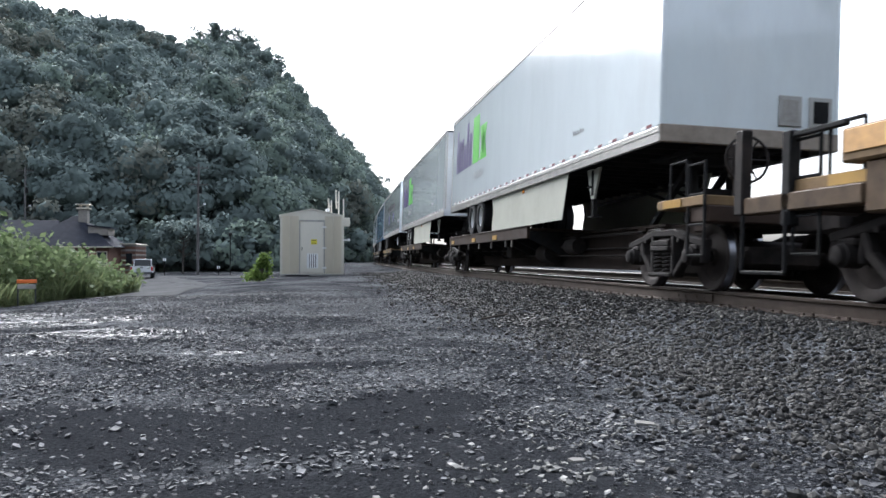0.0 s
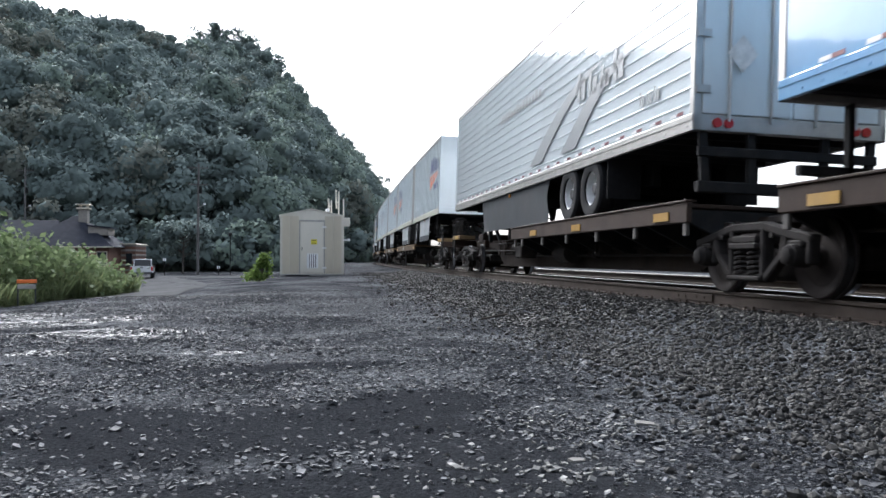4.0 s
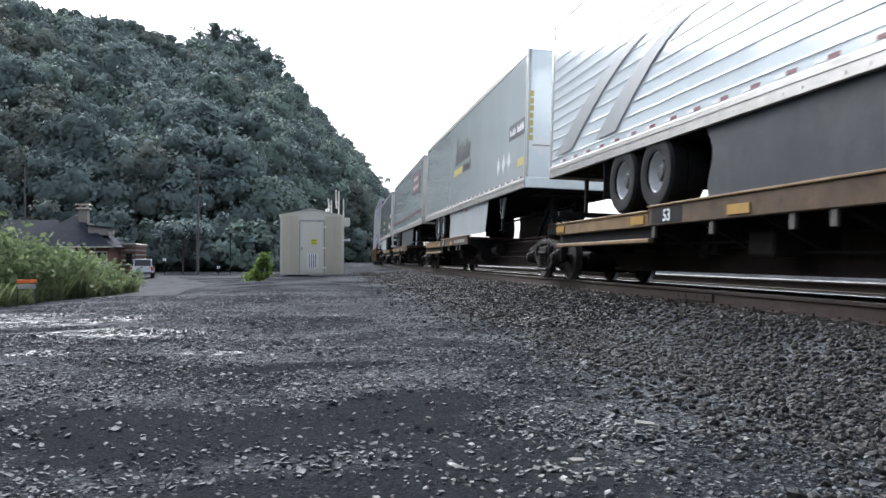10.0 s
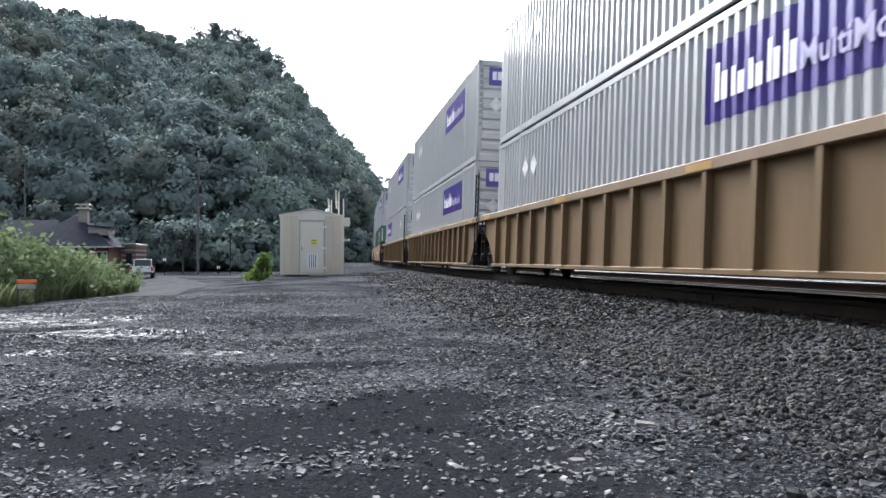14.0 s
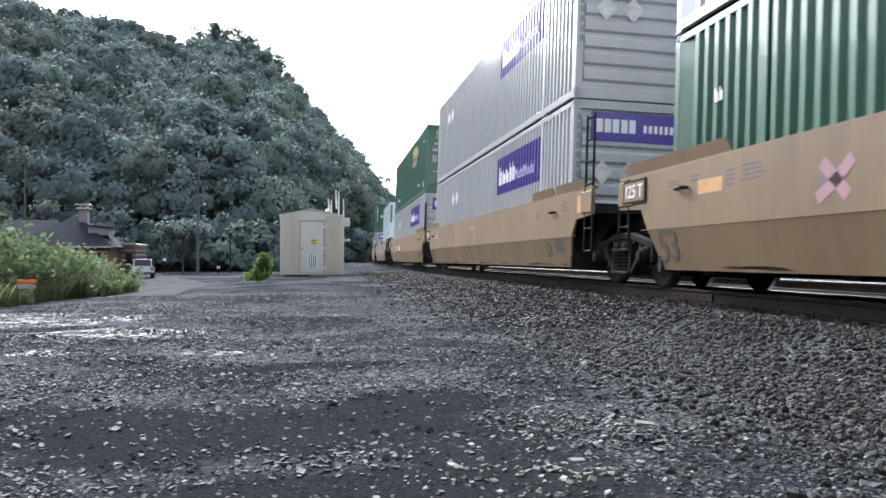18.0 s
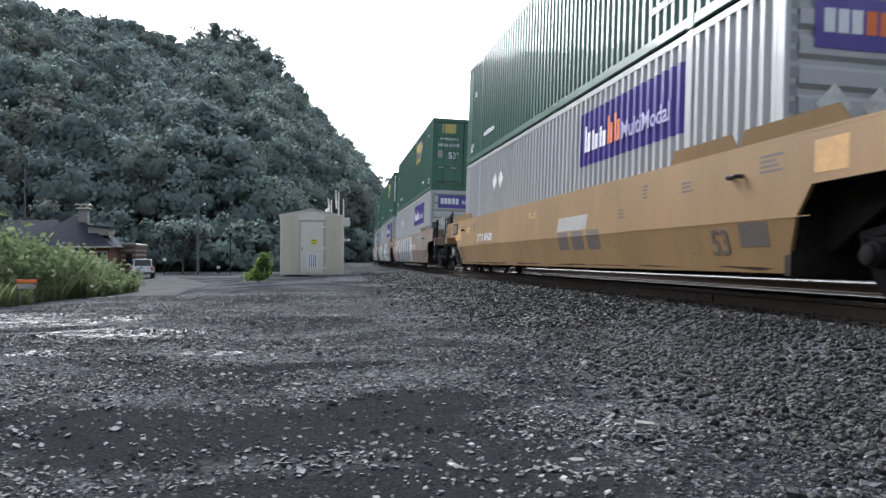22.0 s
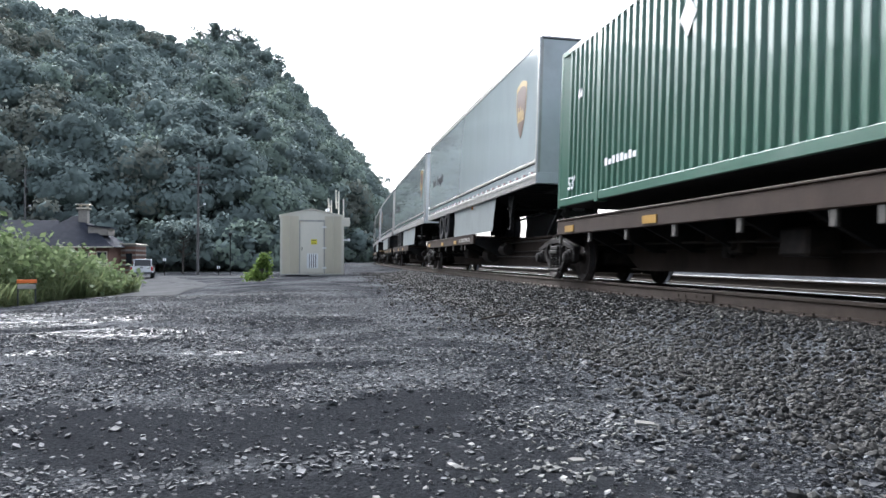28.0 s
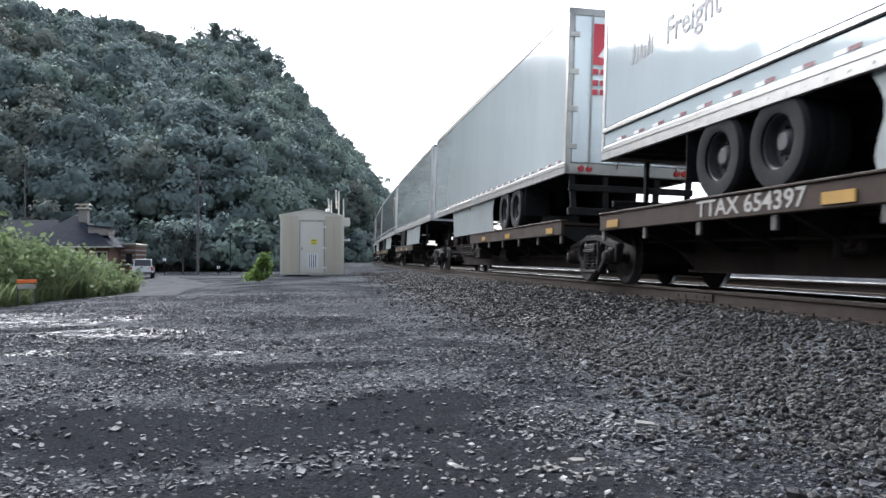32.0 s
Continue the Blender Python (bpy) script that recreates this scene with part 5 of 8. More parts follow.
def slant_logo(root, sg, h, z0, z1):
    c = -0.35 * sg
    logo_part(root, "black_logo", blocks(c + 1.35, c - 1.2, 3.45, 4.3, 3, -0.22, 0.12), BLACKD, "black slanted block logo")
    logo_part(root, "yellow_bar", [[(c + 1.6, 3.1), (c + 0.05, 3.1), (c - 0.05, 3.32), (c + 1.5, 3.32)]], YELLOWD, "yellow bar")
    logo_part(root, "black_word", blocks(c - 0.1, c - 1.4, 3.1, 3.36, 7, -0.04, 0.35), BLACKD)
    logo_part(root, "grey_word", small_bars(c + 1.4, c - 1.2, 2.58, 2.76, 14), GREYD)
    e = -h + 0.85
    logo_part(root, "black_panel", [rect(e + 0.75, e - 0.7, 3.14, 3.5)], BLACKD, "black advertisement panel")
    logo_part(root, "pale_word", small_bars(e + 0.65, e + 0.1, 3.24, 3.4, 4) + blocks(e - 0.0, e - 0.6, 3.24, 3.42, 5, -0.03), WHITED, "", 1)
    for k in (1.8, 1.25, 0.72):
        logo_part(root, "diamond_placard", [[(e + k - 0.18, 2.68), (e + k, 2.44), (e + k + 0.18, 2.68), (e + k, 2.92)]], WHITED, "pale diamond placard holder")
        logo_part(root, "placard_mark", ribbon([(e + k - 0.14, 2.68), (e + k, 2.5), (e + k + 0.14, 2.68), (e + k, 2.86), (e + k - 0.14, 2.68)], 0.025), GREYD, "", 1)
    logo_part(root, "yellow_label", [rect(e - 0.1, e - 0.68, 2.45, 2.63)], YELLOWD)
    if sg > 0:
        y = -h - 0.004
        ex = lambda nm, shapes, mtl, k=0: part(nm, front_quads(shapes, y - 0.002 * k), mtl, root)
        ex("black_nose_logo", [[(-0.35 + i * 0.45, 4.3), (0.02 + i * 0.45, 4.3), (0.17 + i * 0.45, 4.72), (-0.2 + i * 0.45, 4.72)] for i in range(3)], BLACKD)
        ex("yellow_nose_bar", [[(-0.5, 4.12), (0.25, 4.12), (0.3, 4.22), (-0.45, 4.22)]], YELLOWD)
        ex("nose_word", [[(0.4 + i * 0.1, 4.1), (0.46 + i * 0.1, 4.1), (0.46 + i * 0.1, 4.23), (0.4 + i * 0.1, 4.23)] for i in range(6)], BLACKD)
        ex("black_nose_panel", [[(-0.55, 3.45), (0.95, 3.45), (0.95, 3.85), (-0.55, 3.85)]], BLACKD)
        letters("Moving", 0.15, WHITED, root, end_pose(-0.25, 3.68, y - 0.008), "lettering")
        letters("Soon?", 0.15, WHITED, root, end_pose(-0.25, 3.53, y - 0.008), "lettering")
        ex("pale_word", [[(0.25 + i * 0.12, 3.6), (0.34 + i * 0.12, 3.6), (0.34 + i * 0.12, 3.76), (0.25 + i * 0.12, 3.76)] for i in range(5)], WHITED, 1)
        ex("small_word", [[(-0.4 + i * 0.09, 3.3), (-0.35 + i * 0.09, 3.3), (-0.35 + i * 0.09, 3.37), (-0.4 + i * 0.09, 3.37)] for i in range(14)], GREYD)
        for x in (-0.95, -0.42, 0.15):
            ex("diamond_placard", [[(x - 0.22, 2.85), (x, 2.62), (x + 0.22, 2.85), (x, 3.08)]], WHITED)
            ex("placard_mark", [[(x - 0.2, 2.84), (x + 0.2, 2.84), (x + 0.2, 2.87), (x - 0.2, 2.87)]], GREYD, 1)
        ex("black_hose_plate", [[(-0.62 + 0.08 * math.cos(a), 2.5 + 0.08 * math.sin(a)) for a in np.linspace(0, 6.28, 12)[:-1]]], BLACKD)
        ex("number_column", [[(-1.24, 2.95 + i * 0.16), (-1.15, 2.95 + i * 0.16), (-1.15, 3.07 + i * 0.16), (-1.24, 3.07 + i * 0.16)] for i in range(7)], YELLOWD, 4)


def front_quads(shapes, y, thick=0.003):
    mb = MB()
    for s in shapes:
        mb.prism(s, y - thick, y, "y")
    return mb


def shield(cy, cz, s, sx=1.0):
    pts = []
    for t in np.linspace(0, 1, 9):
        pts.append((0.5 - t, 0.52 + 0.1 * math.sin(math.pi * t)))
    for t in np.linspace(0, 1, 8)[1:]:
        pts.append((-0.5 + 0.5 * t ** 3.2, 0.52 - 1.12 * t))
    for t in np.linspace(0, 1, 8)[1:-1]:
        pts.append((0.5 * (1 - (1 - t) ** 3.2) if t < 1 else 0.5, -0.6 + 1.12 * t))
    return [(cy + p[0] * s * 0.85 * sx, cz + p[1] * s) for p in pts]


def shield_logo(root, sg, h, z0, z1):
    c = (-h + 1.45) * sg
    logo_part(root, "gold_shield", [shield(c, 3.7, 1.05)], GOLDB, "gold and brown shield emblem")
    logo_part(root, "brown_shield", [shield(c, 3.64, 0.95)], BROWND, "", 1)
    logo_part(root, "gold_word", blocks(c + 0.28, c - 0.28, 3.45, 3.8, 3, 0, 0.2), GOLDB, "", 2)
    far = (h - 1.1) if sg > 0 else (-h + 3.9)
    logo_part(root, "dark_word", blocks(far, far - 0.75, 3.2, 3.52, 3, -0.05, 0.2), BLACKD, "dark lettering blocks")
    letters("Freight", 0.5, BLACKD, root, side_pose(far - 1.8, 3.2, LX - 0.002), "lettering")
    part("bright_bead", MB().box(-1.308, -1.284, -h + 0.1, h - 0.05, z0 + 0.43, z0 + 0.5, 0.008), ALU, root, "bright metal bead")
    for k in (0.41, 0.505):
        logo_part(root, "dark_bead", [rect(h - 0.05, -h + 0.1, z0 + k, z0 + k + 0.015)], UNDER)


def bird_doors(root, y, z0, z1):
    """Red panel with a white stroke and dark red bars on the rear doors."""
    part("red_panel", front_quads([[(-0.85, z0 + 2.0), (-0.1, z0 + 2.0), (-0.1, z0 + 2.75), (-0.85, z0 + 2.75)]], y), REDD, root, "red door panel")
    part("white_stroke", front_quads([[(-0.75, z0 + 2.15), (-0.5, z0 + 2.1), (-0.2, z0 + 2.6), (-0.4, z0 + 2.7)]], y - 0.003), WHITED, root)
    part("dark_red_lettering", front_quads([[(-0.85 + 0.15 * i, z0 + k), (-0.74 + 0.15 * i, z0 + k), (-0.74 + 0.15 * i, z0 + k + 0.1), (-0.85 + 0.15 * i, z0 + k + 0.1)] for i in range(6) for k in (1.82, 1.62, 1.45)], y), REDD, root)
    part("small_emblem", front_quads([shield(0.0, z0 + 2.4, 0.3)], y), REDD, root)


def freight_doors(root, y, z0, z1):
    for i in range(3):
        part("black_block", front_quads([[(-0.75 + i * 0.36, z0 + 2.25), (-0.5 + i * 0.36, z0 + 2.25), (-0.4 + i * 0.36, z0 + 2.5), (-0.65 + i * 0.36, z0 + 2.5)]], y), BLACKD, root)
    part("yellow_bar", front_quads([[(-0.85, z0 + 2.15), (-0.3, z0 + 2.15), (-0.3, z0 + 2.21), (-0.85, z0 + 2.21)]], y), YELLOWD, root)
    part("black_panel", front_quads([[(-1.1, z0 + 1.4), (0.0, z0 + 1.4), (0.0, z0 + 1.75), (-1.1, z0 + 1.75)]], y), BLACKD, root)
    letters("Moving Soon?", 0.14, WHITED, root, end_pose(-0.55, z0 + 1.54, y - 0.008), "lettering")
    for x in (-0.8, -0.2):
        part("diamond_placard", front_quads([[(x - 0.24, z0 + 0.75), (x, z0 + 0.5), (x + 0.24, z0 + 0.75), (x, z0 + 1.0)]], y), PLAC, root)


def grey_doors(root, y, z0, z1):
    part("diamond_placard", front_quads([[(-0.9, z0 + 0.95), (-0.7, z0 + 0.72), (-0.5, z0 + 0.95), (-0.7, z0 + 1.18)]], y), PLAC, root)


# ---- containers ----
def container(paint, label, near="bulkhead", side="purple", h=2.896, end_marks=True, flip=False, pl=(5.62, 4.97)):
    root = thing("container", label, "container", "containers on the train")
    L, w = 8.075, 1.295
    grey = paint is GREYCON

    def corr():
        mb = MB()
        for s in (-1, 1):
            prof = []
            y = -L + 0.14
            step = 0.115
            while y < L - 0.14 - 2 * step:
                prof += [(w - 0.004, y), (w - 0.004, y + step * 0.72), (w - 0.055, y + step), (w - 0.055, y + step * 1.72)]
                y += step * 2
            prof.append((w - 0.004, L - 0.14))
            for z0, z1 in ((0.16, h - 0.1),):
                vs = [(s * p[0], p[1], z0) for p in prof] + [(s * p[0], p[1], z1) for p in prof]
                n = len(prof)
                mb.add(vs, [(i, i + 1, n + i + 1, n + i) for i in range(n - 1)])
        return mb.mesh("corrugated_sides", paint)
    part("corrugated_sides", shared(("corr", paint.name, h), corr), None, root)
    part("roof", shared(("croof", paint.name, h), lambda: MB().box(-w + 0.04, w - 0.04, -L + 0.05, L - 0.05, h - 0.07, h - 0.03).mesh("roof", paint)), None, root)
    part("floor", shared(("cfloor", h), lambda: MB().box(-w + 0.05, w - 0.05, -L + 0.05, L - 0.05, 0.03, 0.14).mesh("floor", UNDER)), None, root)
    for s in (-1, 1):
        part("bottom_side_rail", shared(("cbot", s, paint.name), lambda: MB().box(s * (w - 0.06), s * w, -L + 0.02, L - 0.02, 0.03, 0.17, 0.01).mesh("bottom_side_rail", paint)), None, root)
        part("top_side_rail", shared(("ctop", s, paint.name, h), lambda: MB().box(s * (w - 0.06), s * w, -L + 0.02, L - 0.02, h - 0.11, h - 0.01, 0.01).mesh("top_side_rail", paint)), None, root)
        for y in (-6.1, 6.1):
            part("lifting_post", shared(("cpost", s, paint.name, h), lambda: MB().box(s * (w - 0.07), s * (w + 0.006), -0.085, 0.085, 0.0, h, 0.008).mesh("lifting_post", paint)), None, root, at=pose(0, y, 0))
        for y in (-L, L):
            t = 1 if y < 0 else -1
            part("corner_post", shared(("ccorner", s, t, paint.name, h), lambda: MB().box(s * (w - 0.12), s * w, 0, t * 0.14, 0.0, h, 0.012).mesh("corner_post", paint)), None, root, at=pose(0, y, 0))
    for z in (0.0, h - 0.12):
        for s in (-1, 1):
            for y in (-6.1, 6.1):
                part("corner_casting", shared(("cast", paint.name), lambda: MB().box(-0.09, 0.09, -0.09, 0.09, 0, 0.12, 0.012).mesh("corner_casting", paint)), None, root, at=pose(s * (w - 0.085), y, z))
    # far end
    part("far_end_wall", shared(("cfar", paint.name, h), lambda: MB().box(-w + 0.05, w - 0.05, L - 0.06, L - 0.02, 0.05, h - 0.05).mesh("far_end_wall", paint)), None, root)
    y = -L

    def bulk():
        mb = MB().box(-w + 0.1, w - 0.1, y + 0.05, y + 0.08, 0.05, h - 0.05)
        mb.box(-w, w, y, y + 0.1, 0, 0.2, 0.01).box(-w, w, y, y + 0.1, h - 0.16, h, 0.01)
        return mb.mesh("near_end_wall", paint)

    def doors():
        mb = MB().box(-w, w, y + 0.03, y + 0.1, 0, 0.16, 0.01).box(-w, w, y + 0.03, y + 0.1, h - 0.16, h, 0.01)
        return mb.mesh("door_header", paint)
    if near == "bulkhead":
        ew = part("near_end_wall", shared(("bulk", paint.name, h), bulk), None, root, "horizontally ribbed end wall")
        rib = shared(("endrib", paint.name), lambda: MB().prism([(y + 0.052, 0), (y + 0.012, 0.05), (y + 0.012, 0.2), (y + 0.052, 0.25)], -w + 0.16, w - 0.16).mesh("end_rib", paint))
        for i in range(8):
            part("end_rib", rib, None, ew, at=pose(0, 0, 0.3 + i * (h - 0.55) / 8))
        if grey:
            part("purple_end_panel", front_quads([[(-0.98, h - 0.72), (0.98, h - 0.72), (0.98, h - 0.2), (-0.98, h - 0.2)]], y + 0.008), PURPLE, root, "purple name panel")
            part("white_lettering", front_quads([[(-0.88 + i * 0.15, h - 0.56), (-0.76 + i * 0.15, h - 0.56), (-0.76 + i * 0.15, h - 0.32), (-0.88 + i * 0.15, h - 0.32)] for i in range(3)] + [[(0.0 + i * 0.1, h - 0.54), (0.06 + i * 0.1, h - 0.54), (0.06 + i * 0.1, h - 0.4), (0.0 + i * 0.1, h - 0.4)] for i in range(9)], y + 0.004), WHITED, root)
            part("orange_lettering", front_quads([[(-0.42 + i * 0.15, h - 0.56), (-0.3 + i * 0.15, h - 0.56), (-0.3 + i * 0.15, h - 0.32), (-0.42 + i * 0.15, h - 0.32)] for i in range(2)], y + 0.004), ORANGE if side == "orange" else WHITED, root)
        else:
            part("yellow_end_panel", front_quads([[(-0.35, h - 0.62), (0.28, h - 0.62), (0.28, h - 0.2), (-0.35, h - 0.2)]], y + 0.008), YELLOWD, root, "yellow name panel")
            part("dark_blocks", front_quads([[(-0.3, h - 0.55), (-0.12, h - 0.55), (-0.12, h - 0.27), (-0.3, h - 0.27)], [(-0.06, h - 0.55), (0.1, h - 0.55), (0.1, h - 0.27), (-0.06, h - 0.27)]], y + 0.004), NAVY, root)
            letters("53", 0.2, WHITED, root, end_pose(0.0, 1.35, y + 0.0), "size_mark")
            part("white_label", front_quads([[(0.1, 0.75), (0.5, 0.75), (0.5, 0.95), (0.1, 0.95)]], y + 0.008), WHITED, root)
            part("number_bar", front_quads([[(-0.4 + i * 0.09, 0.8), (-0.35 + i * 0.09, 0.8), (-0.35 + i * 0.09, 0.92), (-0.4 + i * 0.09, 0.92)] for i in range(5)], y + 0.008), STENCIL, root)
        part("number_column", front_quads([[(-1.24, 1.0 + i * 0.17), (-1.16, 1.0 + i * 0.17), (-1.16, 1.12 + i * 0.17), (-1.24, 1.12 + i * 0.17)] for i in range(10)], y - 0.0005), WHITED if not grey else GREYD, root)
        if end_marks:
            for x in ((-0.75, -0.25) if grey else (-0.75,)):
                part("diamond_placard", front_quads([[(x - 0.2, 1.62), (x, 1.4), (x + 0.2, 1.62), (x, 1.84)]], y + 0.006), PLAC, root, "white diamond placard")
    else:
        part("door_header", shared(("dh", paint.name, h), doors), None, root)
        for s in (-1, 1):
            d = part("door", shared(("door", s, paint.name, h), lambda: MB().box(s * 0.012, s * (w - 0.12), y + 0.05, y + 0.09, 0.17, h - 0.17, 0.008).mesh("door", paint)), None, root)
            for i in range(4):
                z = 0.32 + i * (h - 0.5) / 4
                part("door_swage", MB().prism([(y + 0.052, z), (y + 0.03, z + 0.04), (y + 0.03, z + 0.42), (y + 0.052, z + 0.46)], s * 0.12, s * (w - 0.2)), paint, d)
            for x in (0.32, 0.82):
                part("lock_rod", MB().cyl((s * x, y + 0.012, 0.06), (s * x, y + 0.012, h - 0.06), 0.02, n=8), GREYCON if grey else paint, d)
                part("cam_handle", MB().box(s * x - 0.2, s * x + 0.03, y - 0.01, y + 0.012, 0.88, 0.92), ALU, d)
            for z in (0.4, 1.1, 1.8, 2.5):
                part("hinge", MB().box(s * (w - 0.18), s * (w - 0.06), y + 0.02, y + 0.05, z - 0.05, z + 0.05), paint, d)
            for x in (0.2, 0.8):
                part("red_tape", MB().box(s * x - 0.1, s * x + 0.1, y + 0.02, y + 0.03, 0.24, 0.29), RED, d)
        for wds, sz, xx, zz in (("WARNING", 0.15, -0.62, 2.02), ("HIGH CUBE", 0.17, -0.62, 1.76), ("53'", 0.36, -0.42, 1.28)):
            letters(wds, sz, WHITED, root, end_pose(xx, zz, y + 0.026), "door_lettering")
        part("pale_patch", front_quads([[(-1.05, 1.3), (-0.86, 1.3), (-0.86, 1.6), (-1.05, 1.6)]], y + 0.03), STENCIL, root)
        part("yellow_label", front_quads([[(0.14, 1.2), (0.5, 1.2), (0.5, 1.48), (0.14, 1.48)]], y + 0.03), YELLOWD, root)
        part("white_label", front_quads([[(0.58, 1.2), (1.02, 1.2), (1.02, 1.42), (0.58, 1.42)]], y + 0.03), WHITED, root)
        part("yellow_name_panel", front_quads([[(-0.9, 2.3), (-0.3, 2.3), (-0.3, 2.68), (-0.9, 2.68)]], y + 0.03), YELLOWD, root)
        part("white_lettering", front_quads([[(0.15 + i * 0.1, zz), (0.2 + i * 0.1, zz), (0.2 + i * 0.1, zz + 0.07), (0.15 + i * 0.1, zz + 0.07)] for i in range(9) for zz in (1.62, 1.74, 1.86, 1.98)], y + 0.03), WHITED, root)
    # side panel follows the corrugation: slats on the outer flats and in the valleys
    def side_patch(y0, y1, z0, z1):
        mb = MB()
        step = 0.115
        k0 = int((y0 + L - 0.14) / (2 * step))
        k1 = int((y1 + L - 0.14) / (2 * step))
        for k in range(k0, k1 + 1):
            yy = -L + 0.14 + k * 2 * step
            q = [(w - 0.004, yy), (w - 0.004, yy + step * 0.72), (w - 0.055, yy + step), (w - 0.055, yy + step * 1.72), (w - 0.004, yy + 2 * step)]
            for (xa, ya), (xb, yb) in zip(q, q[1:]):
                mb.add([(-xa - 0.006, ya, z0), (-xb - 0.006, yb, z0), (-xb - 0.006, yb, z1), (-xa - 0.006, ya, z1)], [(0, 1, 2, 3)])
        return mb

    def on_corr(shapes, k=1):
        """Flat marks that lie on the outer faces of the corrugation."""
        mb = MB()
        for s in shapes:
            mb.prism(s, -w - 0.004 - 0.0015 * k, -w - 0.0025)
        return mb
    sh = 8.3 if flip else 0.0
    if grey:
        part("purple_side_panel", shared(("pp", flip), lambda: side_patch(-5.9 + sh, -2.25 + sh, 1.66, 2.56).mesh("purple_side_panel", PURPLE)), None, root, "purple name panel")
        part("white_logo", on_corr(blocks(-2.42 + sh, -3.45 + sh, 1.88, 2.32, 3, 0, 0.25)), WHITED, root)
        part("orange_logo", on_corr(blocks(-3.45 + sh, -4.0 + sh, 1.88, 2.32, 2, 0, 0.25)), ORANGE if side == "orange" else WHITED, root)
        letters("MultiModal", 0.36, FADEDW, root, side_pose(-4.8 + sh, 1.88, -w - 0.0065), "lettering")
        for yy in pl:
            part("diamond_placard", on_corr([[(yy - 0.22, 2.05), (yy, 1.8), (yy + 0.22, 2.05), (yy, 2.3)]], 2), PLAC, root, "white diamond placard")
    else:
        part("yellow_side_panel", shared(("yp",), lambda: side_patch(-3.8, -2.25, 1.66, 2.56).mesh("yellow_side_panel", YELLOWD)), None, root, "yellow name panel")
        part("dark_logo", on_corr(blocks(-2.4, -3.7, 1.85, 2.3, 3, 0, 0.3)), NAVY, root)
        part("white_marking", on_corr(small_bars(5.74, 4.5, 0.53, 0.65, 8) + small_bars(7.05, 6.85, 1.86, 2.02, 2) + small_bars(-4.9, -5.7, 0.5, 0.6, 8) + small_bars(-6.7, -7.0, 2.3, 2.42, 3)), WHITED, root)
        for yy, zz in ((-4.44, 2.2),) + (((3.08, 2.08),) if "spine" in label else ()):
            part("diamond_placard", on_corr([[(yy - 0.22, zz), (yy, zz - 0.25), (yy + 0.22, zz), (yy, zz + 0.25)]], 2), PLAC, root, "white diamond placard")
        if "spine" not in label:
            letters("53'", 0.32, WHITED, root, side_pose(-7.2, 0.3, -1.3), "size_mark")
        letters("53'", 0.32, WHITED, root, side_pose(7.3, 0.3, -1.3), "size_mark")
    return root


# ---- the train, from its first car in view to its last: middle of each load along the train ----
TRAIN = []


def join(ob, u, lift=0.0):
    TRAIN.append((ob, u, lift))
    return ob


PUP_DECKS = ((-1.4, 8.2), (-7.6, 2.6), (-7.6, 1.2))


def spine_set(near_ends, length=16.15, first=True, last=True, rev=(), deck=(), numbers=(), tags=(), kinds=None, words=None):
    mids = [n + length / 2 for n in near_ends]
    n = len(mids)
    for i, m in enumerate(mids):
        a = near_ends[i] + 0.35 - m if i == 0 and first else (near_ends[i] + (near_ends[i - 1] + length if i else near_ends[i] - 1.4)) / 2 - m
        b = length / 2 - 0.8 if i == n - 1 and last else ((near_ends[i + 1] if i < n - 1 else near_ends[i] + length + 1.4) + near_ends[i] + length) / 2 - m
        k = kinds[i] if kinds else ""
        join(spine_unit(m, a, b, i == 0 and first, i == n - 1 and last, i in rev, deck[i] if deck else "brown", numbers[i] if numbers else "", tags[i] if tags else "", pup=PUP_DECKS[i] if k == "pup" else None, cont=k == "cont", words=words.get(i) if words else None, tag_at={"SAVN": 4.0, "PSNREM": -4.15}.get(tags[i] if tags else "", -2.0)), m)
    return mids


def well_set(mids, pitch, style, colour, first=True, last=True, numbers=(), arts=()):
    n = len(mids)
    for i, m in enumerate(mids):
        a, b = -pitch / 2, pitch / 2
        join(well_unit(m, a, b, i == 0 and first, i == n - 1 and last, style, colour, numbers[i] if numbers else "", arts[i] if arts else ""), m)


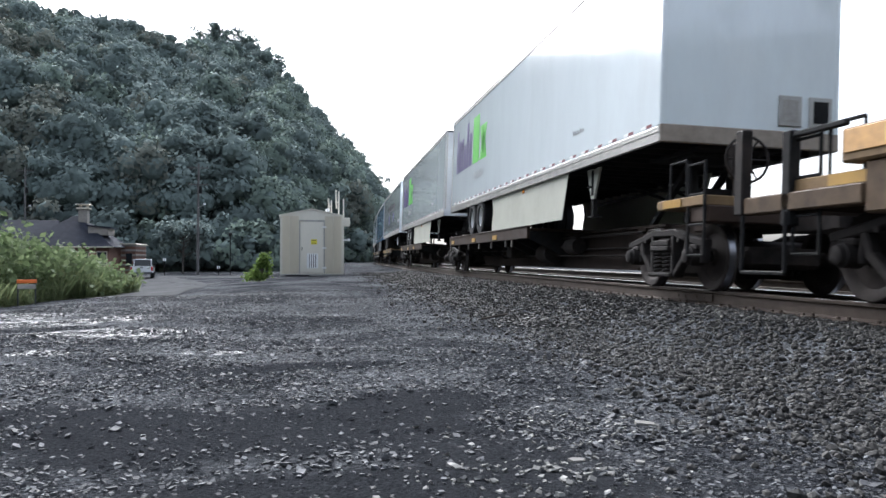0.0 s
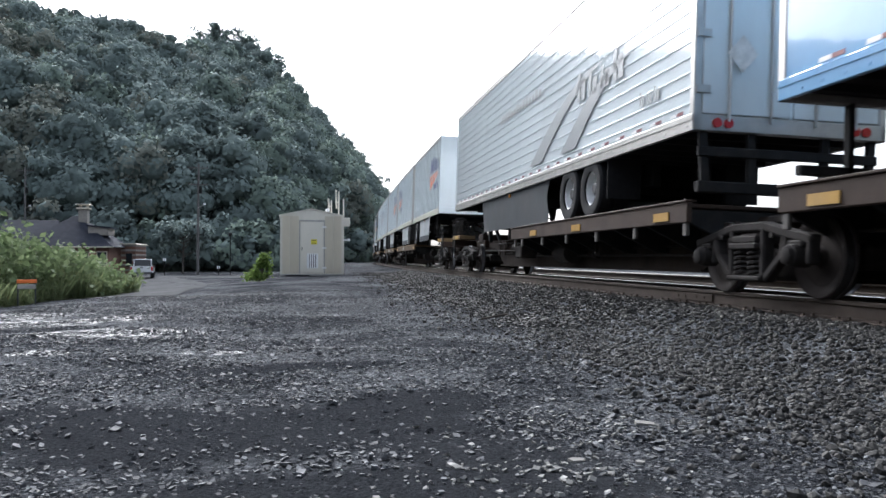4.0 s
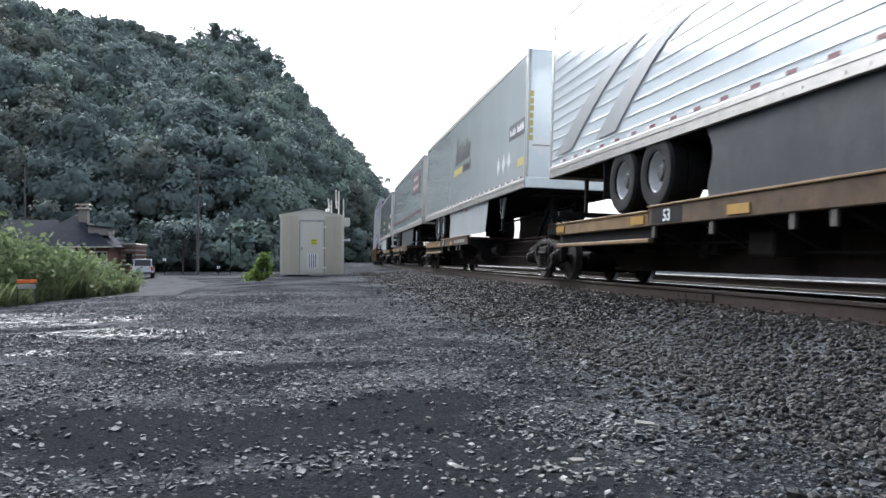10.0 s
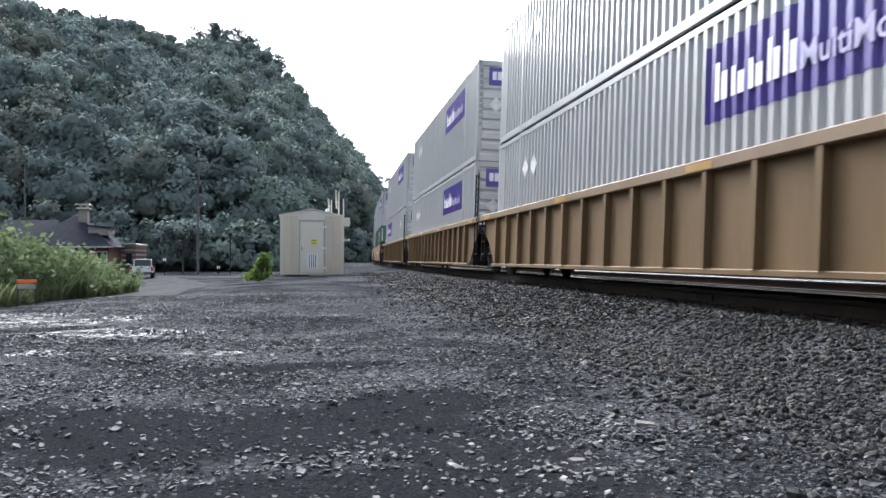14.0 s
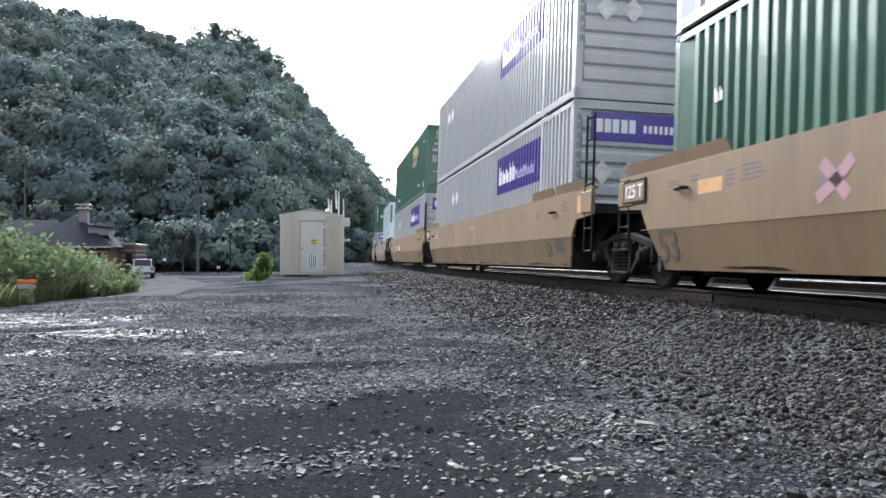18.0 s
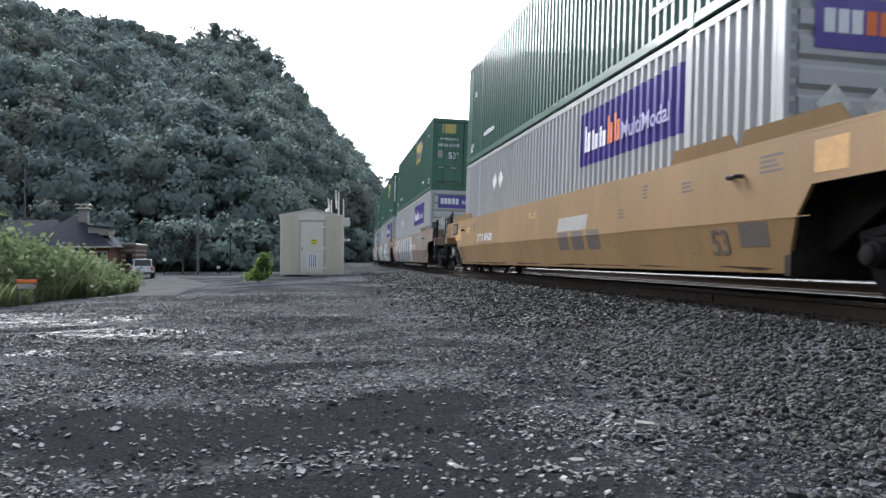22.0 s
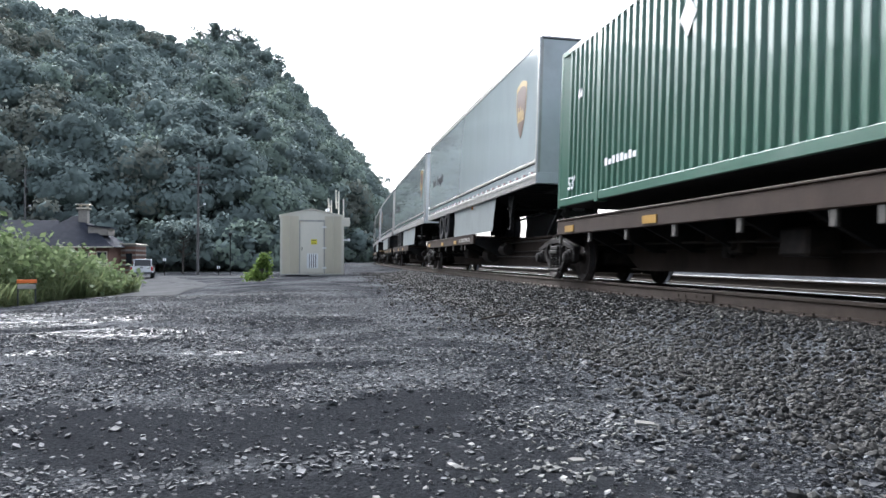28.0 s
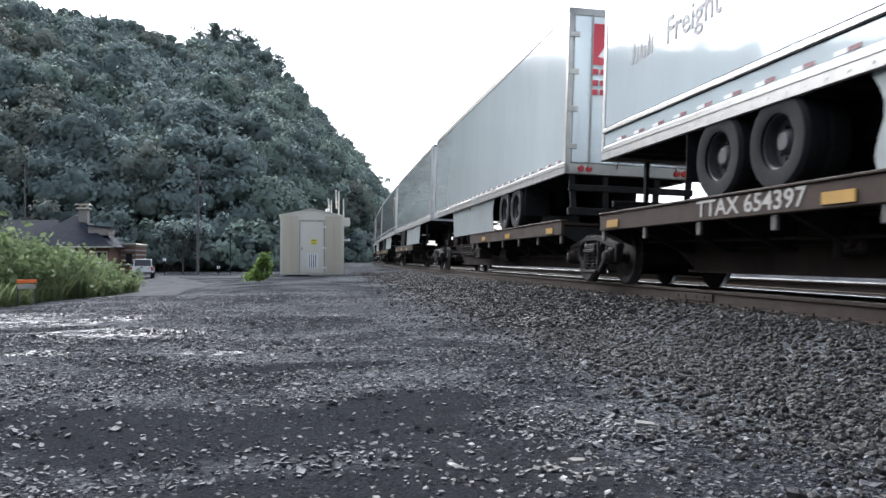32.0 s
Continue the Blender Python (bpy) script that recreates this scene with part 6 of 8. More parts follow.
def build_train():
    H = 8.075
    # the tail of the car ahead
    tail = spine_unit(-3.73, -8.4, 9.1, True, True, False, "ochre")
    part("end_housing", MB().box(-1.32, 1.32, 6.2, 9.75, 1.2, 1.5, 0.02), OCHRE, tail, "yellow-ochre end platform")
    part("yellow_edge", MB().box(-1.335, -1.32, 6.3, 9.7, 1.28, 1.48, 0.006), FADED, tail, "orange-yellow painted edge")
    part("end_bulkhead", MB().box(-1.28, 1.28, 6.4, 9.5, 0.76, 1.2, 0.02), OCHREB, tail)
    part("buffer_beam", MB().box(-1.3, -1.12, 9.5, 11.3, 0.84, 1.02, 0.015), OCHREB, tail)
    part("stanchion", MB().box(-1.32, -1.2, 11.3, 11.46, 0.84, 1.75, 0.015), DARK, tail)
    part("stanchion", MB().box(-1.3, -1.18, 10.5, 10.64, 0.7, 1.62, 0.015), UNDER, tail)
    part("top_bar", MB().box(-1.28, -1.22, 9.75, 10.6, 1.54, 1.6, 0.015), UNDER, tail)
    part("step", MB().tube([(-1.3, 11.3, 0.84), (-1.3, 11.3, 0.24), (-1.3, 10.55, 0.24), (-1.3, 10.55, 0.84)], 0.022, 6), UNDER, tail)
    join(tail, -3.73)
    # first spine car: two white vans with a purple and green mark, a white van with dark dots, a blue van, a silver fluted van
    near = [9.57, 27.2, 44.85, 62.3, 80.1]
    spine_set(near, rev=(4,), deck=["brown", "brown", "ochre", "brown", "brown"], tags=["", "", "PSNREM", "", ""])
    join(trailer(16.15, False, WHITE, SKIRTC, "white box trailer with purple and green block logo, cream side skirt", logo=ports_logo, nose=WHITE, sill=TANSILL), near[0] + H)
    join(trailer(16.15, False, WHITE, SKIRTC, "white box trailer with purple and green block logo, grey nose", logo=ports_logo, nose=NOSE), near[1] + H)
    join(trailer(16.15, False, WHITE, None, "white box trailer with black lettering blocks and dark oval dots", logo=alliance_logo, nose=WHITE, reefer=True), near[2] + H)
    join(trailer(16.15, False, BLUE, SKIRTD, "blue box trailer with upright panel joints and dark skirt", ribs="wide", nose=DARKBLUE, rim="dark", rail=BLUE), near[3] + H)
    join(trailer(16.15, True, WHITE, SKIRTD, "silver-white fluted trailer with two curved grey stripes", ribs="horizontal", logo=swoosh_logo, rear_paint=GREYWHITE, doors_logo=grey_doors), near[4] + H)
    # second car: six short trailers, two on each platform
    pn = [100.1, 118.76, 137.45]
    mids = [p + 8.95 for p in pn]
    spine_set([m - 8.9 for m in mids], 17.8, deck=["ochre"] * 3, numbers=["2-28/1", "", "TTAX 370841"], kinds=["pup"] * 3, words={1: -2.95})
    for i, m in enumerate(mids):
        for j, (c, rv) in enumerate(((m - 4.65, False), (m + 4.65, True))):
            smooth = (i, j) == (2, 1)
            join(trailer(8.6, rv, WHITE, None if (i, j) == (2, 1) else SKIRTW, "short white trailer with navy block logo and orange wedge stripes", ribs="" if smooth else "posts", rail=SKIRTC, tape_step=1.0, logo=arrow_logo, tandem=False, rim="dark" if rv else "pale", z0=2.1, z1=5.03, nose=NOSE if i % 2 else WHITE), c)
    # third car: grey-white vans and two fluted refrigerated trailers
    near = [159.3, 176.95, 194.8, 212.2, 230.95]
    spine_set(near, rev=(4,), deck=["ochre"] * 5, numbers=["TTAX556862", "", "", "", "TTAX556862"], words={2: -0.3})
    for i, n in enumerate(near):
        if i in (1, 3):
            join(trailer(16.15, False, WHITE, SKIRTD, "silver-white fluted refrigerated trailer with " + ("curved grey stripes" if i == 1 else "maroon stripe and panel"), ribs="horizontal", reefer=True, logo=swoosh_logo if i == 1 else maroon_logo, nose=ALU), n + H)
        else:
            join(trailer(16.15, i == 4, GREYWHITE, SKIRTW, "pale grey box trailer with black slanted block logo and yellow bar", logo=slant_logo, nose=GREYWHITE if i == 4 else WHITE, doors_logo=freight_doors, rear_paint=REARG), n + H)
    # ribbed well cars with grey containers two high
    mids = [260.7, 279.8, 299.4]
    well_set(mids, 19.2, "ribbed", REDBROWN)
    for i, m in enumerate(mids):
        join(container(GREYCON, "grey corrugated container with purple name panel, lower of a stack", side="orange" if i == 2 else "purple", flip=i == 2, pl=(-5.6, -4.95) if i == 2 else (5.62, 4.97)), m, 0.29)
        join(container(GREYCON, "grey corrugated container with purple name panel, stacked on another"), m, 3.2)
    # smooth tan well cars
    mids = [323.6, 343.55, 363.1]
    well_set(mids, 19.7, "smooth", TAN, numbers=["DTTX 767186", "", "DTTX 767186"])
    lower = [(GREENCON, "bulkhead"), (GREYCON, "bulkhead"), (GREYCON, "bulkhead")]
    upper = [(GREYCON, "bulkhead"), (GREYCON, "bulkhead"), (GREENCON, "doors")]
    word = {GREENCON.name: "green corrugated container with yellow name panel", GREYCON.name: "grey corrugated container with purple name panel"}
    for m, lo, up in zip(mids, lower, upper):
        join(container(lo[0], word[lo[0].name] + ", lower of a stack", lo[1], pl=(4.25, 3.6)), m, 0.31)
        join(container(up[0], word[up[0].name] + ", stacked on another", up[1]), m, 3.23)
    # single well car with a short trailer
    well_set([387.3], 20.6, "smooth", BROWNW)
    join(trailer(8.5, False, WHITE, None, "short white trailer with navy block logo standing in a well car", ribs="posts", z0=1.42, z1=4.4, tandem=False, wheels=True, deck=0.3, nose=WHITE, logo=nose_logo), 381.0)
    # single tan well car, then three with spray paint
    well_set([410.95], 20.0, "smooth", AMBERW, numbers=["DTTX 469628"])
    well_set([435.0, 454.85, 474.35], 19.65, "smooth", BROWNW, numbers=["DTTX 727803", "", ""], arts=["eye", "tune", "wild"])
    for m, up in ((410.95, "bulkhead"), (435.0, "doors"), (454.85, "bulkhead"), (474.35, "doors")):
        join(container(GREYCON, word[GREYCON.name] + ", lower of a stack", side="orange" if m < 420 else "purple", pl=(4.25, 3.6)), m, 0.29)
        join(container(GREENCON, word[GREENCON.name] + ", stacked on another", up), m, 3.2)
    # spine car with two green containers and three grey vans
    near = [487.7, 505.1, 522.65, 540.2, 557.9]
    spine_set(near, rev=(4,), tags=["", "HICCUP", "", "", "SAVN"], kinds=["cont", "cont", "", "", ""], words={2: -0.3})
    for n in near[:2]:
        join(container(GREENCON, "green corrugated container on a spine car", "bulkhead"), n + H, 1.31)
    for i, n in enumerate(near[2:]):
        join(trailer(16.15, i == 2, UPSGREY, SKIRTG, "glossy grey box trailer with gold and brown shield", logo=shield_logo, nose=NOSE, rim="dark", doors_logo=grey_doors, rear_paint=NOSE), n + H)
    near = [577.15, 595.0, 612.3, 630.0, 647.7]
    spine_set(near, rev=(1, 4), numbers=["TTAX 654397", "", "", "", ""], deck=["brown"] * 5)
    for i, n in enumerate(near):
        bird = i in (1, 2)
        join(trailer(16.15, i in (1, 4), GREYWHITE if bird else UPSGREY, SKIRTG, "pale grey box trailer with red bird panel on its doors" if bird else "glossy grey box trailer with gold and brown shield", logo=None if bird else shield_logo, nose=NOSE, rim="dark", doors_logo=bird_doors if bird else grey_doors, rear_paint=WHITE if bird else NOSE), n + H)
    near = [667.5, 685.2]
    spine_set(near, last=False)
    for n in near:
        join(trailer(16.15, False, WHITE, SKIRTW, "plain white box trailer with grey nose", nose=NOSE), n + H)


def nose_logo(root, sg, h, z0, z1):
    y = -h - 0.003
    for i in range(3):
        part("navy_block", front_quads([[(-0.4 + i * 0.4, 3.75), (-0.25 + i * 0.4, 3.75), (-0.15 + i * 0.4, 4.1), (-0.3 + i * 0.4, 4.1)]], y), NAVY, root)
        part("navy_block", front_quads([[(-0.2 + i * 0.4, 3.75), (-0.1 + i * 0.4, 3.75), (-0.02 + i * 0.4, 4.02), (-0.12 + i * 0.4, 4.02)]], y), NAVY, root)
    part("orange_wedge", front_quads([[(-0.45, 3.45), (0.75, 3.62), (0.75, 3.66), (-0.4, 3.66)]], y), ORANGE, root)
    letters("FREIGHT", 0.19, NAVY, root, end_pose(0.45, 3.34, y - 0.004), "lettering")
    part("number_column", front_quads([[(-1.22, 3.0 + i * 0.2), (-1.1, 3.0 + i * 0.2), (-1.1, 3.16 + i * 0.2), (-1.22, 3.16 + i * 0.2)] for i in range(6)], y - 0.006), BLACKD, root)
    part("diamond_placard", front_quads([[(-0.68, 2.35), (-0.55, 2.22), (-0.42, 2.35), (-0.55, 2.48)]], y), PLAC, root)


def motions():
    for ob, u, lift in TRAIN:
        rows = []
        for i in range(33):
            m = on_track(u - run(i))
            rows.append((i, m @ Matrix.Translation((0, 0, lift))))
        walk(ob, rows)


build_train()
# ---- ground ----
def sstep(v, a, b):
    t = np.clip((v - a) / (b - a), 0, 1)
    return t * t * (3 - 2 * t)


def track_off(x, y):
    """Distance to the left of the track's centre line."""
    yy = np.maximum(y - CURVE_START, 0)
    return TRACK_X + yy * yy * CURVE / 2 - x


def ground_z(x, y):
    x, y = np.asarray(x, float), np.asarray(y, float)
    d = track_off(x, y)
    z = 0.16 * sstep(y, 9, 27) * (1 - sstep(d, 6.5, 9.5)) - 0.85 * sstep(d, 6.8, 13) * sstep(y, 14, 60) - 0.12 * sstep(d, 8, 13)
    top = RAIL_Z - 0.2 + np.where(d > -1.5, CANT * d, -0.051 + 0.05 * sstep(-d, 1.8, 2.8))
    sh = sstep(-d, -2.9, -1.55) * (1 - 0.8 * sstep(-d, 6.5, 8))
    z = z * (1 - sh) + np.maximum(top, z) * sh
    z = np.where(d < -9, z - 0.6 * sstep(-d, 9, 16), z)
    z += 0.022 * np.sin(2.3 * x + 1.3 * np.sin(1.9 * y)) * np.sin(3.1 * y + 0.8 * x) * sstep(d, 3.2, 4.5) * (1 - sstep(y, 9, 14))
    z += 0.035 * np.sin(x * 1.3 + 0.6 * y) * np.sin(y * 0.9 - 0.4 * x) * (1 - sh) * (d > 0)
    return z


def graded(lo, hi, n, fine):
    """Coordinates from lo to hi, close together near zero."""
    t = np.linspace(-1, 1, n)
    k = np.sinh(t * fine) / np.sinh(fine)
    return np.where(k < 0, -k * lo, k * hi)


DIRT_SPOTS = [(-0.3, 3.75, 1.35, 0.7), (-1.1, 4.3, 0.7, 0.5), (0.5, 4.2, 0.6, 0.4), (-0.1, 5.75, 0.8, 0.25), (1.9, 6.2, 0.8, 0.25), (0.75, 3.1, 0.5, 0.3), (0.35, 2.6, 1.2, 0.4)]
WET_SPOTS = [(-3.6, 10.9, 1.4, 0.6), (-2.3, 8.9, 1.1, 0.55), (-2.2, 6.85, 0.3, 0.14), (-0.9, 7.0, 0.28, 0.1), (-5.2, 12.2, 1.8, 0.6)]


def ground_material():
    m, nt, b = nodes_of("dark_gravel_ground")
    N, L = nt.nodes, nt.links
    tc = N.new("ShaderNodeTexCoord")
    fine = N.new("ShaderNodeTexVoronoi")
    fine.inputs["Scale"].default_value = 62
    mid = N.new("ShaderNodeTexNoise")
    mid.inputs["Scale"].default_value, mid.inputs["Detail"].default_value, mid.inputs["Roughness"].default_value = 9, 10, 0.75
    big = N.new("ShaderNodeTexNoise")
    big.inputs["Scale"].default_value, big.inputs["Detail"].default_value = 0.55, 6
    for t in (fine, mid, big):
        L.new(tc.outputs["Object"], t.inputs["Vector"])
    r = N.new("ShaderNodeValToRGB")
    e = r.color_ramp.elements
    e[0].position, e[0].color = 0.3, (0.0265, 0.0275, 0.0288, 1)
    e[1].position, e[1].color = 0.72, (0.118, 0.122, 0.127, 1)
    L.new(mid.outputs[0], r.inputs[0])
    r2 = N.new("ShaderNodeValToRGB")
    e = r2.color_ramp.elements
    e[0].position, e[0].color = 0.4, (0.45, 0.45, 0.47, 1)
    e[1].position, e[1].color = 0.6, (1.15, 1.15, 1.15, 1)
    L.new(big.outputs[0], r2.inputs[0])
    mu = N.new("ShaderNodeMix")
    mu.data_type, mu.blend_type = "RGBA", "MULTIPLY"
    mu.inputs[0].default_value = 1
    L.new(r.outputs[0], mu.inputs[6])
    L.new(r2.outputs[0], mu.inputs[7])
    hs = N.new("ShaderNodeHueSaturation")
    mr = N.new("ShaderNodeMapRange")
    mr.inputs[3].default_value, mr.inputs[4].default_value = 0.35, 1.7
    sep = N.new("ShaderNodeSeparateColor")
    L.new(fine.outputs["Color"], sep.inputs[0])
    L.new(sep.outputs[0], mr.inputs[0])
    L.new(mr.outputs[0], hs.inputs["Value"])
    L.new(mu.outputs[2], hs.inputs["Color"])
    def spot(cx, cy, rx, ry, soft):
        # an uneven oval of dirt or water
        mp = N.new("ShaderNodeMapping")
        mp.inputs["Location"].default_value = (-cx / rx, -cy / ry, 0)
        mp.inputs["Scale"].default_value = (1 / rx, 1 / ry, 0)
        L.new(tc.outputs["Object"], mp.inputs[0])
        ln = N.new("ShaderNodeVectorMath")
        ln.operation = "LENGTH"
        L.new(mp.outputs[0], ln.inputs[0])
        ad = N.new("ShaderNodeMath")
        ad.operation = "MULTIPLY_ADD"
        L.new(edge.outputs[0], ad.inputs[0])
        ad.inputs[1].default_value = 1.6
        L.new(ln.outputs["Value"], ad.inputs[2])
        mr = N.new("ShaderNodeMapRange")
        mr.inputs[1].default_value, mr.inputs[2].default_value = 1.8 - soft, 1.8 + soft
        mr.inputs[3].default_value, mr.inputs[4].default_value = 1, 0
        L.new(ad.outputs[0], mr.inputs[0])
        return mr.outputs[0]

    def most(outs):
        o = outs[0]
        for p in outs[1:]:
            mx = N.new("ShaderNodeMath")
            mx.operation = "MAXIMUM"
            L.new(o, mx.inputs[0])
            L.new(p, mx.inputs[1])
            o = mx.outputs[0]
        return o
    edge = N.new("ShaderNodeTexNoise")
    edge.inputs["Scale"].default_value, edge.inputs["Detail"].default_value, edge.inputs["Roughness"].default_value = 1.1, 10, 0.7
    L.new(tc.outputs["Object"], edge.inputs["Vector"])
    dirt = most([spot(*d, 0.22) for d in DIRT_SPOTS])
    wet = most([spot(*d, 0.3) for d in WET_SPOTS])
    # the water stands only in the hollows between stones
    hol = N.new("ShaderNodeTexNoise")
    hol.inputs["Scale"].default_value, hol.inputs["Detail"].default_value, hol.inputs["Roughness"].default_value = 4.5, 10, 0.7
    L.new(tc.outputs["Object"], hol.inputs["Vector"])
    hr = N.new("ShaderNodeMapRange")
    hr.inputs[1].default_value, hr.inputs[2].default_value = 0.47, 0.55
    L.new(hol.outputs[0], hr.inputs[0])
    wm = N.new("ShaderNodeMath")
    wm.operation = "MULTIPLY"
    L.new(wet, wm.inputs[0])
    L.new(hr.outputs[0], wm.inputs[1])
    wet = wm.outputs[0]
    m1 = N.new("ShaderNodeMix")
    m1.data_type = "RGBA"
    L.new(dirt, m1.inputs[0])
    L.new(hs.outputs[0], m1.inputs[6])
    speck = N.new("ShaderNodeTexNoise")
    speck.inputs["Scale"].default_value, speck.inputs["Detail"].default_value, speck.inputs["Roughness"].default_value = 55, 10, 0.8
    L.new(tc.outputs["Object"], speck.inputs["Vector"])
    sr = N.new("ShaderNodeValToRGB")
    e = sr.color_ramp.elements
    e[0].position, e[0].color = 0.4, (0.011, 0.0115, 0.0128, 1)
    e[1].position, e[1].color = 0.66, (0.046, 0.048, 0.052, 1)
    L.new(speck.outputs[0], sr.inputs[0])
    L.new(sr.outputs[0], m1.inputs[7])
    m2 = N.new("ShaderNodeMix")
    m2.data_type = "RGBA"
    L.new(wet, m2.inputs[0])
    L.new(m1.outputs[2], m2.inputs[6])
    m2.inputs[7].default_value = (0.016, 0.0165, 0.018, 1)
    L.new(m2.outputs[2], b.inputs["Base Color"])
    rr = N.new("ShaderNodeMapRange")
    rr.inputs[3].default_value, rr.inputs[4].default_value = 0.85, 0.24
    L.new(wet, rr.inputs[0])
    L.new(rr.outputs[0], b.inputs["Roughness"])
    sp = N.new("ShaderNodeMapRange")
    sp.inputs[3].default_value, sp.inputs[4].default_value = 0.0, 0.7
    L.new(wet, sp.inputs[0])
    L.new(sp.outputs[0], b.inputs["Specular IOR Level"])
    bp = N.new("ShaderNodeBump")
    bs = N.new("ShaderNodeMapRange")
    bs.inputs[3].default_value, bs.inputs[4].default_value = 0.8, 0.7
    L.new(wet, bs.inputs[0])
    L.new(bs.outputs[0], bp.inputs["Strength"])
    bp.inputs["Distance"].default_value = 0.02
    grit = N.new("ShaderNodeTexNoise")
    grit.inputs["Scale"].default_value, grit.inputs["Detail"].default_value, grit.inputs["Roughness"].default_value = 48, 10, 0.8
    L.new(tc.outputs["Object"], grit.inputs["Vector"])
    # packed chips: raised cells over fine grit, flattened where the dirt lies
    cell = N.new("ShaderNodeMapRange")
    cell.inputs[1].default_value, cell.inputs[2].default_value = 0.0, 0.6
    cell.inputs[3].default_value, cell.inputs[4].default_value = 1.2, 0.0
    L.new(fine.outputs["Distance"], cell.inputs[0])
    bare = N.new("ShaderNodeMath")
    bare.operation = "SUBTRACT"
    bare.inputs[0].default_value = 1.0
    L.new(dirt, bare.inputs[1])
    chips = N.new("ShaderNodeMath")
    chips.operation = "MULTIPLY"
    L.new(cell.outputs[0], chips.inputs[0])
    L.new(bare.outputs[0], chips.inputs[1])
    hgt = N.new("ShaderNodeMath")
    hgt.operation = "ADD"
    L.new(chips.outputs[0], hgt.inputs[0])
    L.new(grit.outputs[0], hgt.inputs[1])
    L.new(hgt.outputs[0], bp.inputs["Height"])
    L.new(bp.outputs[0], b.inputs["Normal"])
    return m


GROUND = ground_material()
ASPHALT = mat("worn_pale_asphalt", (0.082, 0.083, 0.083), 0.85, 0, 0.25, 1.2, 0.4, (0.028, 0.028, 0.03), bump=0.3, bump_scale=50, spec=0.0)


def sheet(name, xs, ys, zf, material, label, category):
    X, Y = np.meshgrid(xs, ys)
    Z = zf(X, Y)
    nx, ny = len(xs), len(ys)
    v = np.stack([X, Y, Z], -1).reshape(-1, 3)
    i = np.arange(nx * ny).reshape(ny, nx)
    f = np.stack([i[:-1, :-1], i[:-1, 1:], i[1:, 1:], i[1:, :-1]], -1).reshape(-1, 4)
    me = bpy.data.meshes.new(name)
    me.from_pydata(v.tolist(), [], f.tolist())
    me.materials.append(material)
    me.polygons.foreach_set("use_smooth", [True] * len(me.polygons))
    return tagged(new(name, me), label, category, kind="structure")


sheet("ground", graded(-1500, 1500, 260, 7), graded(-400, 2500, 300, 6.5), ground_z, GROUND, "dark grey gravel and coal-dust ground beside the railway", "ground")


def road_strip(name, line, width, material, label):
    pts = []
    for a, b in zip(line, line[1:]):
        for k in np.linspace(0, 1, 12, endpoint=False):
            pts.append((a[0] + (b[0] - a[0]) * k, a[1] + (b[1] - a[1]) * k))
    pts.append(line[-1])
    v, f = [], []
    for i, p in enumerate(pts):
        q, r = pts[max(0, i - 1)], pts[min(len(pts) - 1, i + 1)]
        d = Vector((r[0] - q[0], r[1] - q[1])).normalized()
        for k in np.linspace(-0.5, 0.5, 5):
            x, y = p[0] + d.y * width * k, p[1] - d.x * width * k
            v.append((x, y, float(ground_z(x, y)) + 0.015))
    for i in range(len(pts) - 1):
        for k in range(4):
            o = i * 5 + k
            f.append((o, o + 1, o + 6, o + 5))
    me = bpy.data.meshes.new(name)
    me.from_pydata(v, [], f)
    me.materials.append(material)
    return tagged(new(name, me), label, "road", kind="structure")


road_strip("road", [(-5.1, 18.0), (-5.2, 24), (-6.0, 36), (-7.8, 50), (-11.5, 66), (-17, 84)], 4.2, ASPHALT, "worn pale asphalt lane beside the gravel yard")
road_strip("road_far", [(-70, 84), (-30, 82), (-8, 80), (14, 92), (30, 130)], 8, ASPHALT, "asphalt road along the foot of the wooded hill")

# ---- ballast and gravel stones ----


def stone_material(name, lo, hi):
    m, nt, b = nodes_of(name)
    N, L = nt.nodes, nt.links
    geo = N.new("ShaderNodeNewGeometry")
    r = N.new("ShaderNodeValToRGB")
    e = r.color_ramp.elements
    e[0].position, e[0].color = 0.0, (*lo, 1)
    e[1].position, e[1].color = 1.0, (*hi, 1)
    r.color_ramp.elements.new(0.8).color = (*[a * 0.6 + c * 0.4 for a, c in zip(lo, hi)], 1)
    L.new(geo.outputs["Random Per Island"], r.inputs[0])
    n = N.new("ShaderNodeTexNoise")
    n.inputs["Scale"].default_value, n.inputs["Detail"].default_value = 45, 8
    tc = N.new("ShaderNodeTexCoord")
    L.new(tc.outputs["Object"], n.inputs["Vector"])
    mr = N.new("ShaderNodeMapRange")
    mr.inputs[1].default_value, mr.inputs[2].default_value = 0.3, 0.7
    mr.inputs[3].default_value, mr.inputs[4].default_value = 0.65, 1.3
    L.new(n.outputs[0], mr.inputs[0])
    hs = N.new("ShaderNodeHueSaturation")
    L.new(mr.outputs[0], hs.inputs["Value"])
    L.new(r.outputs[0], hs.inputs["Color"])
    L.new(hs.outputs[0], b.inputs["Base Color"])
    b.inputs["Roughness"].default_value = 0.65
    b.inputs["Specular IOR Level"].default_value = 0.1
    return m


STONE = stone_material("dusty_grey_ballast", (0.015, 0.0144, 0.0136), (0.082, 0.078, 0.071))
GRAVEL = stone_material("dark_gravel", (0.034, 0.035, 0.037), (0.138, 0.141, 0.145))

CUBE = np.array([(x, y, z) for x in (-1, 1) for y in (-1, 1) for z in (-1, 1)], float)
CUBE_F = np.array([(0, 1, 3, 2), (4, 6, 7, 5), (0, 4, 5, 1), (2, 3, 7, 6), (1, 5, 7, 3)])


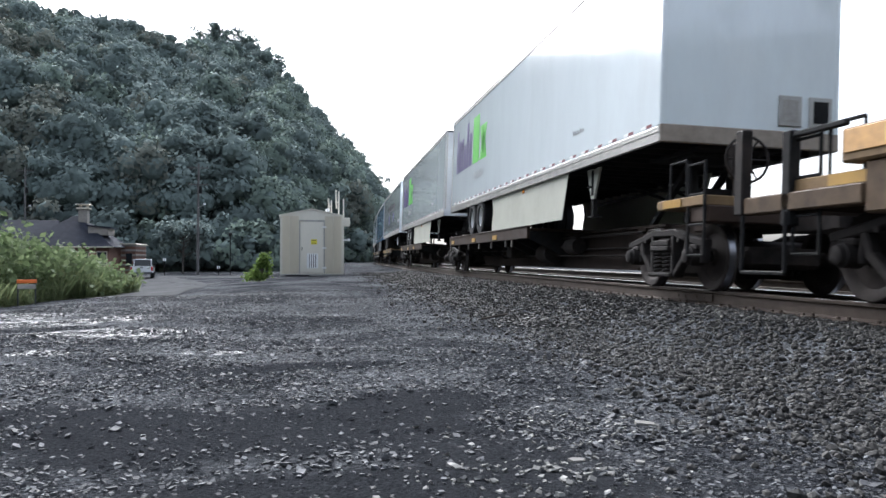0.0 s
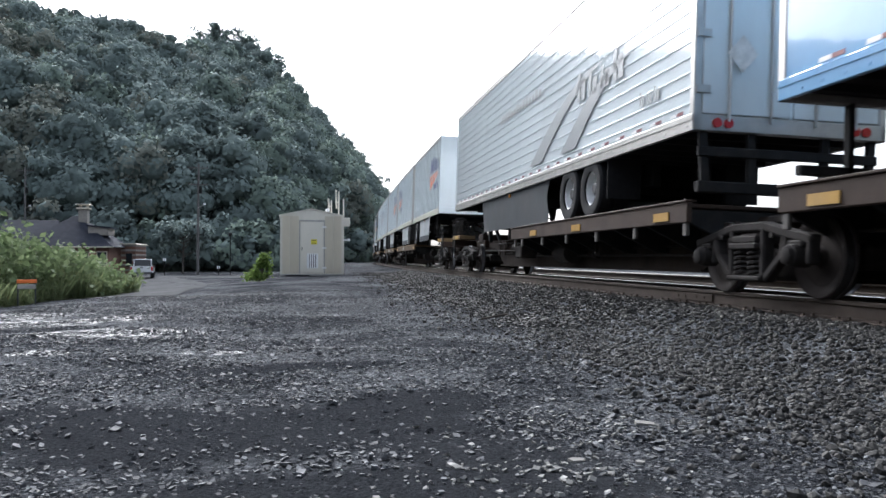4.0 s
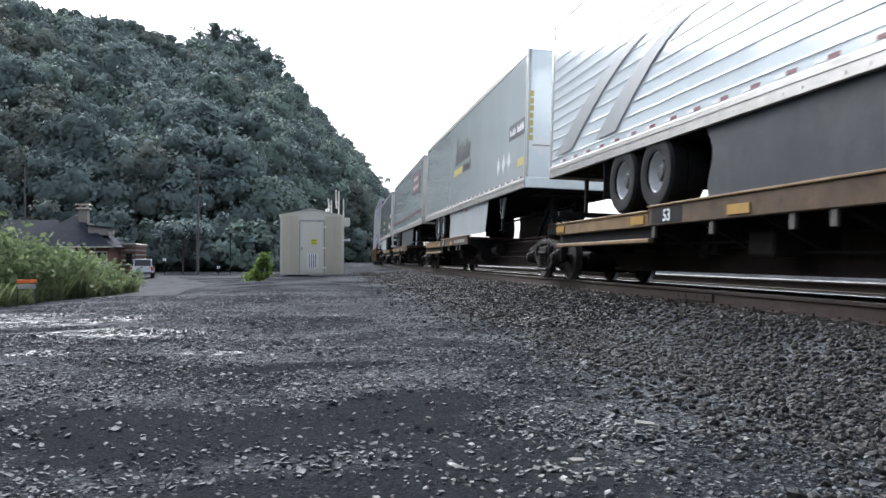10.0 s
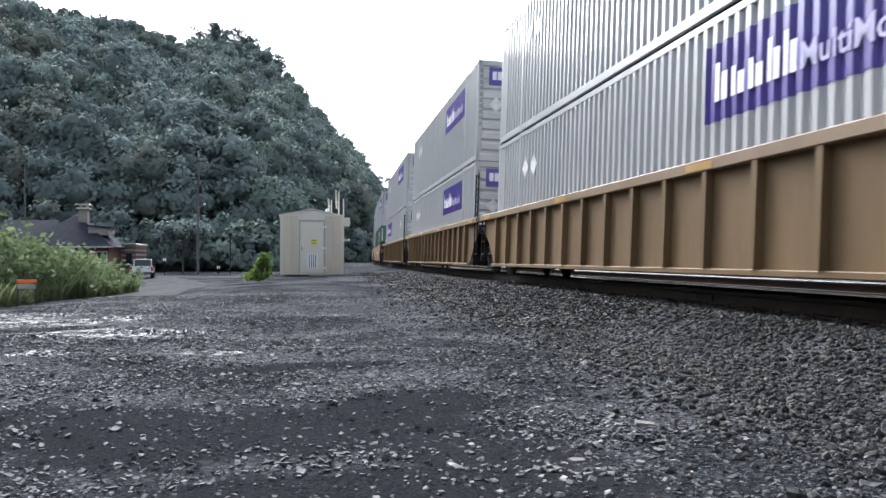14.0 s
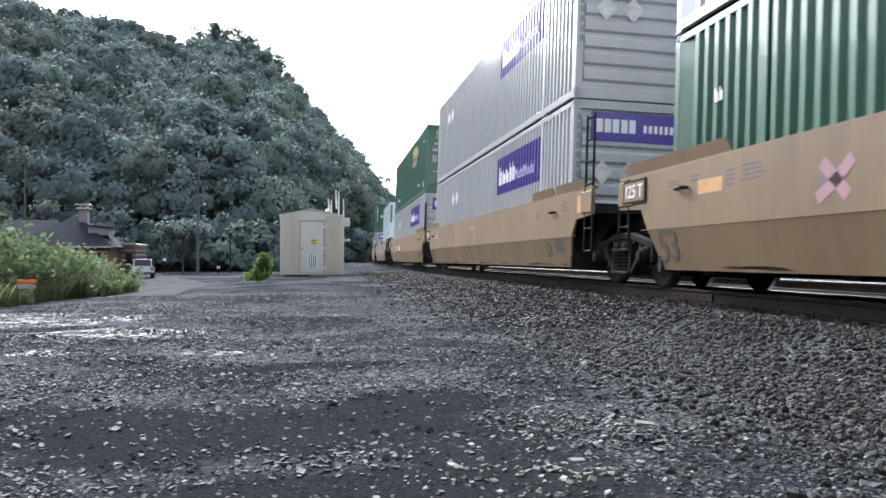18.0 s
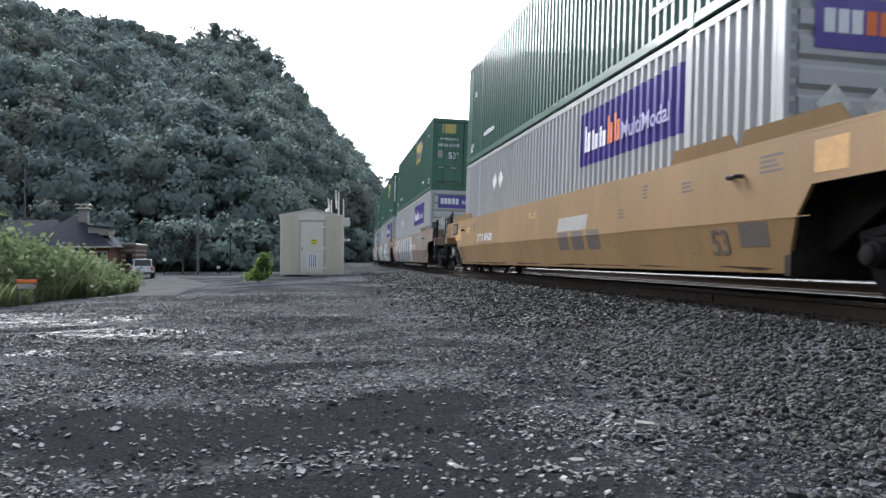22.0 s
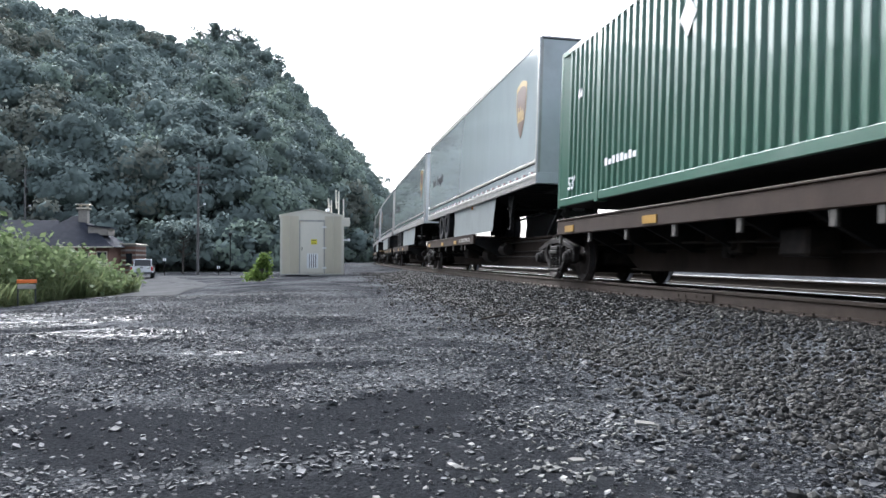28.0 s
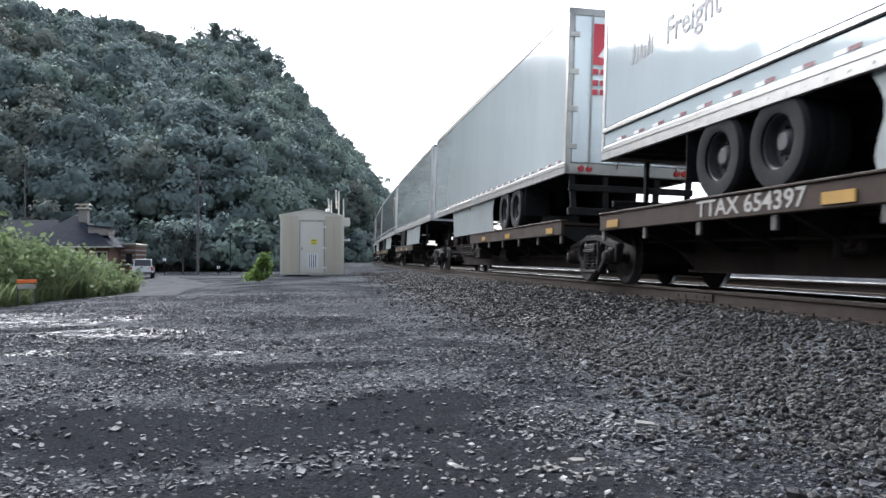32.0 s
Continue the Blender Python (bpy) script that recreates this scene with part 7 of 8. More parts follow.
def ball(level):
    """A round mesh of 12 (level 1) or 42 (level 2) corners."""
    bm = bmesh.new()
    bmesh.ops.create_icosphere(bm, subdivisions=level, radius=1)
    v = np.array([q.co[:] for q in bm.verts])
    f = np.array([[q.index for q in t.verts] for t in bm.faces])
    bm.free()
    return v, f


STONE_SHAPE = ball(1)


def stones(name, x, y, size, material, label, sink=0.3, flat=0.7, many=False):
    """Loose chips; many: stones of twenty faces, for those near by."""
    n = len(x)
    rng = np.random.default_rng(len(x))
    corner, faces = STONE_SHAPE if many else (CUBE, CUBE_F)
    nv, nf = len(corner), faces.shape[1]
    v = np.repeat(corner[None], n, 0) * (rng.uniform(0.72, 1.18, (n, nv, 1)) * np.ones(3) if many else rng.uniform(0.5, 1.0, (n, nv, 3)))
    v *= rng.uniform(0.6, 1.15, (n, 1, 3)) * np.array([1, 1, flat])
    a, b, c = rng.uniform(0, 6.28, n), rng.uniform(-0.4, 0.4, n), rng.uniform(-0.4, 0.4, n)
    ca, sa = np.cos(a)[:, None], np.sin(a)[:, None]
    X, Y, Z = v[..., 0], v[..., 1], v[..., 2]
    X, Z = X * np.cos(b)[:, None] + Z * np.sin(b)[:, None], -X * np.sin(b)[:, None] + Z * np.cos(b)[:, None]
    Y, Z = Y * np.cos(c)[:, None] - Z * np.sin(c)[:, None], Y * np.sin(c)[:, None] + Z * np.cos(c)[:, None]
    X, Y = X * ca - Y * sa, X * sa + Y * ca
    s = (np.asarray(size) / 2)[:, None]
    P = np.stack([X * s + np.asarray(x)[:, None], Y * s + np.asarray(y)[:, None], Z * s + (ground_z(x, y) + np.asarray(size) * (0.5 - sink) * 0.5)[:, None]], -1).reshape(-1, 3)
    F = (faces[None] + np.arange(n)[:, None, None] * nv).reshape(-1, nf)
    me = bpy.data.meshes.new(name)
    me.vertices.add(len(P))
    me.vertices.foreach_set("co", P.astype(np.float32).ravel())
    me.loops.add(F.size)
    me.loops.foreach_set("vertex_index", F.astype(np.int32).ravel())
    me.polygons.add(len(F))
    me.polygons.foreach_set("loop_start", np.arange(0, F.size, nf, dtype=np.int32))
    me.update(calc_edges=True)
    me.validate()
    me.polygons.foreach_set("use_smooth", [False] * len(me.polygons))
    me.materials.append(material)
    return tagged(new(name, me), label, name.split("_")[0], kind="stuff")


rng = np.random.default_rng(3)


def strewn(n, d0, d1, y0, y1, power):
    """Places d0 to d1 left of the track and y0 to y1 ahead, denser towards the camera."""
    y = y0 + (y1 - y0) * rng.uniform(0, 1, n) ** power
    d = rng.uniform(d0, d1, n)
    return track_off(0, y) - d, y


x, y = strewn(32000, 0.8, 3.4, 1.6, 36, 2.0)
x -= np.abs(rng.normal(size=len(x))) * 0.45 * (rng.uniform(0, 1, len(x)) > 0.5)
size = 0.028 + 0.04 * rng.uniform(0, 1, len(x)) ** 1.4
near = y < 8.5
stones("ballast_stones", x[near], y[near], size[near], STONE, "loose angular grey ballast stones on the track shoulder", 0.3, 0.8, True)
stones("ballast_stones", x[~near], y[~near], size[~near], STONE, "loose angular grey ballast stones further along the shoulder", 0.3, 0.85)
x, y = strewn(2500, -2.4, 0.8, 1.2, 45, 1.6)
stones("ballast_stones", x, y, rng.uniform(0.04, 0.075, len(x)), STONE, "angular grey ballast stones between the rails")
x, y = strewn(88000, 2.4, 10.5, 1.9, 18, 2.0)
keep = np.array([noise.noise((a * 0.55, b * 0.55, 1.0)) for a, b in zip(x, y)]) > -0.5 + 0.35 * np.random.default_rng(9).uniform(-1, 1, len(x))
for cx, cy, rx, ry in DIRT_SPOTS:
    inside = ((x - cx) / rx) ** 2 + ((y - cy) / ry) ** 2
    keep &= rng.uniform(0, 1, len(x)) > 0.86 - 0.7 * inside ** 2
x, y = x[keep], y[keep]
stones("gravel_stones", x, y, (0.011 + 0.025 * rng.uniform(0, 1, len(x)) ** 1.6) * (1 + (rng.uniform(0, 1, len(x)) > 0.96) * 0.7) * (0.78 + 0.22 * sstep(y, 2.6, 3.6)), GRAVEL, "dark crushed gravel strewn over the yard", 0.3, 0.4)

x, y = strewn(7000, 2.6, 11, -9, 1.4, 1.0)
stones("gravel_stones", x, y, rng.uniform(0.014, 0.045, len(x)), GRAVEL, "dark crushed gravel strewn over the yard", 0.3, 0.45)
x, y = strewn(5000, 0.8, 3.3, -9, 1.4, 1.0)
stones("ballast_stones", x, y, rng.uniform(0.03, 0.06, len(x)), STONE, "loose angular grey ballast stones on the track shoulder")

# ---- dark track bed under both tracks: the train's shade put into its colour ----
BED = mat("shade_dark_ballast", (0.026, 0.024, 0.022), 0.9, 0, 0.5, 14, 0.5, (0.012, 0.011, 0.01), bump=1.0, bump_scale=30, spec=0.0)


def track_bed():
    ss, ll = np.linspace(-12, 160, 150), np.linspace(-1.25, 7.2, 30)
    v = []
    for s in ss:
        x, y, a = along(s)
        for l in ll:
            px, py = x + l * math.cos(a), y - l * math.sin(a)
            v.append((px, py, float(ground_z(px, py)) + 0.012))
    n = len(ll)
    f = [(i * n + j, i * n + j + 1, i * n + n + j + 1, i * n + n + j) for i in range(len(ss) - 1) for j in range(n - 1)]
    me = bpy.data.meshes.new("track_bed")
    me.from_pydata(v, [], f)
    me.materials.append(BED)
    tagged(new("track_bed", me), "ballast bed under the railway tracks, dark with painted train shade", "track bed", kind="structure")


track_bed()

# ---- rails and ties ----
RAILST = mat("rusty_rail_steel", (0.07, 0.055, 0.045), 0.6, 0.3, 0.2, 3, 0.5, (0.06, 0.045, 0.036), bump=0.08, bump_scale=30, spec=0.12)
RAILTOP = mat("polished_rail_head", (0.8, 0.8, 0.81), 0.09, 1.0, 0.05, 3)
TIE = mat("weathered_tie_wood", (0.06, 0.05, 0.043), 0.85, 0, 0.3, 4, 0.4, (0.03, 0.026, 0.023), bump=0.3, bump_scale=30, each=0.2, spec=0.12)
RAIL_PROF = [(-0.07, -0.185), (-0.07, -0.172), (-0.012, -0.155), (-0.009, -0.05), (-0.036, -0.036), (-0.037, -0.008), (-0.03, -0.001), (0.03, -0.001), (0.037, -0.008), (0.036, -0.036), (0.009, -0.05), (0.012, -0.155), (0.07, -0.172), (0.07, -0.185)]


def swept(name, prof, lat, s0, s1, step, material, parent, label="", dz=0.0):
    v, f, n = [], [], len(prof)
    ss = np.arange(s0, s1 + step, step)
    for s in ss:
        m = on_track(s, dz)
        v += [tuple(m @ Vector((lat + p[0], 0, p[1]))) for p in prof]
    for i in range(len(ss) - 1):
        o = i * n
        f += [(o + j, o + (j + 1) % n, o + n + (j + 1) % n, o + n + j) for j in range(n)]
    me = bpy.data.meshes.new(name)
    me.from_pydata(v, [], f)
    me.materials.append(material)
    me.polygons.foreach_set("use_smooth", [material is RAILTOP] * len(me.polygons))
    ob = new(name, me)
    ob.parent = parent
    if label:
        ob["label"] = label
    return ob


HEAD_PROF = [(-0.03, -0.0035), (-0.022, -0.0008), (-0.012, 0.0012), (0.0, 0.002), (0.012, 0.0012), (0.022, -0.0008), (0.03, -0.0035)]
SECOND = 4.15
SECOND_LIFT = 0.135
for c, lb in ((0.0, "canted main railway track of steel rails on wooden ties"), (SECOND, "second railway track behind the first")):
    tr = tagged(thing("railway_track", lb, "railway track", "railway tracks"), kind="structure")
    for s in (-1, 1):
        r = swept("rail", RAIL_PROF, c + s * 0.752, -40, 330, 2.0, RAILST, tr, dz=SECOND_LIFT if c else 0.0)
        swept("polished_head", HEAD_PROF, c + s * 0.752, -40, 330, 2.0, RAILTOP, r, "polished running band", SECOND_LIFT if c else 0.0)
    tie_me = MB().box(-1.3, 1.3, -0.115, 0.115, -0.37, -0.19, 0.012).mesh("tie", TIE)
    plate_me = MB().box(-0.18, 0.18, -0.09, 0.09, -0.19, -0.174, 0.004).box(-0.1, -0.075, -0.06, -0.03, -0.18, -0.145).box(0.075, 0.1, 0.03, 0.06, -0.18, -0.145).box(-0.15, -0.125, 0.02, 0.05, -0.18, -0.15).mesh("tie_plate", RAILST)
    for i in range(90 if c == 0 else 40):
        s = -3 + i * 0.53
        m = on_track(s)
        t = part("tie", tie_me, None, tr, at=m @ Matrix.Translation((c, 0, SECOND_LIFT if c else 0)))
        if c == 0 and i < 80:
            part("tie_plate", plate_me, None, t, at=pose(-0.752, 0, 0))
bolts = MB()
for s in (9.3, 9.5, 9.8, 10.0):
    bolts.cyl((-0.768, s, -0.1), (-0.8, s, -0.1), 0.018, n=6)
jb = part("joint_bar", MB().box(-0.785, -0.762, 9.1, 10.2, -0.15, -0.055, 0.005), RAILST, bpy.data.objects["railway_track"], at=on_track(0))
part("bolts", bolts, RAILST, jb)

# ---- hill with woods ----
# bearings below -1.2: unseen slope added behind the camera to dim sky light
SKYLINE = [(-4.9, 0.2), (-4.2, 0.3), (-3.2, 0.33), (-2.4, 0.3), (-1.2, 0.275), (-0.6, 0.282), (-0.35, 0.275), (-0.234, 0.265), (-0.146, 0.246), (-0.10, 0.252), (-0.067, 0.244), (-0.05, 0.221), (-0.022, 0.20), (0.014, 0.165), (0.042, 0.132), (0.063, 0.10), (0.078, 0.085), (0.096, 0.062), (0.115, 0.02), (0.13, 0.0)]
SKY_A = np.array([p[0] for p in SKYLINE])
SKY_T = np.array([p[1] for p in SKYLINE]) - 0.02


def hill_foot(a):
    return np.interp(a, [-4.9, -3.2, -1.2, -0.5, -0.2, -0.05, 0.06, 0.13], [110, 110, 116, 130, 124, 124, 165, 240])


def hill_ridge(a):
    return np.interp(a, [-3.2, -1.2, -0.35, -0.05, 0.06, 0.13], [250, 270, 300, 330, 360, 380])


def hill_z(a, t):
    d = hill_foot(a) + (hill_ridge(a) - hill_foot(a)) * t
    return d, np.interp(a, SKY_A, SKY_T) * hill_ridge(a) * np.maximum(t, 0) ** 0.85 - 1.5


FLOORM = mat("dark_forest_floor", (0.02, 0.026, 0.015), 0.9, 0, 0.4, 0.2)
aa, tt = np.linspace(-4.9, 0.13, 160), np.linspace(-0.05, 1.25, 30)
A, T = np.meshgrid(aa, tt)
D, Z = hill_z(A, T)
Z = np.where(T > 1, Z * (1 - (T - 1) * 1.2), Z)
v = np.stack([D * np.sin(A), D * np.cos(A), Z], -1).reshape(-1, 3)
i = np.arange(A.size).reshape(A.shape)
f = np.stack([i[:-1, :-1], i[:-1, 1:], i[1:, 1:], i[1:, :-1]], -1).reshape(-1, 4)
me = bpy.data.meshes.new("hillside")
me.from_pydata(v.tolist(), [], f.tolist())
me.materials.append(FLOORM)
tagged(new("hillside", me), "steep hillside under dense summer woods, its unseen part behind the camera added", "hill", kind="structure")


def leaf_material(name, dark, light, rough=0.6, mottle=0.12, through_leaf=0.4):
    m, nt, b = nodes_of(name)
    N, L = nt.nodes, nt.links
    geo = N.new("ShaderNodeNewGeometry")
    r = N.new("ShaderNodeValToRGB")
    e = r.color_ramp.elements
    e[0].color, e[1].color = (*dark, 1), (*light, 1)
    L.new(geo.outputs["Random Per Island"], r.inputs[0])
    n = N.new("ShaderNodeTexNoise")
    n.inputs["Scale"].default_value = mottle
    n.inputs["Detail"].default_value = 6
    tc = N.new("ShaderNodeTexCoord")
    L.new(tc.outputs["Object"], n.inputs["Vector"])
    mr = N.new("ShaderNodeMapRange")
    mr.inputs[1].default_value, mr.inputs[2].default_value = 0.3, 0.7
    mr.inputs[3].default_value, mr.inputs[4].default_value = 0.7, 1.3
    L.new(n.outputs[0], mr.inputs[0])
    hs = N.new("ShaderNodeHueSaturation")
    L.new(mr.outputs[0], hs.inputs["Value"])
    L.new(r.outputs[0], hs.inputs["Color"])
    L.new(hs.outputs[0], b.inputs["Base Color"])
    b.inputs["Roughness"].default_value = rough
    b.inputs["Specular IOR Level"].default_value = 0.04
    # light that shines through the leaf
    tr = N.new("ShaderNodeBsdfTranslucent")
    L.new(hs.outputs[0], tr.inputs["Color"])
    mx = N.new("ShaderNodeMixShader")
    mx.inputs[0].default_value = through_leaf
    L.new(b.outputs[0], mx.inputs[1])
    L.new(tr.outputs[0], mx.inputs[2])
    L.new(mx.outputs[0], N["Material Output"].inputs["Surface"])
    return m


# hill leaf and core colours are raised and greyed with distance haze
CROWN = leaf_material("hazed_crown_cores", (0.132, 0.164, 0.152), (0.142, 0.176, 0.162), 0.95, 1.3, 0.0)
WOODS = leaf_material("hazed_woodland_leaves", (0.145, 0.18, 0.168), (0.158, 0.196, 0.182), 0.95, 0.12, 0.2)
WOODS_OLIVE = leaf_material("hazed_olive_leaves", (0.15, 0.164, 0.14), (0.172, 0.182, 0.152), 0.95, 0.12, 0.2)
# lighter green that carries the backlit glow of the hill's right side
WOODS_BRIGHT = leaf_material("sunlit_hazed_leaves", (0.165, 0.208, 0.175), (0.195, 0.244, 0.198), 0.95, 0.12, 0.2)
BUSHL = leaf_material("bush_leaves", (0.085, 0.12, 0.052), (0.165, 0.205, 0.105))
WEEDL = leaf_material("weed_leaves", (0.115, 0.145, 0.07), (0.19, 0.225, 0.115))
GRASSL = leaf_material("grass_blades", (0.12, 0.15, 0.07), (0.22, 0.255, 0.125))
YOUNGL = leaf_material("bright_shrub_leaves", (0.085, 0.135, 0.035), (0.2, 0.275, 0.075))
BARK = mat("grey_bark", (0.07, 0.06, 0.05), 0.85, 0, 0.3, 5, 0.3, bump=0.3, bump_scale=20)


def leaves(name, P, size, material, label, category, flat=0.0, kind="stuff", parent=None, shape=1.0):
    """Small four-cornered leaves at the places P, turned at random."""
    n = len(P)
    rg = np.random.default_rng(n + 5)
    a = rg.normal(size=(n, 3))
    a[:, 2] *= 1 - flat
    a /= np.linalg.norm(a, axis=1)[:, None]
    b = np.cross(a, rg.normal(size=(n, 3)))
    b /= np.linalg.norm(b, axis=1)[:, None]
    s = np.asarray(size)[:, None] if np.ndim(size) else size
    c = np.cross(a, b)
    V = np.stack([P - a * s, P + b * s * 0.55 * shape + c * s * 0.15, P + a * s, P - b * s * 0.55 * shape + c * s * 0.15], 1).reshape(-1, 3)
    F = np.arange(4 * n, dtype=np.int32)
    me = bpy.data.meshes.new(name)
    me.vertices.add(4 * n)
    me.vertices.foreach_set("co", V.astype(np.float32).ravel())
    me.loops.add(4 * n)
    me.loops.foreach_set("vertex_index", F)
    me.polygons.add(n)
    me.polygons.foreach_set("loop_start", np.arange(0, 4 * n, 4, dtype=np.int32))
    me.update(calc_edges=True)
    me.validate()
    me.materials.append(material)
    ob = new(name, me)
    if parent:
        ob.parent = parent
        return ob
    return tagged(ob, label, category, kind=kind)


def leaf_cards(name, P, size, N, material, label):
    """Leaf sprays at P that face along N and are shaded as one soft canopy."""
    n = len(P)
    rg = np.random.default_rng(n + 3)
    o = N + rg.normal(size=(n, 3)) * 0.45
    o /= np.linalg.norm(o, axis=1)[:, None]
    a = np.cross(o, rg.normal(size=(n, 3)))
    a /= np.linalg.norm(a, axis=1)[:, None]
    b = np.cross(o, a)
    s = size[:, None]
    k = rg.uniform(0.45, 0.9, (n, 1))
    V = np.stack([P - a * s, P - b * s * k, P + a * s, P + b * s * k], 1).reshape(-1, 3)
    me = bpy.data.meshes.new(name)
    me.vertices.add(4 * n)
    me.vertices.foreach_set("co", V.astype(np.float32).ravel())
    me.loops.add(4 * n)
    me.loops.foreach_set("vertex_index", np.arange(4 * n, dtype=np.int32))
    me.polygons.add(n)
    me.polygons.foreach_set("loop_start", np.arange(0, 4 * n, 4, dtype=np.int32))
    me.update(calc_edges=True)
    me.polygons.foreach_set("use_smooth", [True] * n)
    at = me.attributes.new("custom_normal", "FLOAT_VECTOR", "POINT")
    soft = N + rg.normal(size=(n, 3)) * 0.05
    soft /= np.linalg.norm(soft, axis=1)[:, None]
    at.data.foreach_set("vector", np.repeat(soft, 4, 0).astype(np.float32).ravel())
    me.materials.append(material)
    return tagged(new(name, me), label, "trees", kind="stuff")


def canopy(rg, c, r, tall, clumps, per, face):
    """One crown as a heap of leafy clumps: places, outward directions, and the clumps' own middles and radii."""
    P, N, mids = [], [], []
    for j in range(clumps):
        g = rg.normal(size=3)
        g[2] = abs(g[2]) * 1.3 - 0.6
        g = g + face * 0.5
        g /= np.linalg.norm(g)
        m = c + g * np.array([r, r, tall]) * rg.uniform(0.3, 0.68)
        q = r * rg.uniform(0.32, 0.56)
        mids.append((m, q))
        e = rg.normal(size=(per, 3))
        e[:, 2] = np.abs(e[:, 2]) * 1.1 - 0.45
        e += face * 0.45 + g * 0.35
        e /= np.linalg.norm(e, axis=1)[:, None]
        bump = 1 + 0.16 * np.sin(e[:, 0] * 6 + j) * np.sin(e[:, 1] * 6 + 2 * j) * np.sin(e[:, 2] * 5)
        P.append(m + e * (q * bump * rg.uniform(0.72, 1.12, per))[:, None] * np.array([1.0, 1.0, 1.0]))
        out = e * 0.55 + g * 0.65
        N.append(out / np.linalg.norm(out, axis=1)[:, None])
    return np.concatenate(P), np.concatenate(N), mids


def woods():
    rg = np.random.default_rng(11)
    bv, bf = ball(1)
    kinds = (("broadleaf_woods", WOODS, "dense green summer woods covering the hill, haze in their leaf colour"), ("olive_woods", WOODS_OLIVE, "olive-brown trees among the hillside woods, haze in their leaf colour"), ("bright_woods", WOODS_BRIGHT, "green hillside trees with sunlight and haze put into their leaf colour"))
    got = {k[0]: ([], [], []) for k in kinds}
    cv, cf, no = [], [], 0
    # the last band clothes the added slope behind the camera
    for a0, a1, n, clumps, per, t0, t1 in ((-0.4, 0.125, 660, 14, 70, 0.0, 1.02), (-0.4, 0.125, 230, 6, 50, -0.05, 0.02), (-1.3, -0.4, 420, 9, 11, 0.0, 1.02), (-4.8, -1.3, 260, 4, 6, 0.0, 1.02)):
        # uneven rows up the slope keep the crowns from lying on one another
        t = (np.arange(n) + rg.uniform(0, 1, n)) / n * (t1 - t0) + t0
        a = a0 + (a1 - a0) * ((np.arange(n) * 0.61803) % 1.0) + rg.normal(size=n) * 0.004
        d, z = hill_z(a, t)
        low = t1 < 0.1
        for k in range(n):
            r = rg.uniform(3.6, 6.8) * (0.6 if low else 1)
            h = rg.uniform(0.5, 5) if low else rg.uniform(6, 13) * (0.6 if t[k] > 0.9 else 1.0)
            face = -np.array([math.sin(a[k]), math.cos(a[k]), 0.0])
            c = np.array([d[k] * math.sin(a[k]), d[k] * math.cos(a[k]), max(z[k], -1) + h])
            P, N, mids = canopy(rg, c, r, r * rg.uniform(1.35, 1.9), clumps, per, face)
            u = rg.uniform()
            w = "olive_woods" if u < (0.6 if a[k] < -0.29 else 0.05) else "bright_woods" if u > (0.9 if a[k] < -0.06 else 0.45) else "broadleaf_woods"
            far = 1.0 if a0 == -0.4 else 2.2
            for lst, q in zip(got[w], (P, N, rg.uniform(0.26, 0.52, len(P)) * far)):
                lst.append(q)
            # cores in the same hazed colour fill dark gaps between the sprays
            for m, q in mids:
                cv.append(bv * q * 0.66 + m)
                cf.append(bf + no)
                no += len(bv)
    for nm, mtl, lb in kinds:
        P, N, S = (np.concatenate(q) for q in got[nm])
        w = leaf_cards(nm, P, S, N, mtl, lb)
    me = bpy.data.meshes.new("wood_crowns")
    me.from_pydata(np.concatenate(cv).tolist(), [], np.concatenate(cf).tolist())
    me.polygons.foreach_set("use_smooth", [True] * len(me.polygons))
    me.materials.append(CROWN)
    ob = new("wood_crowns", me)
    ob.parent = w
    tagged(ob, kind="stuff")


woods()


def tree(x, y, z, height, spread, label, n=3600, leaf=0.4, seed=1, mtl=None):
    root = thing("tree", label, "tree", "trees on the ridge")
    root.matrix_basis = pose(x, y, z)
    rg = np.random.default_rng(seed)
    mb = MB().cyl((0, 0, 0), (0.1, 0, height * 0.75), height * 0.02, height * 0.007, 9)
    clumps = []
    for k in range(30):
        h = height * rg.uniform(0.35, 0.8)
        an = rg.uniform(0, 6.28)
        ln = spread * rg.uniform(0.4, 1.0) * (1.15 - 0.6 * (h / height - 0.3))
        e = (ln * math.cos(an), ln * math.sin(an), h + ln * rg.uniform(0.25, 0.55))
        mb.cyl((0, 0, h * 0.9), e, height * 0.007, height * 0.002, 6)
        clumps.append((e, spread * rg.uniform(0.2, 0.4)))
    clumps.append(((0, 0, height * 0.9), spread * 0.45))
    part("trunk", mb, BARK, root)
    P, N = [], []
    m = n // len(clumps)
    for e, r in clumps:
        g = rg.normal(size=(m, 3))
        g /= np.linalg.norm(g, axis=1)[:, None]
        P.append(np.array(e) + g * (r * rg.uniform(0.45, 1.1, m))[:, None] * np.array([1, 1, 0.7]))
        N.append(g + np.array([0, 0, 0.9]))
    N = [q / np.linalg.norm(q, axis=1)[:, None] for q in N]
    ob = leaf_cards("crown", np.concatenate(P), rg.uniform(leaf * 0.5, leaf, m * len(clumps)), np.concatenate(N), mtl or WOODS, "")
    ob.parent = root
    return root


def bearing(deg, d):
    return d * math.sin(radians(deg)), d * math.cos(radians(deg))


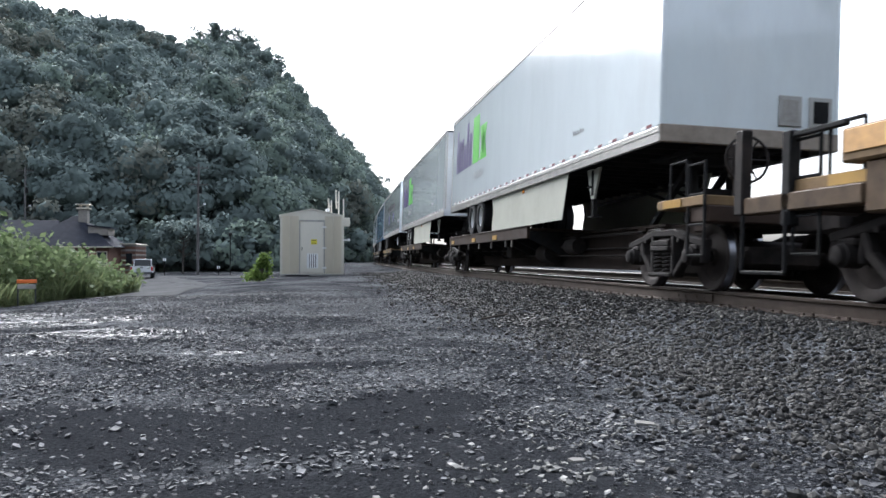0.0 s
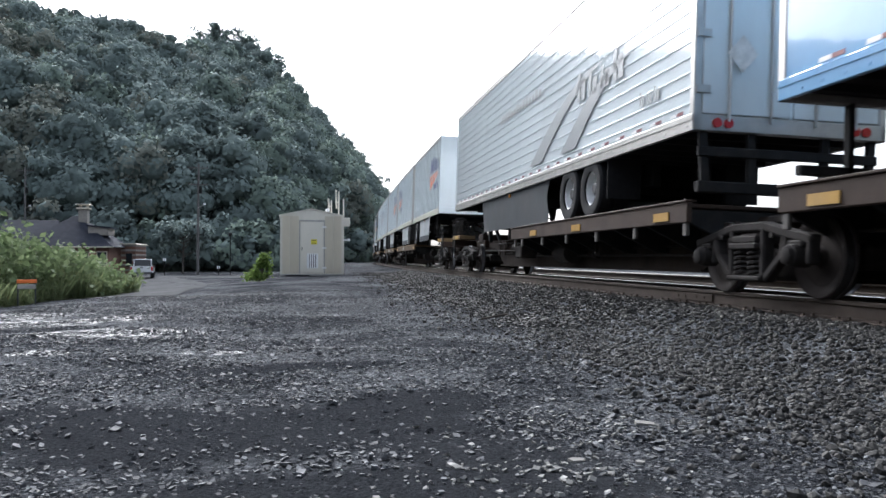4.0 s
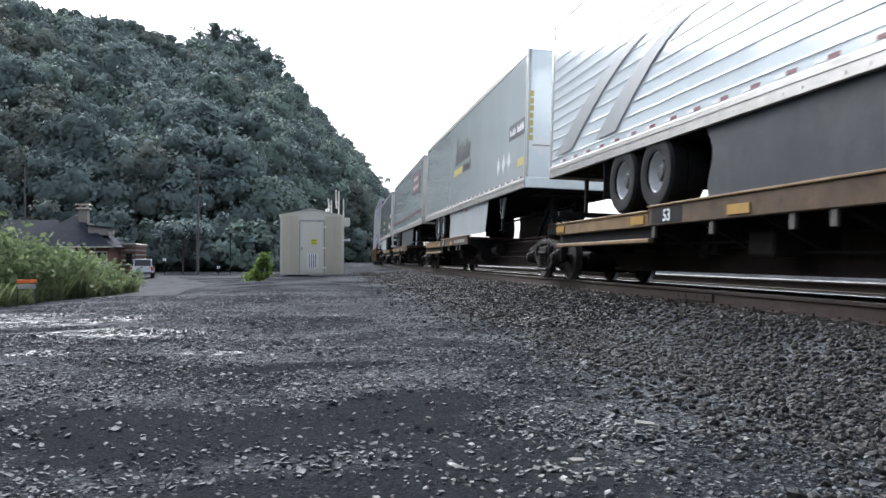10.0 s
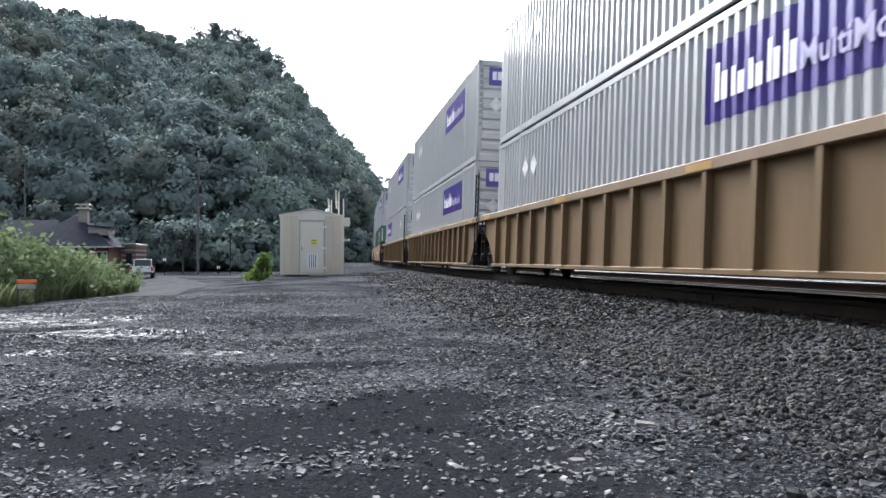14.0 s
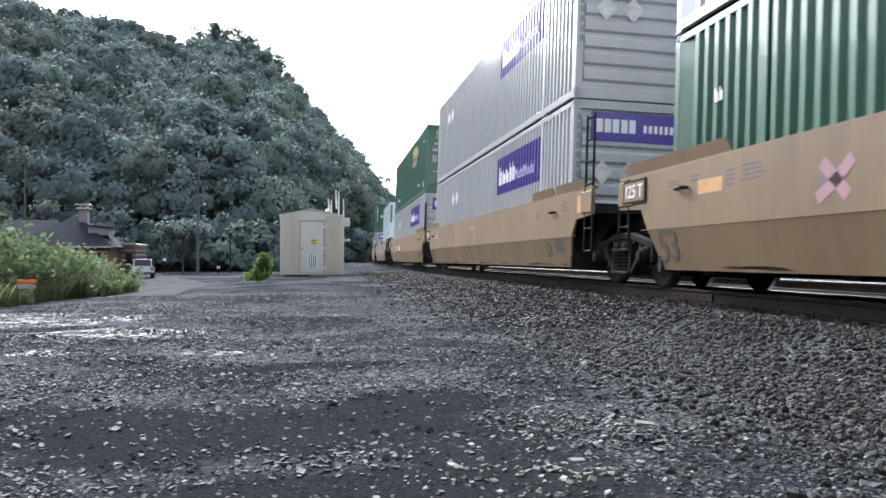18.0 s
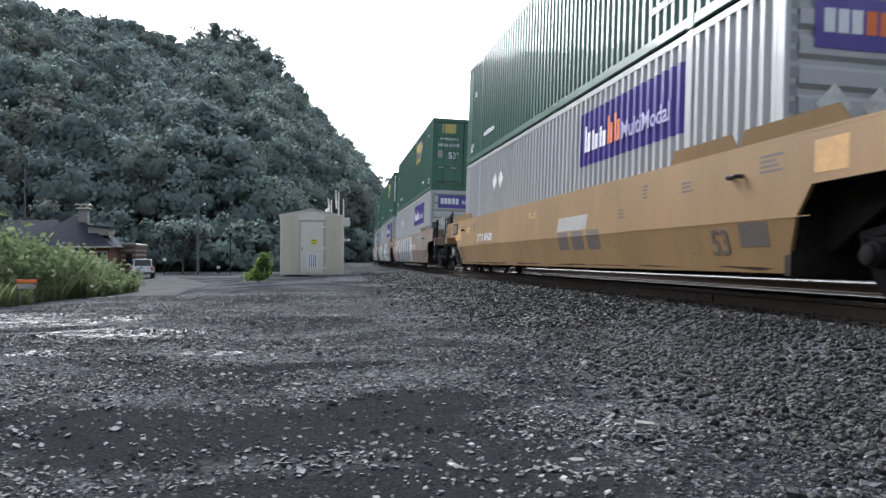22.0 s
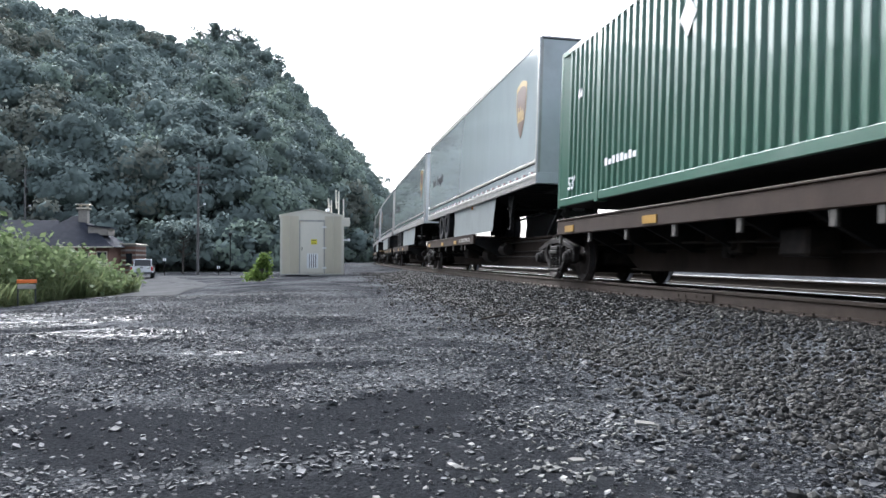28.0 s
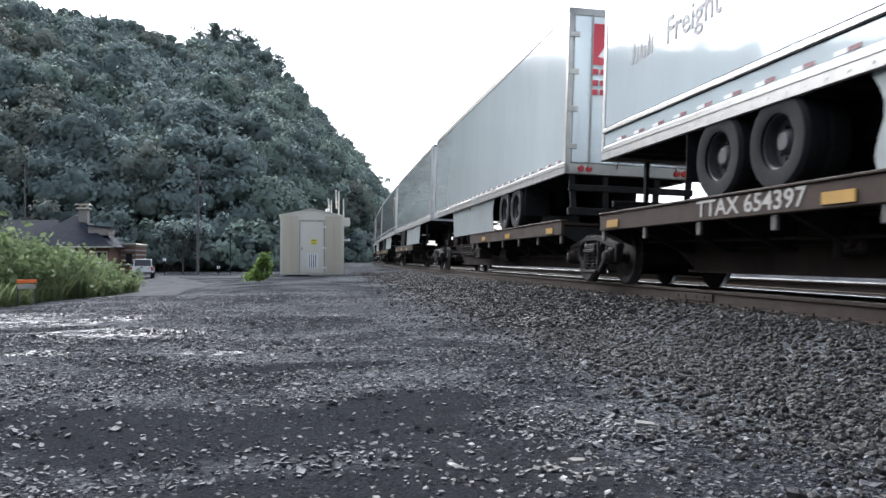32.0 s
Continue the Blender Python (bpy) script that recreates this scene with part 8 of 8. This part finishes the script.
for k, (deg, d, zz, hh, sp, n) in enumerate(((-6.9, 318, 68, 27, 9, 5200), (-5.6, 320, 68, 27.5, 9.5, 5600), (-4.4, 322, 66, 25, 9.5, 5200), (-3.5, 322, 63, 24, 8.5, 4200), (-19.6, 300, 72, 18, 6, 2600), (-18.6, 300, 71, 17, 5.5, 2200), (-17.4, 300, 70, 16, 6, 2200), (-15.8, 300, 69, 15, 5, 1800), (-1.2, 330, 55, 17, 6, 2200), (1.4, 345, 44, 16, 6, 2200), (3.4, 352, 34, 16, 6, 2200), (4.7, 356, 24, 16, 6, 2200))):
    tree(*bearing(deg, d), zz, hh, sp, "tall broadleaf tree standing above the ridge woods", n=n, leaf=0.5, seed=k + 1)

tree(*bearing(-8.9, 100), -1.2, 6.6, 3.2, "pale round tree behind the lane at the foot of the woods", n=5200, leaf=0.26, seed=31)

# ---- shrubs beside the yard ----


def bush():
    rg = np.random.default_rng(21)
    root = thing("bush", "thick green weedy bush at the edge of the gravel yard", "bush")
    P, S = [], []
    stems = MB()
    for k in range(170):
        t = rg.uniform(0, 1)
        # long mound from near the camera's left to the lane
        y = 16.2 + 6.3 * t + rg.uniform(-0.5, 0.5)
        dep = 0.35 + 6.0 * rg.uniform(0, 1) ** 1.2
        x = -5.9 + (y - 15.9) * 0.217 - dep - 0.9 * (1 - sstep(y, 16, 19.5)) - 0.4 * sstep(y, 19, 22.5)
        edge = min(1.15, 0.55 + 0.4 * dep) * (1.27 - 0.45 * sstep(y, 18.5, 22.8))
        h = rg.uniform(0.72, 1.08) * edge
        z = float(ground_z(x, y))
        stems.cyl((x, y, z), (x + rg.uniform(-0.2, 0.2), y, z + h * 0.9), 0.012, 0.006, 5)
        m = 190
        g = rg.normal(size=(m, 3)) * np.array([0.42, 0.42, 0.30])
        P.append(np.array([x, y, z + h * 0.7]) + g * np.array([1, 1, h / 1.3]))
        S.append(rg.uniform(0.045, 0.105, m))
    P, S = np.concatenate(P), np.concatenate(S)
    gz = ground_z(P[:, 0], P[:, 1]) + 0.02
    P[:, 2] = np.maximum(P[:, 2], gz)
    part("stems", stems, BARK, root)
    leaves("foliage", P, S, BUSHL, "", "", 0.3, parent=root, shape=1.3)
    # weeds and seeding grass in front
    n = 7000
    y = rg.uniform(14.0, 21.6, n)
    x = -5.85 + (y - 15.9) * 0.217 - 3.4 * rg.uniform(0, 1, n) ** 1.6 * (1 - 0.6 * sstep(y, 17, 21)) + 0.12 * np.sin(y * 5)
    z = ground_z(x, y)
    h = rg.uniform(0.15, 0.7, n) * (0.75 + 0.5 * np.sin(x * 2.1) * np.sin(y * 1.7 + x))
    a = rg.uniform(0, 6.28, n)
    lean = rg.uniform(0.15, 0.7, n) * h
    w = 0.008
    V = np.stack([np.stack([x - w * np.cos(a), y - w * np.sin(a), z], -1), np.stack([x + w * np.cos(a), y + w * np.sin(a), z], -1), np.stack([x + lean * np.sin(a) * 0.4 + w * 0.7 * np.cos(a), y + 0.4 * lean * np.cos(a), z + h * 0.6], -1), np.stack([x + lean * np.sin(a), y + lean * np.cos(a), z + h], -1)], 1).reshape(-1, 3)
    me = bpy.data.meshes.new("tall_grass")
    me.from_pydata(V.tolist(), [], [(4 * k, 4 * k + 1, 4 * k + 2, 4 * k + 3) for k in range(n)])
    me.materials.append(GRASSL)
    tagged(new("tall_grass", me), "tall yellow-green weeds in front of the bush", "grass", kind="stuff")
    P = np.stack([x, y, z + h * rg.uniform(0.2, 1.0, n)], -1)[:6500]
    P = np.repeat(P, 3, 0) + rg.normal(size=(len(P) * 3, 3)) * 0.06
    leaves("weeds", P, rg.uniform(0.012, 0.04, len(P)), WEEDL, "pale green leafy weeds in front of the bush", "weeds", 0.2)


bush()


def barrier():
    root = thing("roadside_barrier", "small orange and white warning board standing in the weeds", "barrier")
    x, y = bearing(-18.55, 17.0)
    root.matrix_basis = pose(x, y, float(ground_z(x, y)), 0, 0, 15)
    part("board", MB().box(-0.17, 0.17, -0.015, 0.015, 0.44, 0.51, 0.006), ORANGE, root, "orange board")
    part("pale_board", MB().box(-0.16, 0.16, -0.012, 0.012, 0.33, 0.42, 0.006), STENCIL, root, "pale board")
    for s in (-1, 1):
        part("leg", MB().box(s * 0.15 - 0.012, s * 0.15 + 0.012, -0.01, 0.01, 0, 0.5), SKIRTD, root)


barrier()


def shrub(x, y, h, label, seed):
    rg = np.random.default_rng(seed)
    root = thing("shrub", label, "shrub")
    z = float(ground_z(x, y))
    root.matrix_basis = pose(x, y, z)
    mb, P = MB(), []
    for k in range(30):
        a, f = rg.uniform(0, 6.28), rg.uniform(0.12, 1.0)
        l = rg.uniform(0.05, 0.34) * (1.1 - f)
        t = (l * math.cos(a) + 0.16 * f - 0.3 * (1 - f) * rg.uniform(0, 1), l * math.sin(a) * 0.8, h * f)
        mb.cyl((0, 0, 0), t, 0.012, 0.004, 5)
        m = int(40 + 50 * (1 - f))
        P.append(np.array(t) + rg.normal(size=(m, 3)) * np.array([0.07, 0.07, 0.06]))
    P = np.concatenate(P)
    P[:, 2] = np.maximum(P[:, 2], 0.02)
    part("stems", mb, BARK, root)
    leaves("foliage", P, rg.uniform(0.025, 0.06, len(P)), YOUNGL, "", "", 0.2, parent=root, shape=1.3)


shrub(-1.6, 25.2, 0.82, "small bright green shrub beside the equipment shed", 4)

# ---- equipment shed ----
SHEDM = mat("brushed_shed_aluminium", (0.7, 0.66, 0.58), 0.4, 0.25, 0.06, 1.5, 0.3, (0.32, 0.3, 0.26), streak=0.3)
SHEDP = mat("brushed_panel_aluminium", (0.62, 0.56, 0.46), 0.33, 0.6, 0.08, 1.5, 0.3, (0.32, 0.3, 0.26), streak=0.3, each=0.12)
SIGNY = mat("yellow_sign", (0.7, 0.6, 0.05), 0.5, var=0.05)
CONC = mat("concrete_base", (0.3, 0.29, 0.27), 0.85, 0, 0.15, 5, 0.4, bump=0.2)


def shed():
    root = thing("equipment_shed", "small silver aluminium railway equipment shed with a gabled top", "shed")
    root.matrix_basis = pose(0.02, 30.95, 0.16, 0, 0, 1.5)
    w, dp, e, r = 1.21, 2.9, 2.36, 2.6
    wall = part("wall", MB().prism([(-w, 0.05), (w, 0.05), (w, e), (0, r - 0.02), (-w, e)], 0, 0.04, "y"), SHEDM, root)
    part("wall", MB().box(-w, -w + 0.04, 0.04, dp, 0.05, e), SHEDM, root)
    part("wall", MB().box(w - 0.04, w, 0.04, dp, 0.05, e), SHEDM, root)
    part("wall", MB().prism([(-w, 0.05), (w, 0.05), (w, e), (0, r - 0.02), (-w, e)], dp - 0.04, dp, "y"), SHEDM, root)
    for s in (-1, 1):
        part("roof_sheet", MB().prism([(s * (w + 0.06), e - 0.03), (0, r), (0, r + 0.03), (s * (w + 0.06), e + 0.01)], -0.05, dp + 0.05, "y"), SHEDM, root)
        part("corner_trim", MB().box(s * (w - 0.06), s * (w + 0.012), -0.012, 0.06, 0.05, e - 0.02, 0.004), SHEDM, root)
    for x0, x1, tip in ((-1.15, -0.86, 0.02), (-0.86, -0.5, -0.015), (0.5, 0.83, -0.02), (0.83, 1.15, 0.03)):
        pn = part("wall_panel", MB().box(x0 + 0.006, x1 - 0.006, -0.014, -0.002, 0.08, e - 0.03, 0.003), SHEDP, root)
        pn.matrix_basis = Matrix.Translation(((x0 + x1) / 2, 0, 0)) @ Matrix.Rotation(tip, 4, "Z") @ Matrix.Translation((-(x0 + x1) / 2, -abs(tip) * 0.3, 0))
    part("base", MB().box(-w - 0.02, w + 0.02, -0.03, dp + 0.02, -0.12, 0.05, 0.02), CONC, root)
    part("skid", MB().box(-1.05, -0.1, -0.05, 0.1, -0.14, 0.03), UNDER, root)
    door = part("door", MB().box(-0.45, 0.45, -0.035, -0.004, 0.1, 2.1, 0.006), SHEDM, root)
    part("door_frame", MB().box(-0.5, -0.455, -0.025, 0, 0.08, 2.16).box(0.455, 0.5, -0.025, 0, 0.08, 2.16).box(-0.5, 0.5, -0.03, 0, 2.115, 2.18), ALU, root)
    for z in (0.3, 1.08, 1.9):
        part("hinge", MB().box(0.4, 0.56, -0.05, -0.034, z - 0.03, z + 0.03, 0.004), WHITED, door)
    part("handle", MB().box(-0.4, -0.37, -0.07, -0.035, 0.98, 1.12, 0.006), UNDER, door)
    v = part("louvre", MB().box(-0.2, 0.24, -0.05, -0.034, 0.28, 0.86, 0.006), WHITED, door, "white slatted vent")
    for i in range(5):
        part("slat", MB().box(-0.17 + i * 0.082, -0.115 + i * 0.082, -0.062, -0.05, 0.31, 0.83, 0.004), WHITED, v)
    for i in range(4):
        part("slot", MB().box(-0.113 + i * 0.082, -0.09 + i * 0.082, -0.053, -0.0505, 0.31, 0.83), UNDER, v)
    part("warning_sign", MB().box(-0.04, 0.2, -0.042, -0.0355, 1.22, 1.42), SIGNY, door, "yellow warning sign")
    part("sign_marks", MB().box(0.0, 0.16, -0.045, -0.042, 1.36, 1.38).box(0.0, 0.16, -0.045, -0.042, 1.26, 1.28), BLACKD, door)
    part("meter_box", MB().box(w, w + 0.3, 0.3, 0.62, 1.95, 2.3, 0.02), SHEDM, root)
    part("conduit", MB().tube([(w + 0.05, 0.45, 0.05), (w + 0.05, 0.45, 3.05)], 0.025, 8), SHEDM, root)
    part("wall_lamp", MB().box(w, w + 0.25, 0.2, 0.3, 1.38, 1.43).cyl((w + 0.25, 0.25, 1.36), (w + 0.25, 0.25, 1.46), 0.05, n=10), WHITED, root)
    for x, h in ((0.8, 0.6), (1.1, 0.95)):
        m = part("antenna_mast", MB().cyl((x, 0.9, 2.3), (x, 0.9, 2.45 + h), 0.028, n=8), SHEDM, root)
        part("antenna", MB().cyl((x - 0.09, 0.9, 2.4 + h * 0.3), (x - 0.12, 0.9, 2.5 + h), 0.035, n=8).box(x - 0.14, x + 0.02, 0.88, 0.92, 2.45 + h * 0.5, 2.5 + h * 0.5), SHEDM, m)
    part("roof_lamp", MB().lathe([(0, 0), (0, 0.07), (0.1, 0.08), (0.16, 0.03), (0.16, 0)], 12, "z", (0.62, 0.4, 2.5)), WHITED, root)


shed()

# ---- house, pickup, poles ----
SLATE = mat("dark_slate_roof", (0.026, 0.029, 0.039), 0.7, 0, 0.25, 1.5, 0.3, (0.045, 0.045, 0.05), bump=0.2, bump_scale=12, spec=0.06)
CREAM = mat("cream_trim", (0.55, 0.5, 0.4), 0.6, var=0.05)
BRICK = mat("red_brown_brick", (0.16, 0.085, 0.06), 0.85, 0, 0.2, 3, 0.3, bump=0.2)
STONEW = mat("pale_stone_band", (0.25, 0.228, 0.2), 0.85, 0, 0.15, 3, 0.3, bump=0.2)
GLASSD = mat("dark_window_glass", (0.02, 0.024, 0.028), 0.08, var=0.1, spec=0.25)
WOODP = mat("weathered_pole_wood", (0.105, 0.1, 0.095), 0.85, 0, 0.2, 3, 0.3, bump=0.2)
TRUCKW = mat("white_pickup_paint", (0.62, 0.63, 0.64), 0.25, var=0.03, coat=0.6, grime=0.15)
CHROME = mat("chrome", (0.6, 0.6, 0.6), 0.15, 1.0, 0.05)


def hip_roof(mb, x0, x1, y0, y1, z0, z1, run):
    mb.add([(x0, y0, z0), (x1, y0, z0), (x1, y1, z0), (x0, y1, z0), (x0 + run, (y0 + y1) / 2, z1), (x1 - run, (y0 + y1) / 2, z1)], [(0, 1, 5, 4), (1, 2, 5), (2, 3, 4, 5), (3, 0, 4), (3, 2, 1, 0)])
    return mb


def house():
    root = thing("house", "low brick house with a dark slate hip top and chimney", "house")
    root.matrix_basis = pose(-27.5, 94, -1.0)
    part("wall", MB().box(-5.0, 4.6, 0.5, 9, 0, 3.3), BRICK, root)
    main = part("roof", hip_roof(MB(), -5.6, 5.2, -0.2, 9.6, 3.2, 7.0, 5.2), SLATE, root, "dark slate hip roof")
    part("gutter", MB().box(-5.6, 5.2, -0.3, -0.16, 3.12, 3.24, 0.02), CREAM, main)
    part("roof", hip_roof(MB(), -9.4, -1.6, 1.5, 11, 3.2, 6.5, 1.0), SLATE, root)
    part("wall", MB().box(-8.5, -5.0, 2.2, 10, 0, 3.25), BRICK, root)
    ch = part("chimney", MB().box(0.35, 1.35, 3.6, 4.6, 5.4, 7.7, 0.03), STONEW, root, "pale stone chimney")
    part("chimney_cap", MB().box(0.15, 1.55, 3.4, 4.8, 7.7, 7.9, 0.03).box(0.4, 0.55, 3.7, 4.5, 7.9, 8.2).box(1.15, 1.3, 3.7, 4.5, 7.9, 8.2).box(0.05, 1.65, 3.3, 4.9, 8.2, 8.32, 0.03), CREAM, ch)
    d = part("dormer", MB().prism([(1.9, 4.6), (4.1, 4.6), (4.1, 5.4), (1.9, 5.65)], 1.9, 5, "y"), STONEW, root, "cream-trimmed dormer")
    part("dormer_roof", MB().prism([(1.7, 5.65), (4.4, 5.4), (4.4, 5.55), (1.7, 5.8)], 1.7, 5.2, "y"), SLATE, d)
    wing = part("stone_wing", MB().box(4.4, 6.3, 6, 12, 0, 3.6), BRICK, root, "banded brick and stone wing")
    for i in range(6):
        part("stone_band", MB().box(4.35, 6.36, 5.95, 12.05, 0.35 + i * 0.6, 0.6 + i * 0.6, 0.03), STONEW, wing)
    part("roof", MB().prism([(4.3, 3.6), (6.5, 3.6), (6.4, 3.74), (4.4, 3.74)], 5.7, 12.3, "y"), CREAM, wing)
    part("window", MB().box(5.2, 5.9, 5.9, 5.96, 0.9, 2.5), GLASSD, wing)
    for x in (-3.4, -0.8, 1.8, 3.8):
        w = part("window", MB().box(x - 0.5, x + 0.5, 0.44, 0.52, 1.0, 2.6), GLASSD, root)
        part("window_frame", MB().box(x - 0.58, x - 0.5, 0.4, 0.5, 0.95, 2.65).box(x + 0.5, x + 0.58, 0.4, 0.5, 0.95, 2.65).box(x - 0.58, x + 0.58, 0.4, 0.5, 2.6, 2.7).box(x - 0.62, x + 0.62, 0.36, 0.5, 0.9, 1.0), CREAM, w)


house()


def pickup():
    root = thing("pickup_truck", "white parked pickup truck seen from behind on the lane", "pickup truck")
    x, y = -15.0, 73.2
    root.matrix_basis = pose(x, y, float(ground_z(x, y)) + 0.02, 0, 0, 9)
    part("body", MB().prism([(0.0, 0.5), (0.0, 1.12), (1.9, 1.14), (1.95, 1.12), (3.7, 1.12), (5.3, 1.05), (5.5, 0.8), (5.5, 0.5)], -0.95, 0.95), TRUCKW, root)
    part("bed_well", MB().box(-0.8, 0.8, 0.12, 1.85, 1.1, 1.145), UNDER, root)
    cab = part("cab", MB().prism([(1.95, 1.12), (2.1, 1.75), (3.1, 1.78), (3.9, 1.12)], -0.78, 0.78), TRUCKW, root)
    part("rear_window", MB().prism([(1.965, 1.16), (2.085, 1.7), (2.055, 1.7), (1.93, 1.16)], -0.7, 0.7), BLACKD, cab)
    part("side_window", MB().prism([(2.25, 1.2), (2.3, 1.68), (3.05, 1.7), (3.6, 1.2)], -0.79, -0.775), GLASSD, cab)
    tg = part("tailgate", MB().box(-0.78, 0.78, -0.03, 0.02, 0.62, 1.12, 0.015), TRUCKW, root)
    part("tailgate_handle", MB().box(-0.12, 0.12, -0.045, -0.025, 0.95, 1.03), UNDER, tg)
    part("bumper", MB().box(-0.93, 0.93, -0.2, -0.02, 0.45, 0.6, 0.03), SKIRTD, root)
    part("plate", MB().box(-0.16, 0.16, -0.21, -0.2, 0.5, 0.6), STENCIL, root)
    for s in (-1, 1):
        part("tail_lamp", MB().box(s * 0.79, s * 0.94, -0.02, 0.03, 0.72, 1.08, 0.01), LAMPRED, root)
        part("mirror", MB().box(s * 0.85, s * 1.1, 3.2, 3.3, 1.15, 1.35, 0.03), UNDER, root)
        for yy in (1.0, 4.5):
            w = part("wheel", MB().lathe([(-0.12, 0.2), (-0.13, 0.36), (-0.1, 0.38), (0.1, 0.38), (0.13, 0.36), (0.12, 0.2), (0.05, 0.0)], 20, at=(s * 0.83, yy, 0.38)), TYRE, root)
            part("rim", MB().lathe([(-0.1, 0.0), (-0.11, 0.21), (0.11, 0.21), (0.1, 0.0)], 16, at=(s * 0.83, yy, 0.38)), CHROME, w)


pickup()


def utility_pole(deg, d, h, label, arms=2):
    x, y = bearing(deg, d)
    root = thing("utility_pole", label, "utility pole", "utility poles")
    root.matrix_basis = pose(x, y, float(ground_z(x, y)))
    part("pole", MB().cyl((0, 0, -0.2), (0.05, 0, h), 0.17, 0.11, 10), WOODP, root)
    for i in range(arms):
        z = h - 0.5 - i * 1.9
        c = part("crossarm", MB().box(-1.1, 1.1, -0.06, 0.06, z - 0.06, z + 0.06), WOODP, root)
        for xx in (-1.0, -0.45, 0.45, 1.0):
            part("insulator", MB().cyl((xx, 0, z + 0.06), (xx, 0, z + 0.22), 0.04, n=8), UNDER, c)
    part("transformer", MB().cyl((0.3, -0.1, h - 3.4), (0.3, -0.1, h - 2.6), 0.16, n=12), UNDER, root)
    part("lamp_arm", MB().tube([(0, -0.1, h * 0.6), (0.7, -0.5, h * 0.63)], 0.03, 6), ALU, root)
    part("lamp_head", MB().box(0.66, 0.9, -0.58, -0.46, h * 0.625, h * 0.64, 0.01), WHITED, root)


utility_pole(-7.9, 92, 12.6, "tall wooden utility pole with crossarms before the woods")
utility_pole(-18.7, 112, 13.5, "wooden utility pole behind the house", 1)


def post(deg, d, h, head):
    x, y = bearing(deg, d)
    root = thing("lamp_post" if head == "lamp" else "sign_post", "thin dark post at the roadside", "post")
    root.matrix_basis = pose(x, y, float(ground_z(x, y)))
    part("pole", MB().cyl((0, 0, 0), (0, 0, h), 0.05, n=8), UNDER, root)
    if head == "lamp":
        part("lantern", MB().lathe([(h, 0.05), (h + 0.1, 0.16), (h + 0.4, 0.2), (h + 0.5, 0.02)], 10, "z"), UNDER, root)
    else:
        part("sign_plate", MB().box(-0.16, 0.16, -0.04, -0.01, h - 0.3, h, 0.01), WHITED, root)


post(-5.7, 88, 4.2, "lamp")
post(-10.1, 90, 1.9, "sign")
post(-6.5, 88, 1.0, "sign")

# ---- odds and ends on the ballast ----
PALECHIP = mat("pale_stone_chip", (0.17, 0.165, 0.15), 0.8, 0, 0.25, 18, 0.3, bump=0.3, bump_scale=60, spec=0.1)
stick = thing("stick", "dark weathered stick lying on the ballast", "stick")
stick.matrix_basis = pose(2.26, 9.5, float(ground_z(2.26, 9.5)) + 0.045, 0, 0, 38)
part("branch", MB().tube([(-0.24, 0, 0), (0.0, 0.02, 0.012), (0.26, 0, 0.03)], 0.014, 7), TIE, stick)
for k, (x, y, sx) in enumerate(((1.62, 3.62, 0.055), (1.05, 3.0, 0.04), (1.3, 2.95, 0.03), (0.18, 11.2, 0.06))):
    ob = thing("pale_stone", "pale flat limestone chip among dark gravel", "stone", "pale stones")
    ob.matrix_basis = pose(x, y, float(ground_z(x, y)) + 0.009, 4, 6, 30 * k)
    part("chip", MB().prism([(-sx, -sx * 0.5), (sx * 0.7, -sx * 0.6), (sx, sx * 0.2), (sx * 0.2, sx * 0.6), (-sx * 0.8, sx * 0.4)], -0.012, 0.004, "z"), PALECHIP, ob)

chip_rng = np.random.default_rng(41)
PALESTONE = stone_material("pale_limestone_chips", (0.1, 0.098, 0.09), (0.27, 0.265, 0.245))
x = np.concatenate([chip_rng.normal(1.45, 0.35, 260), chip_rng.normal(0.85, 0.3, 160), chip_rng.uniform(-2.5, 4.2, 240)])
y = np.concatenate([chip_rng.normal(3.55, 0.3, 260), chip_rng.normal(2.75, 0.2, 160), 2.4 + 9 * chip_rng.uniform(0, 1, 240) ** 1.5])
stones("limestone_chips", x, y, 0.012 + 0.028 * chip_rng.uniform(0, 1, len(x)) ** 2, PALESTONE, "pale limestone chips strewn among the dark gravel", 0.3, 0.5)

motions()
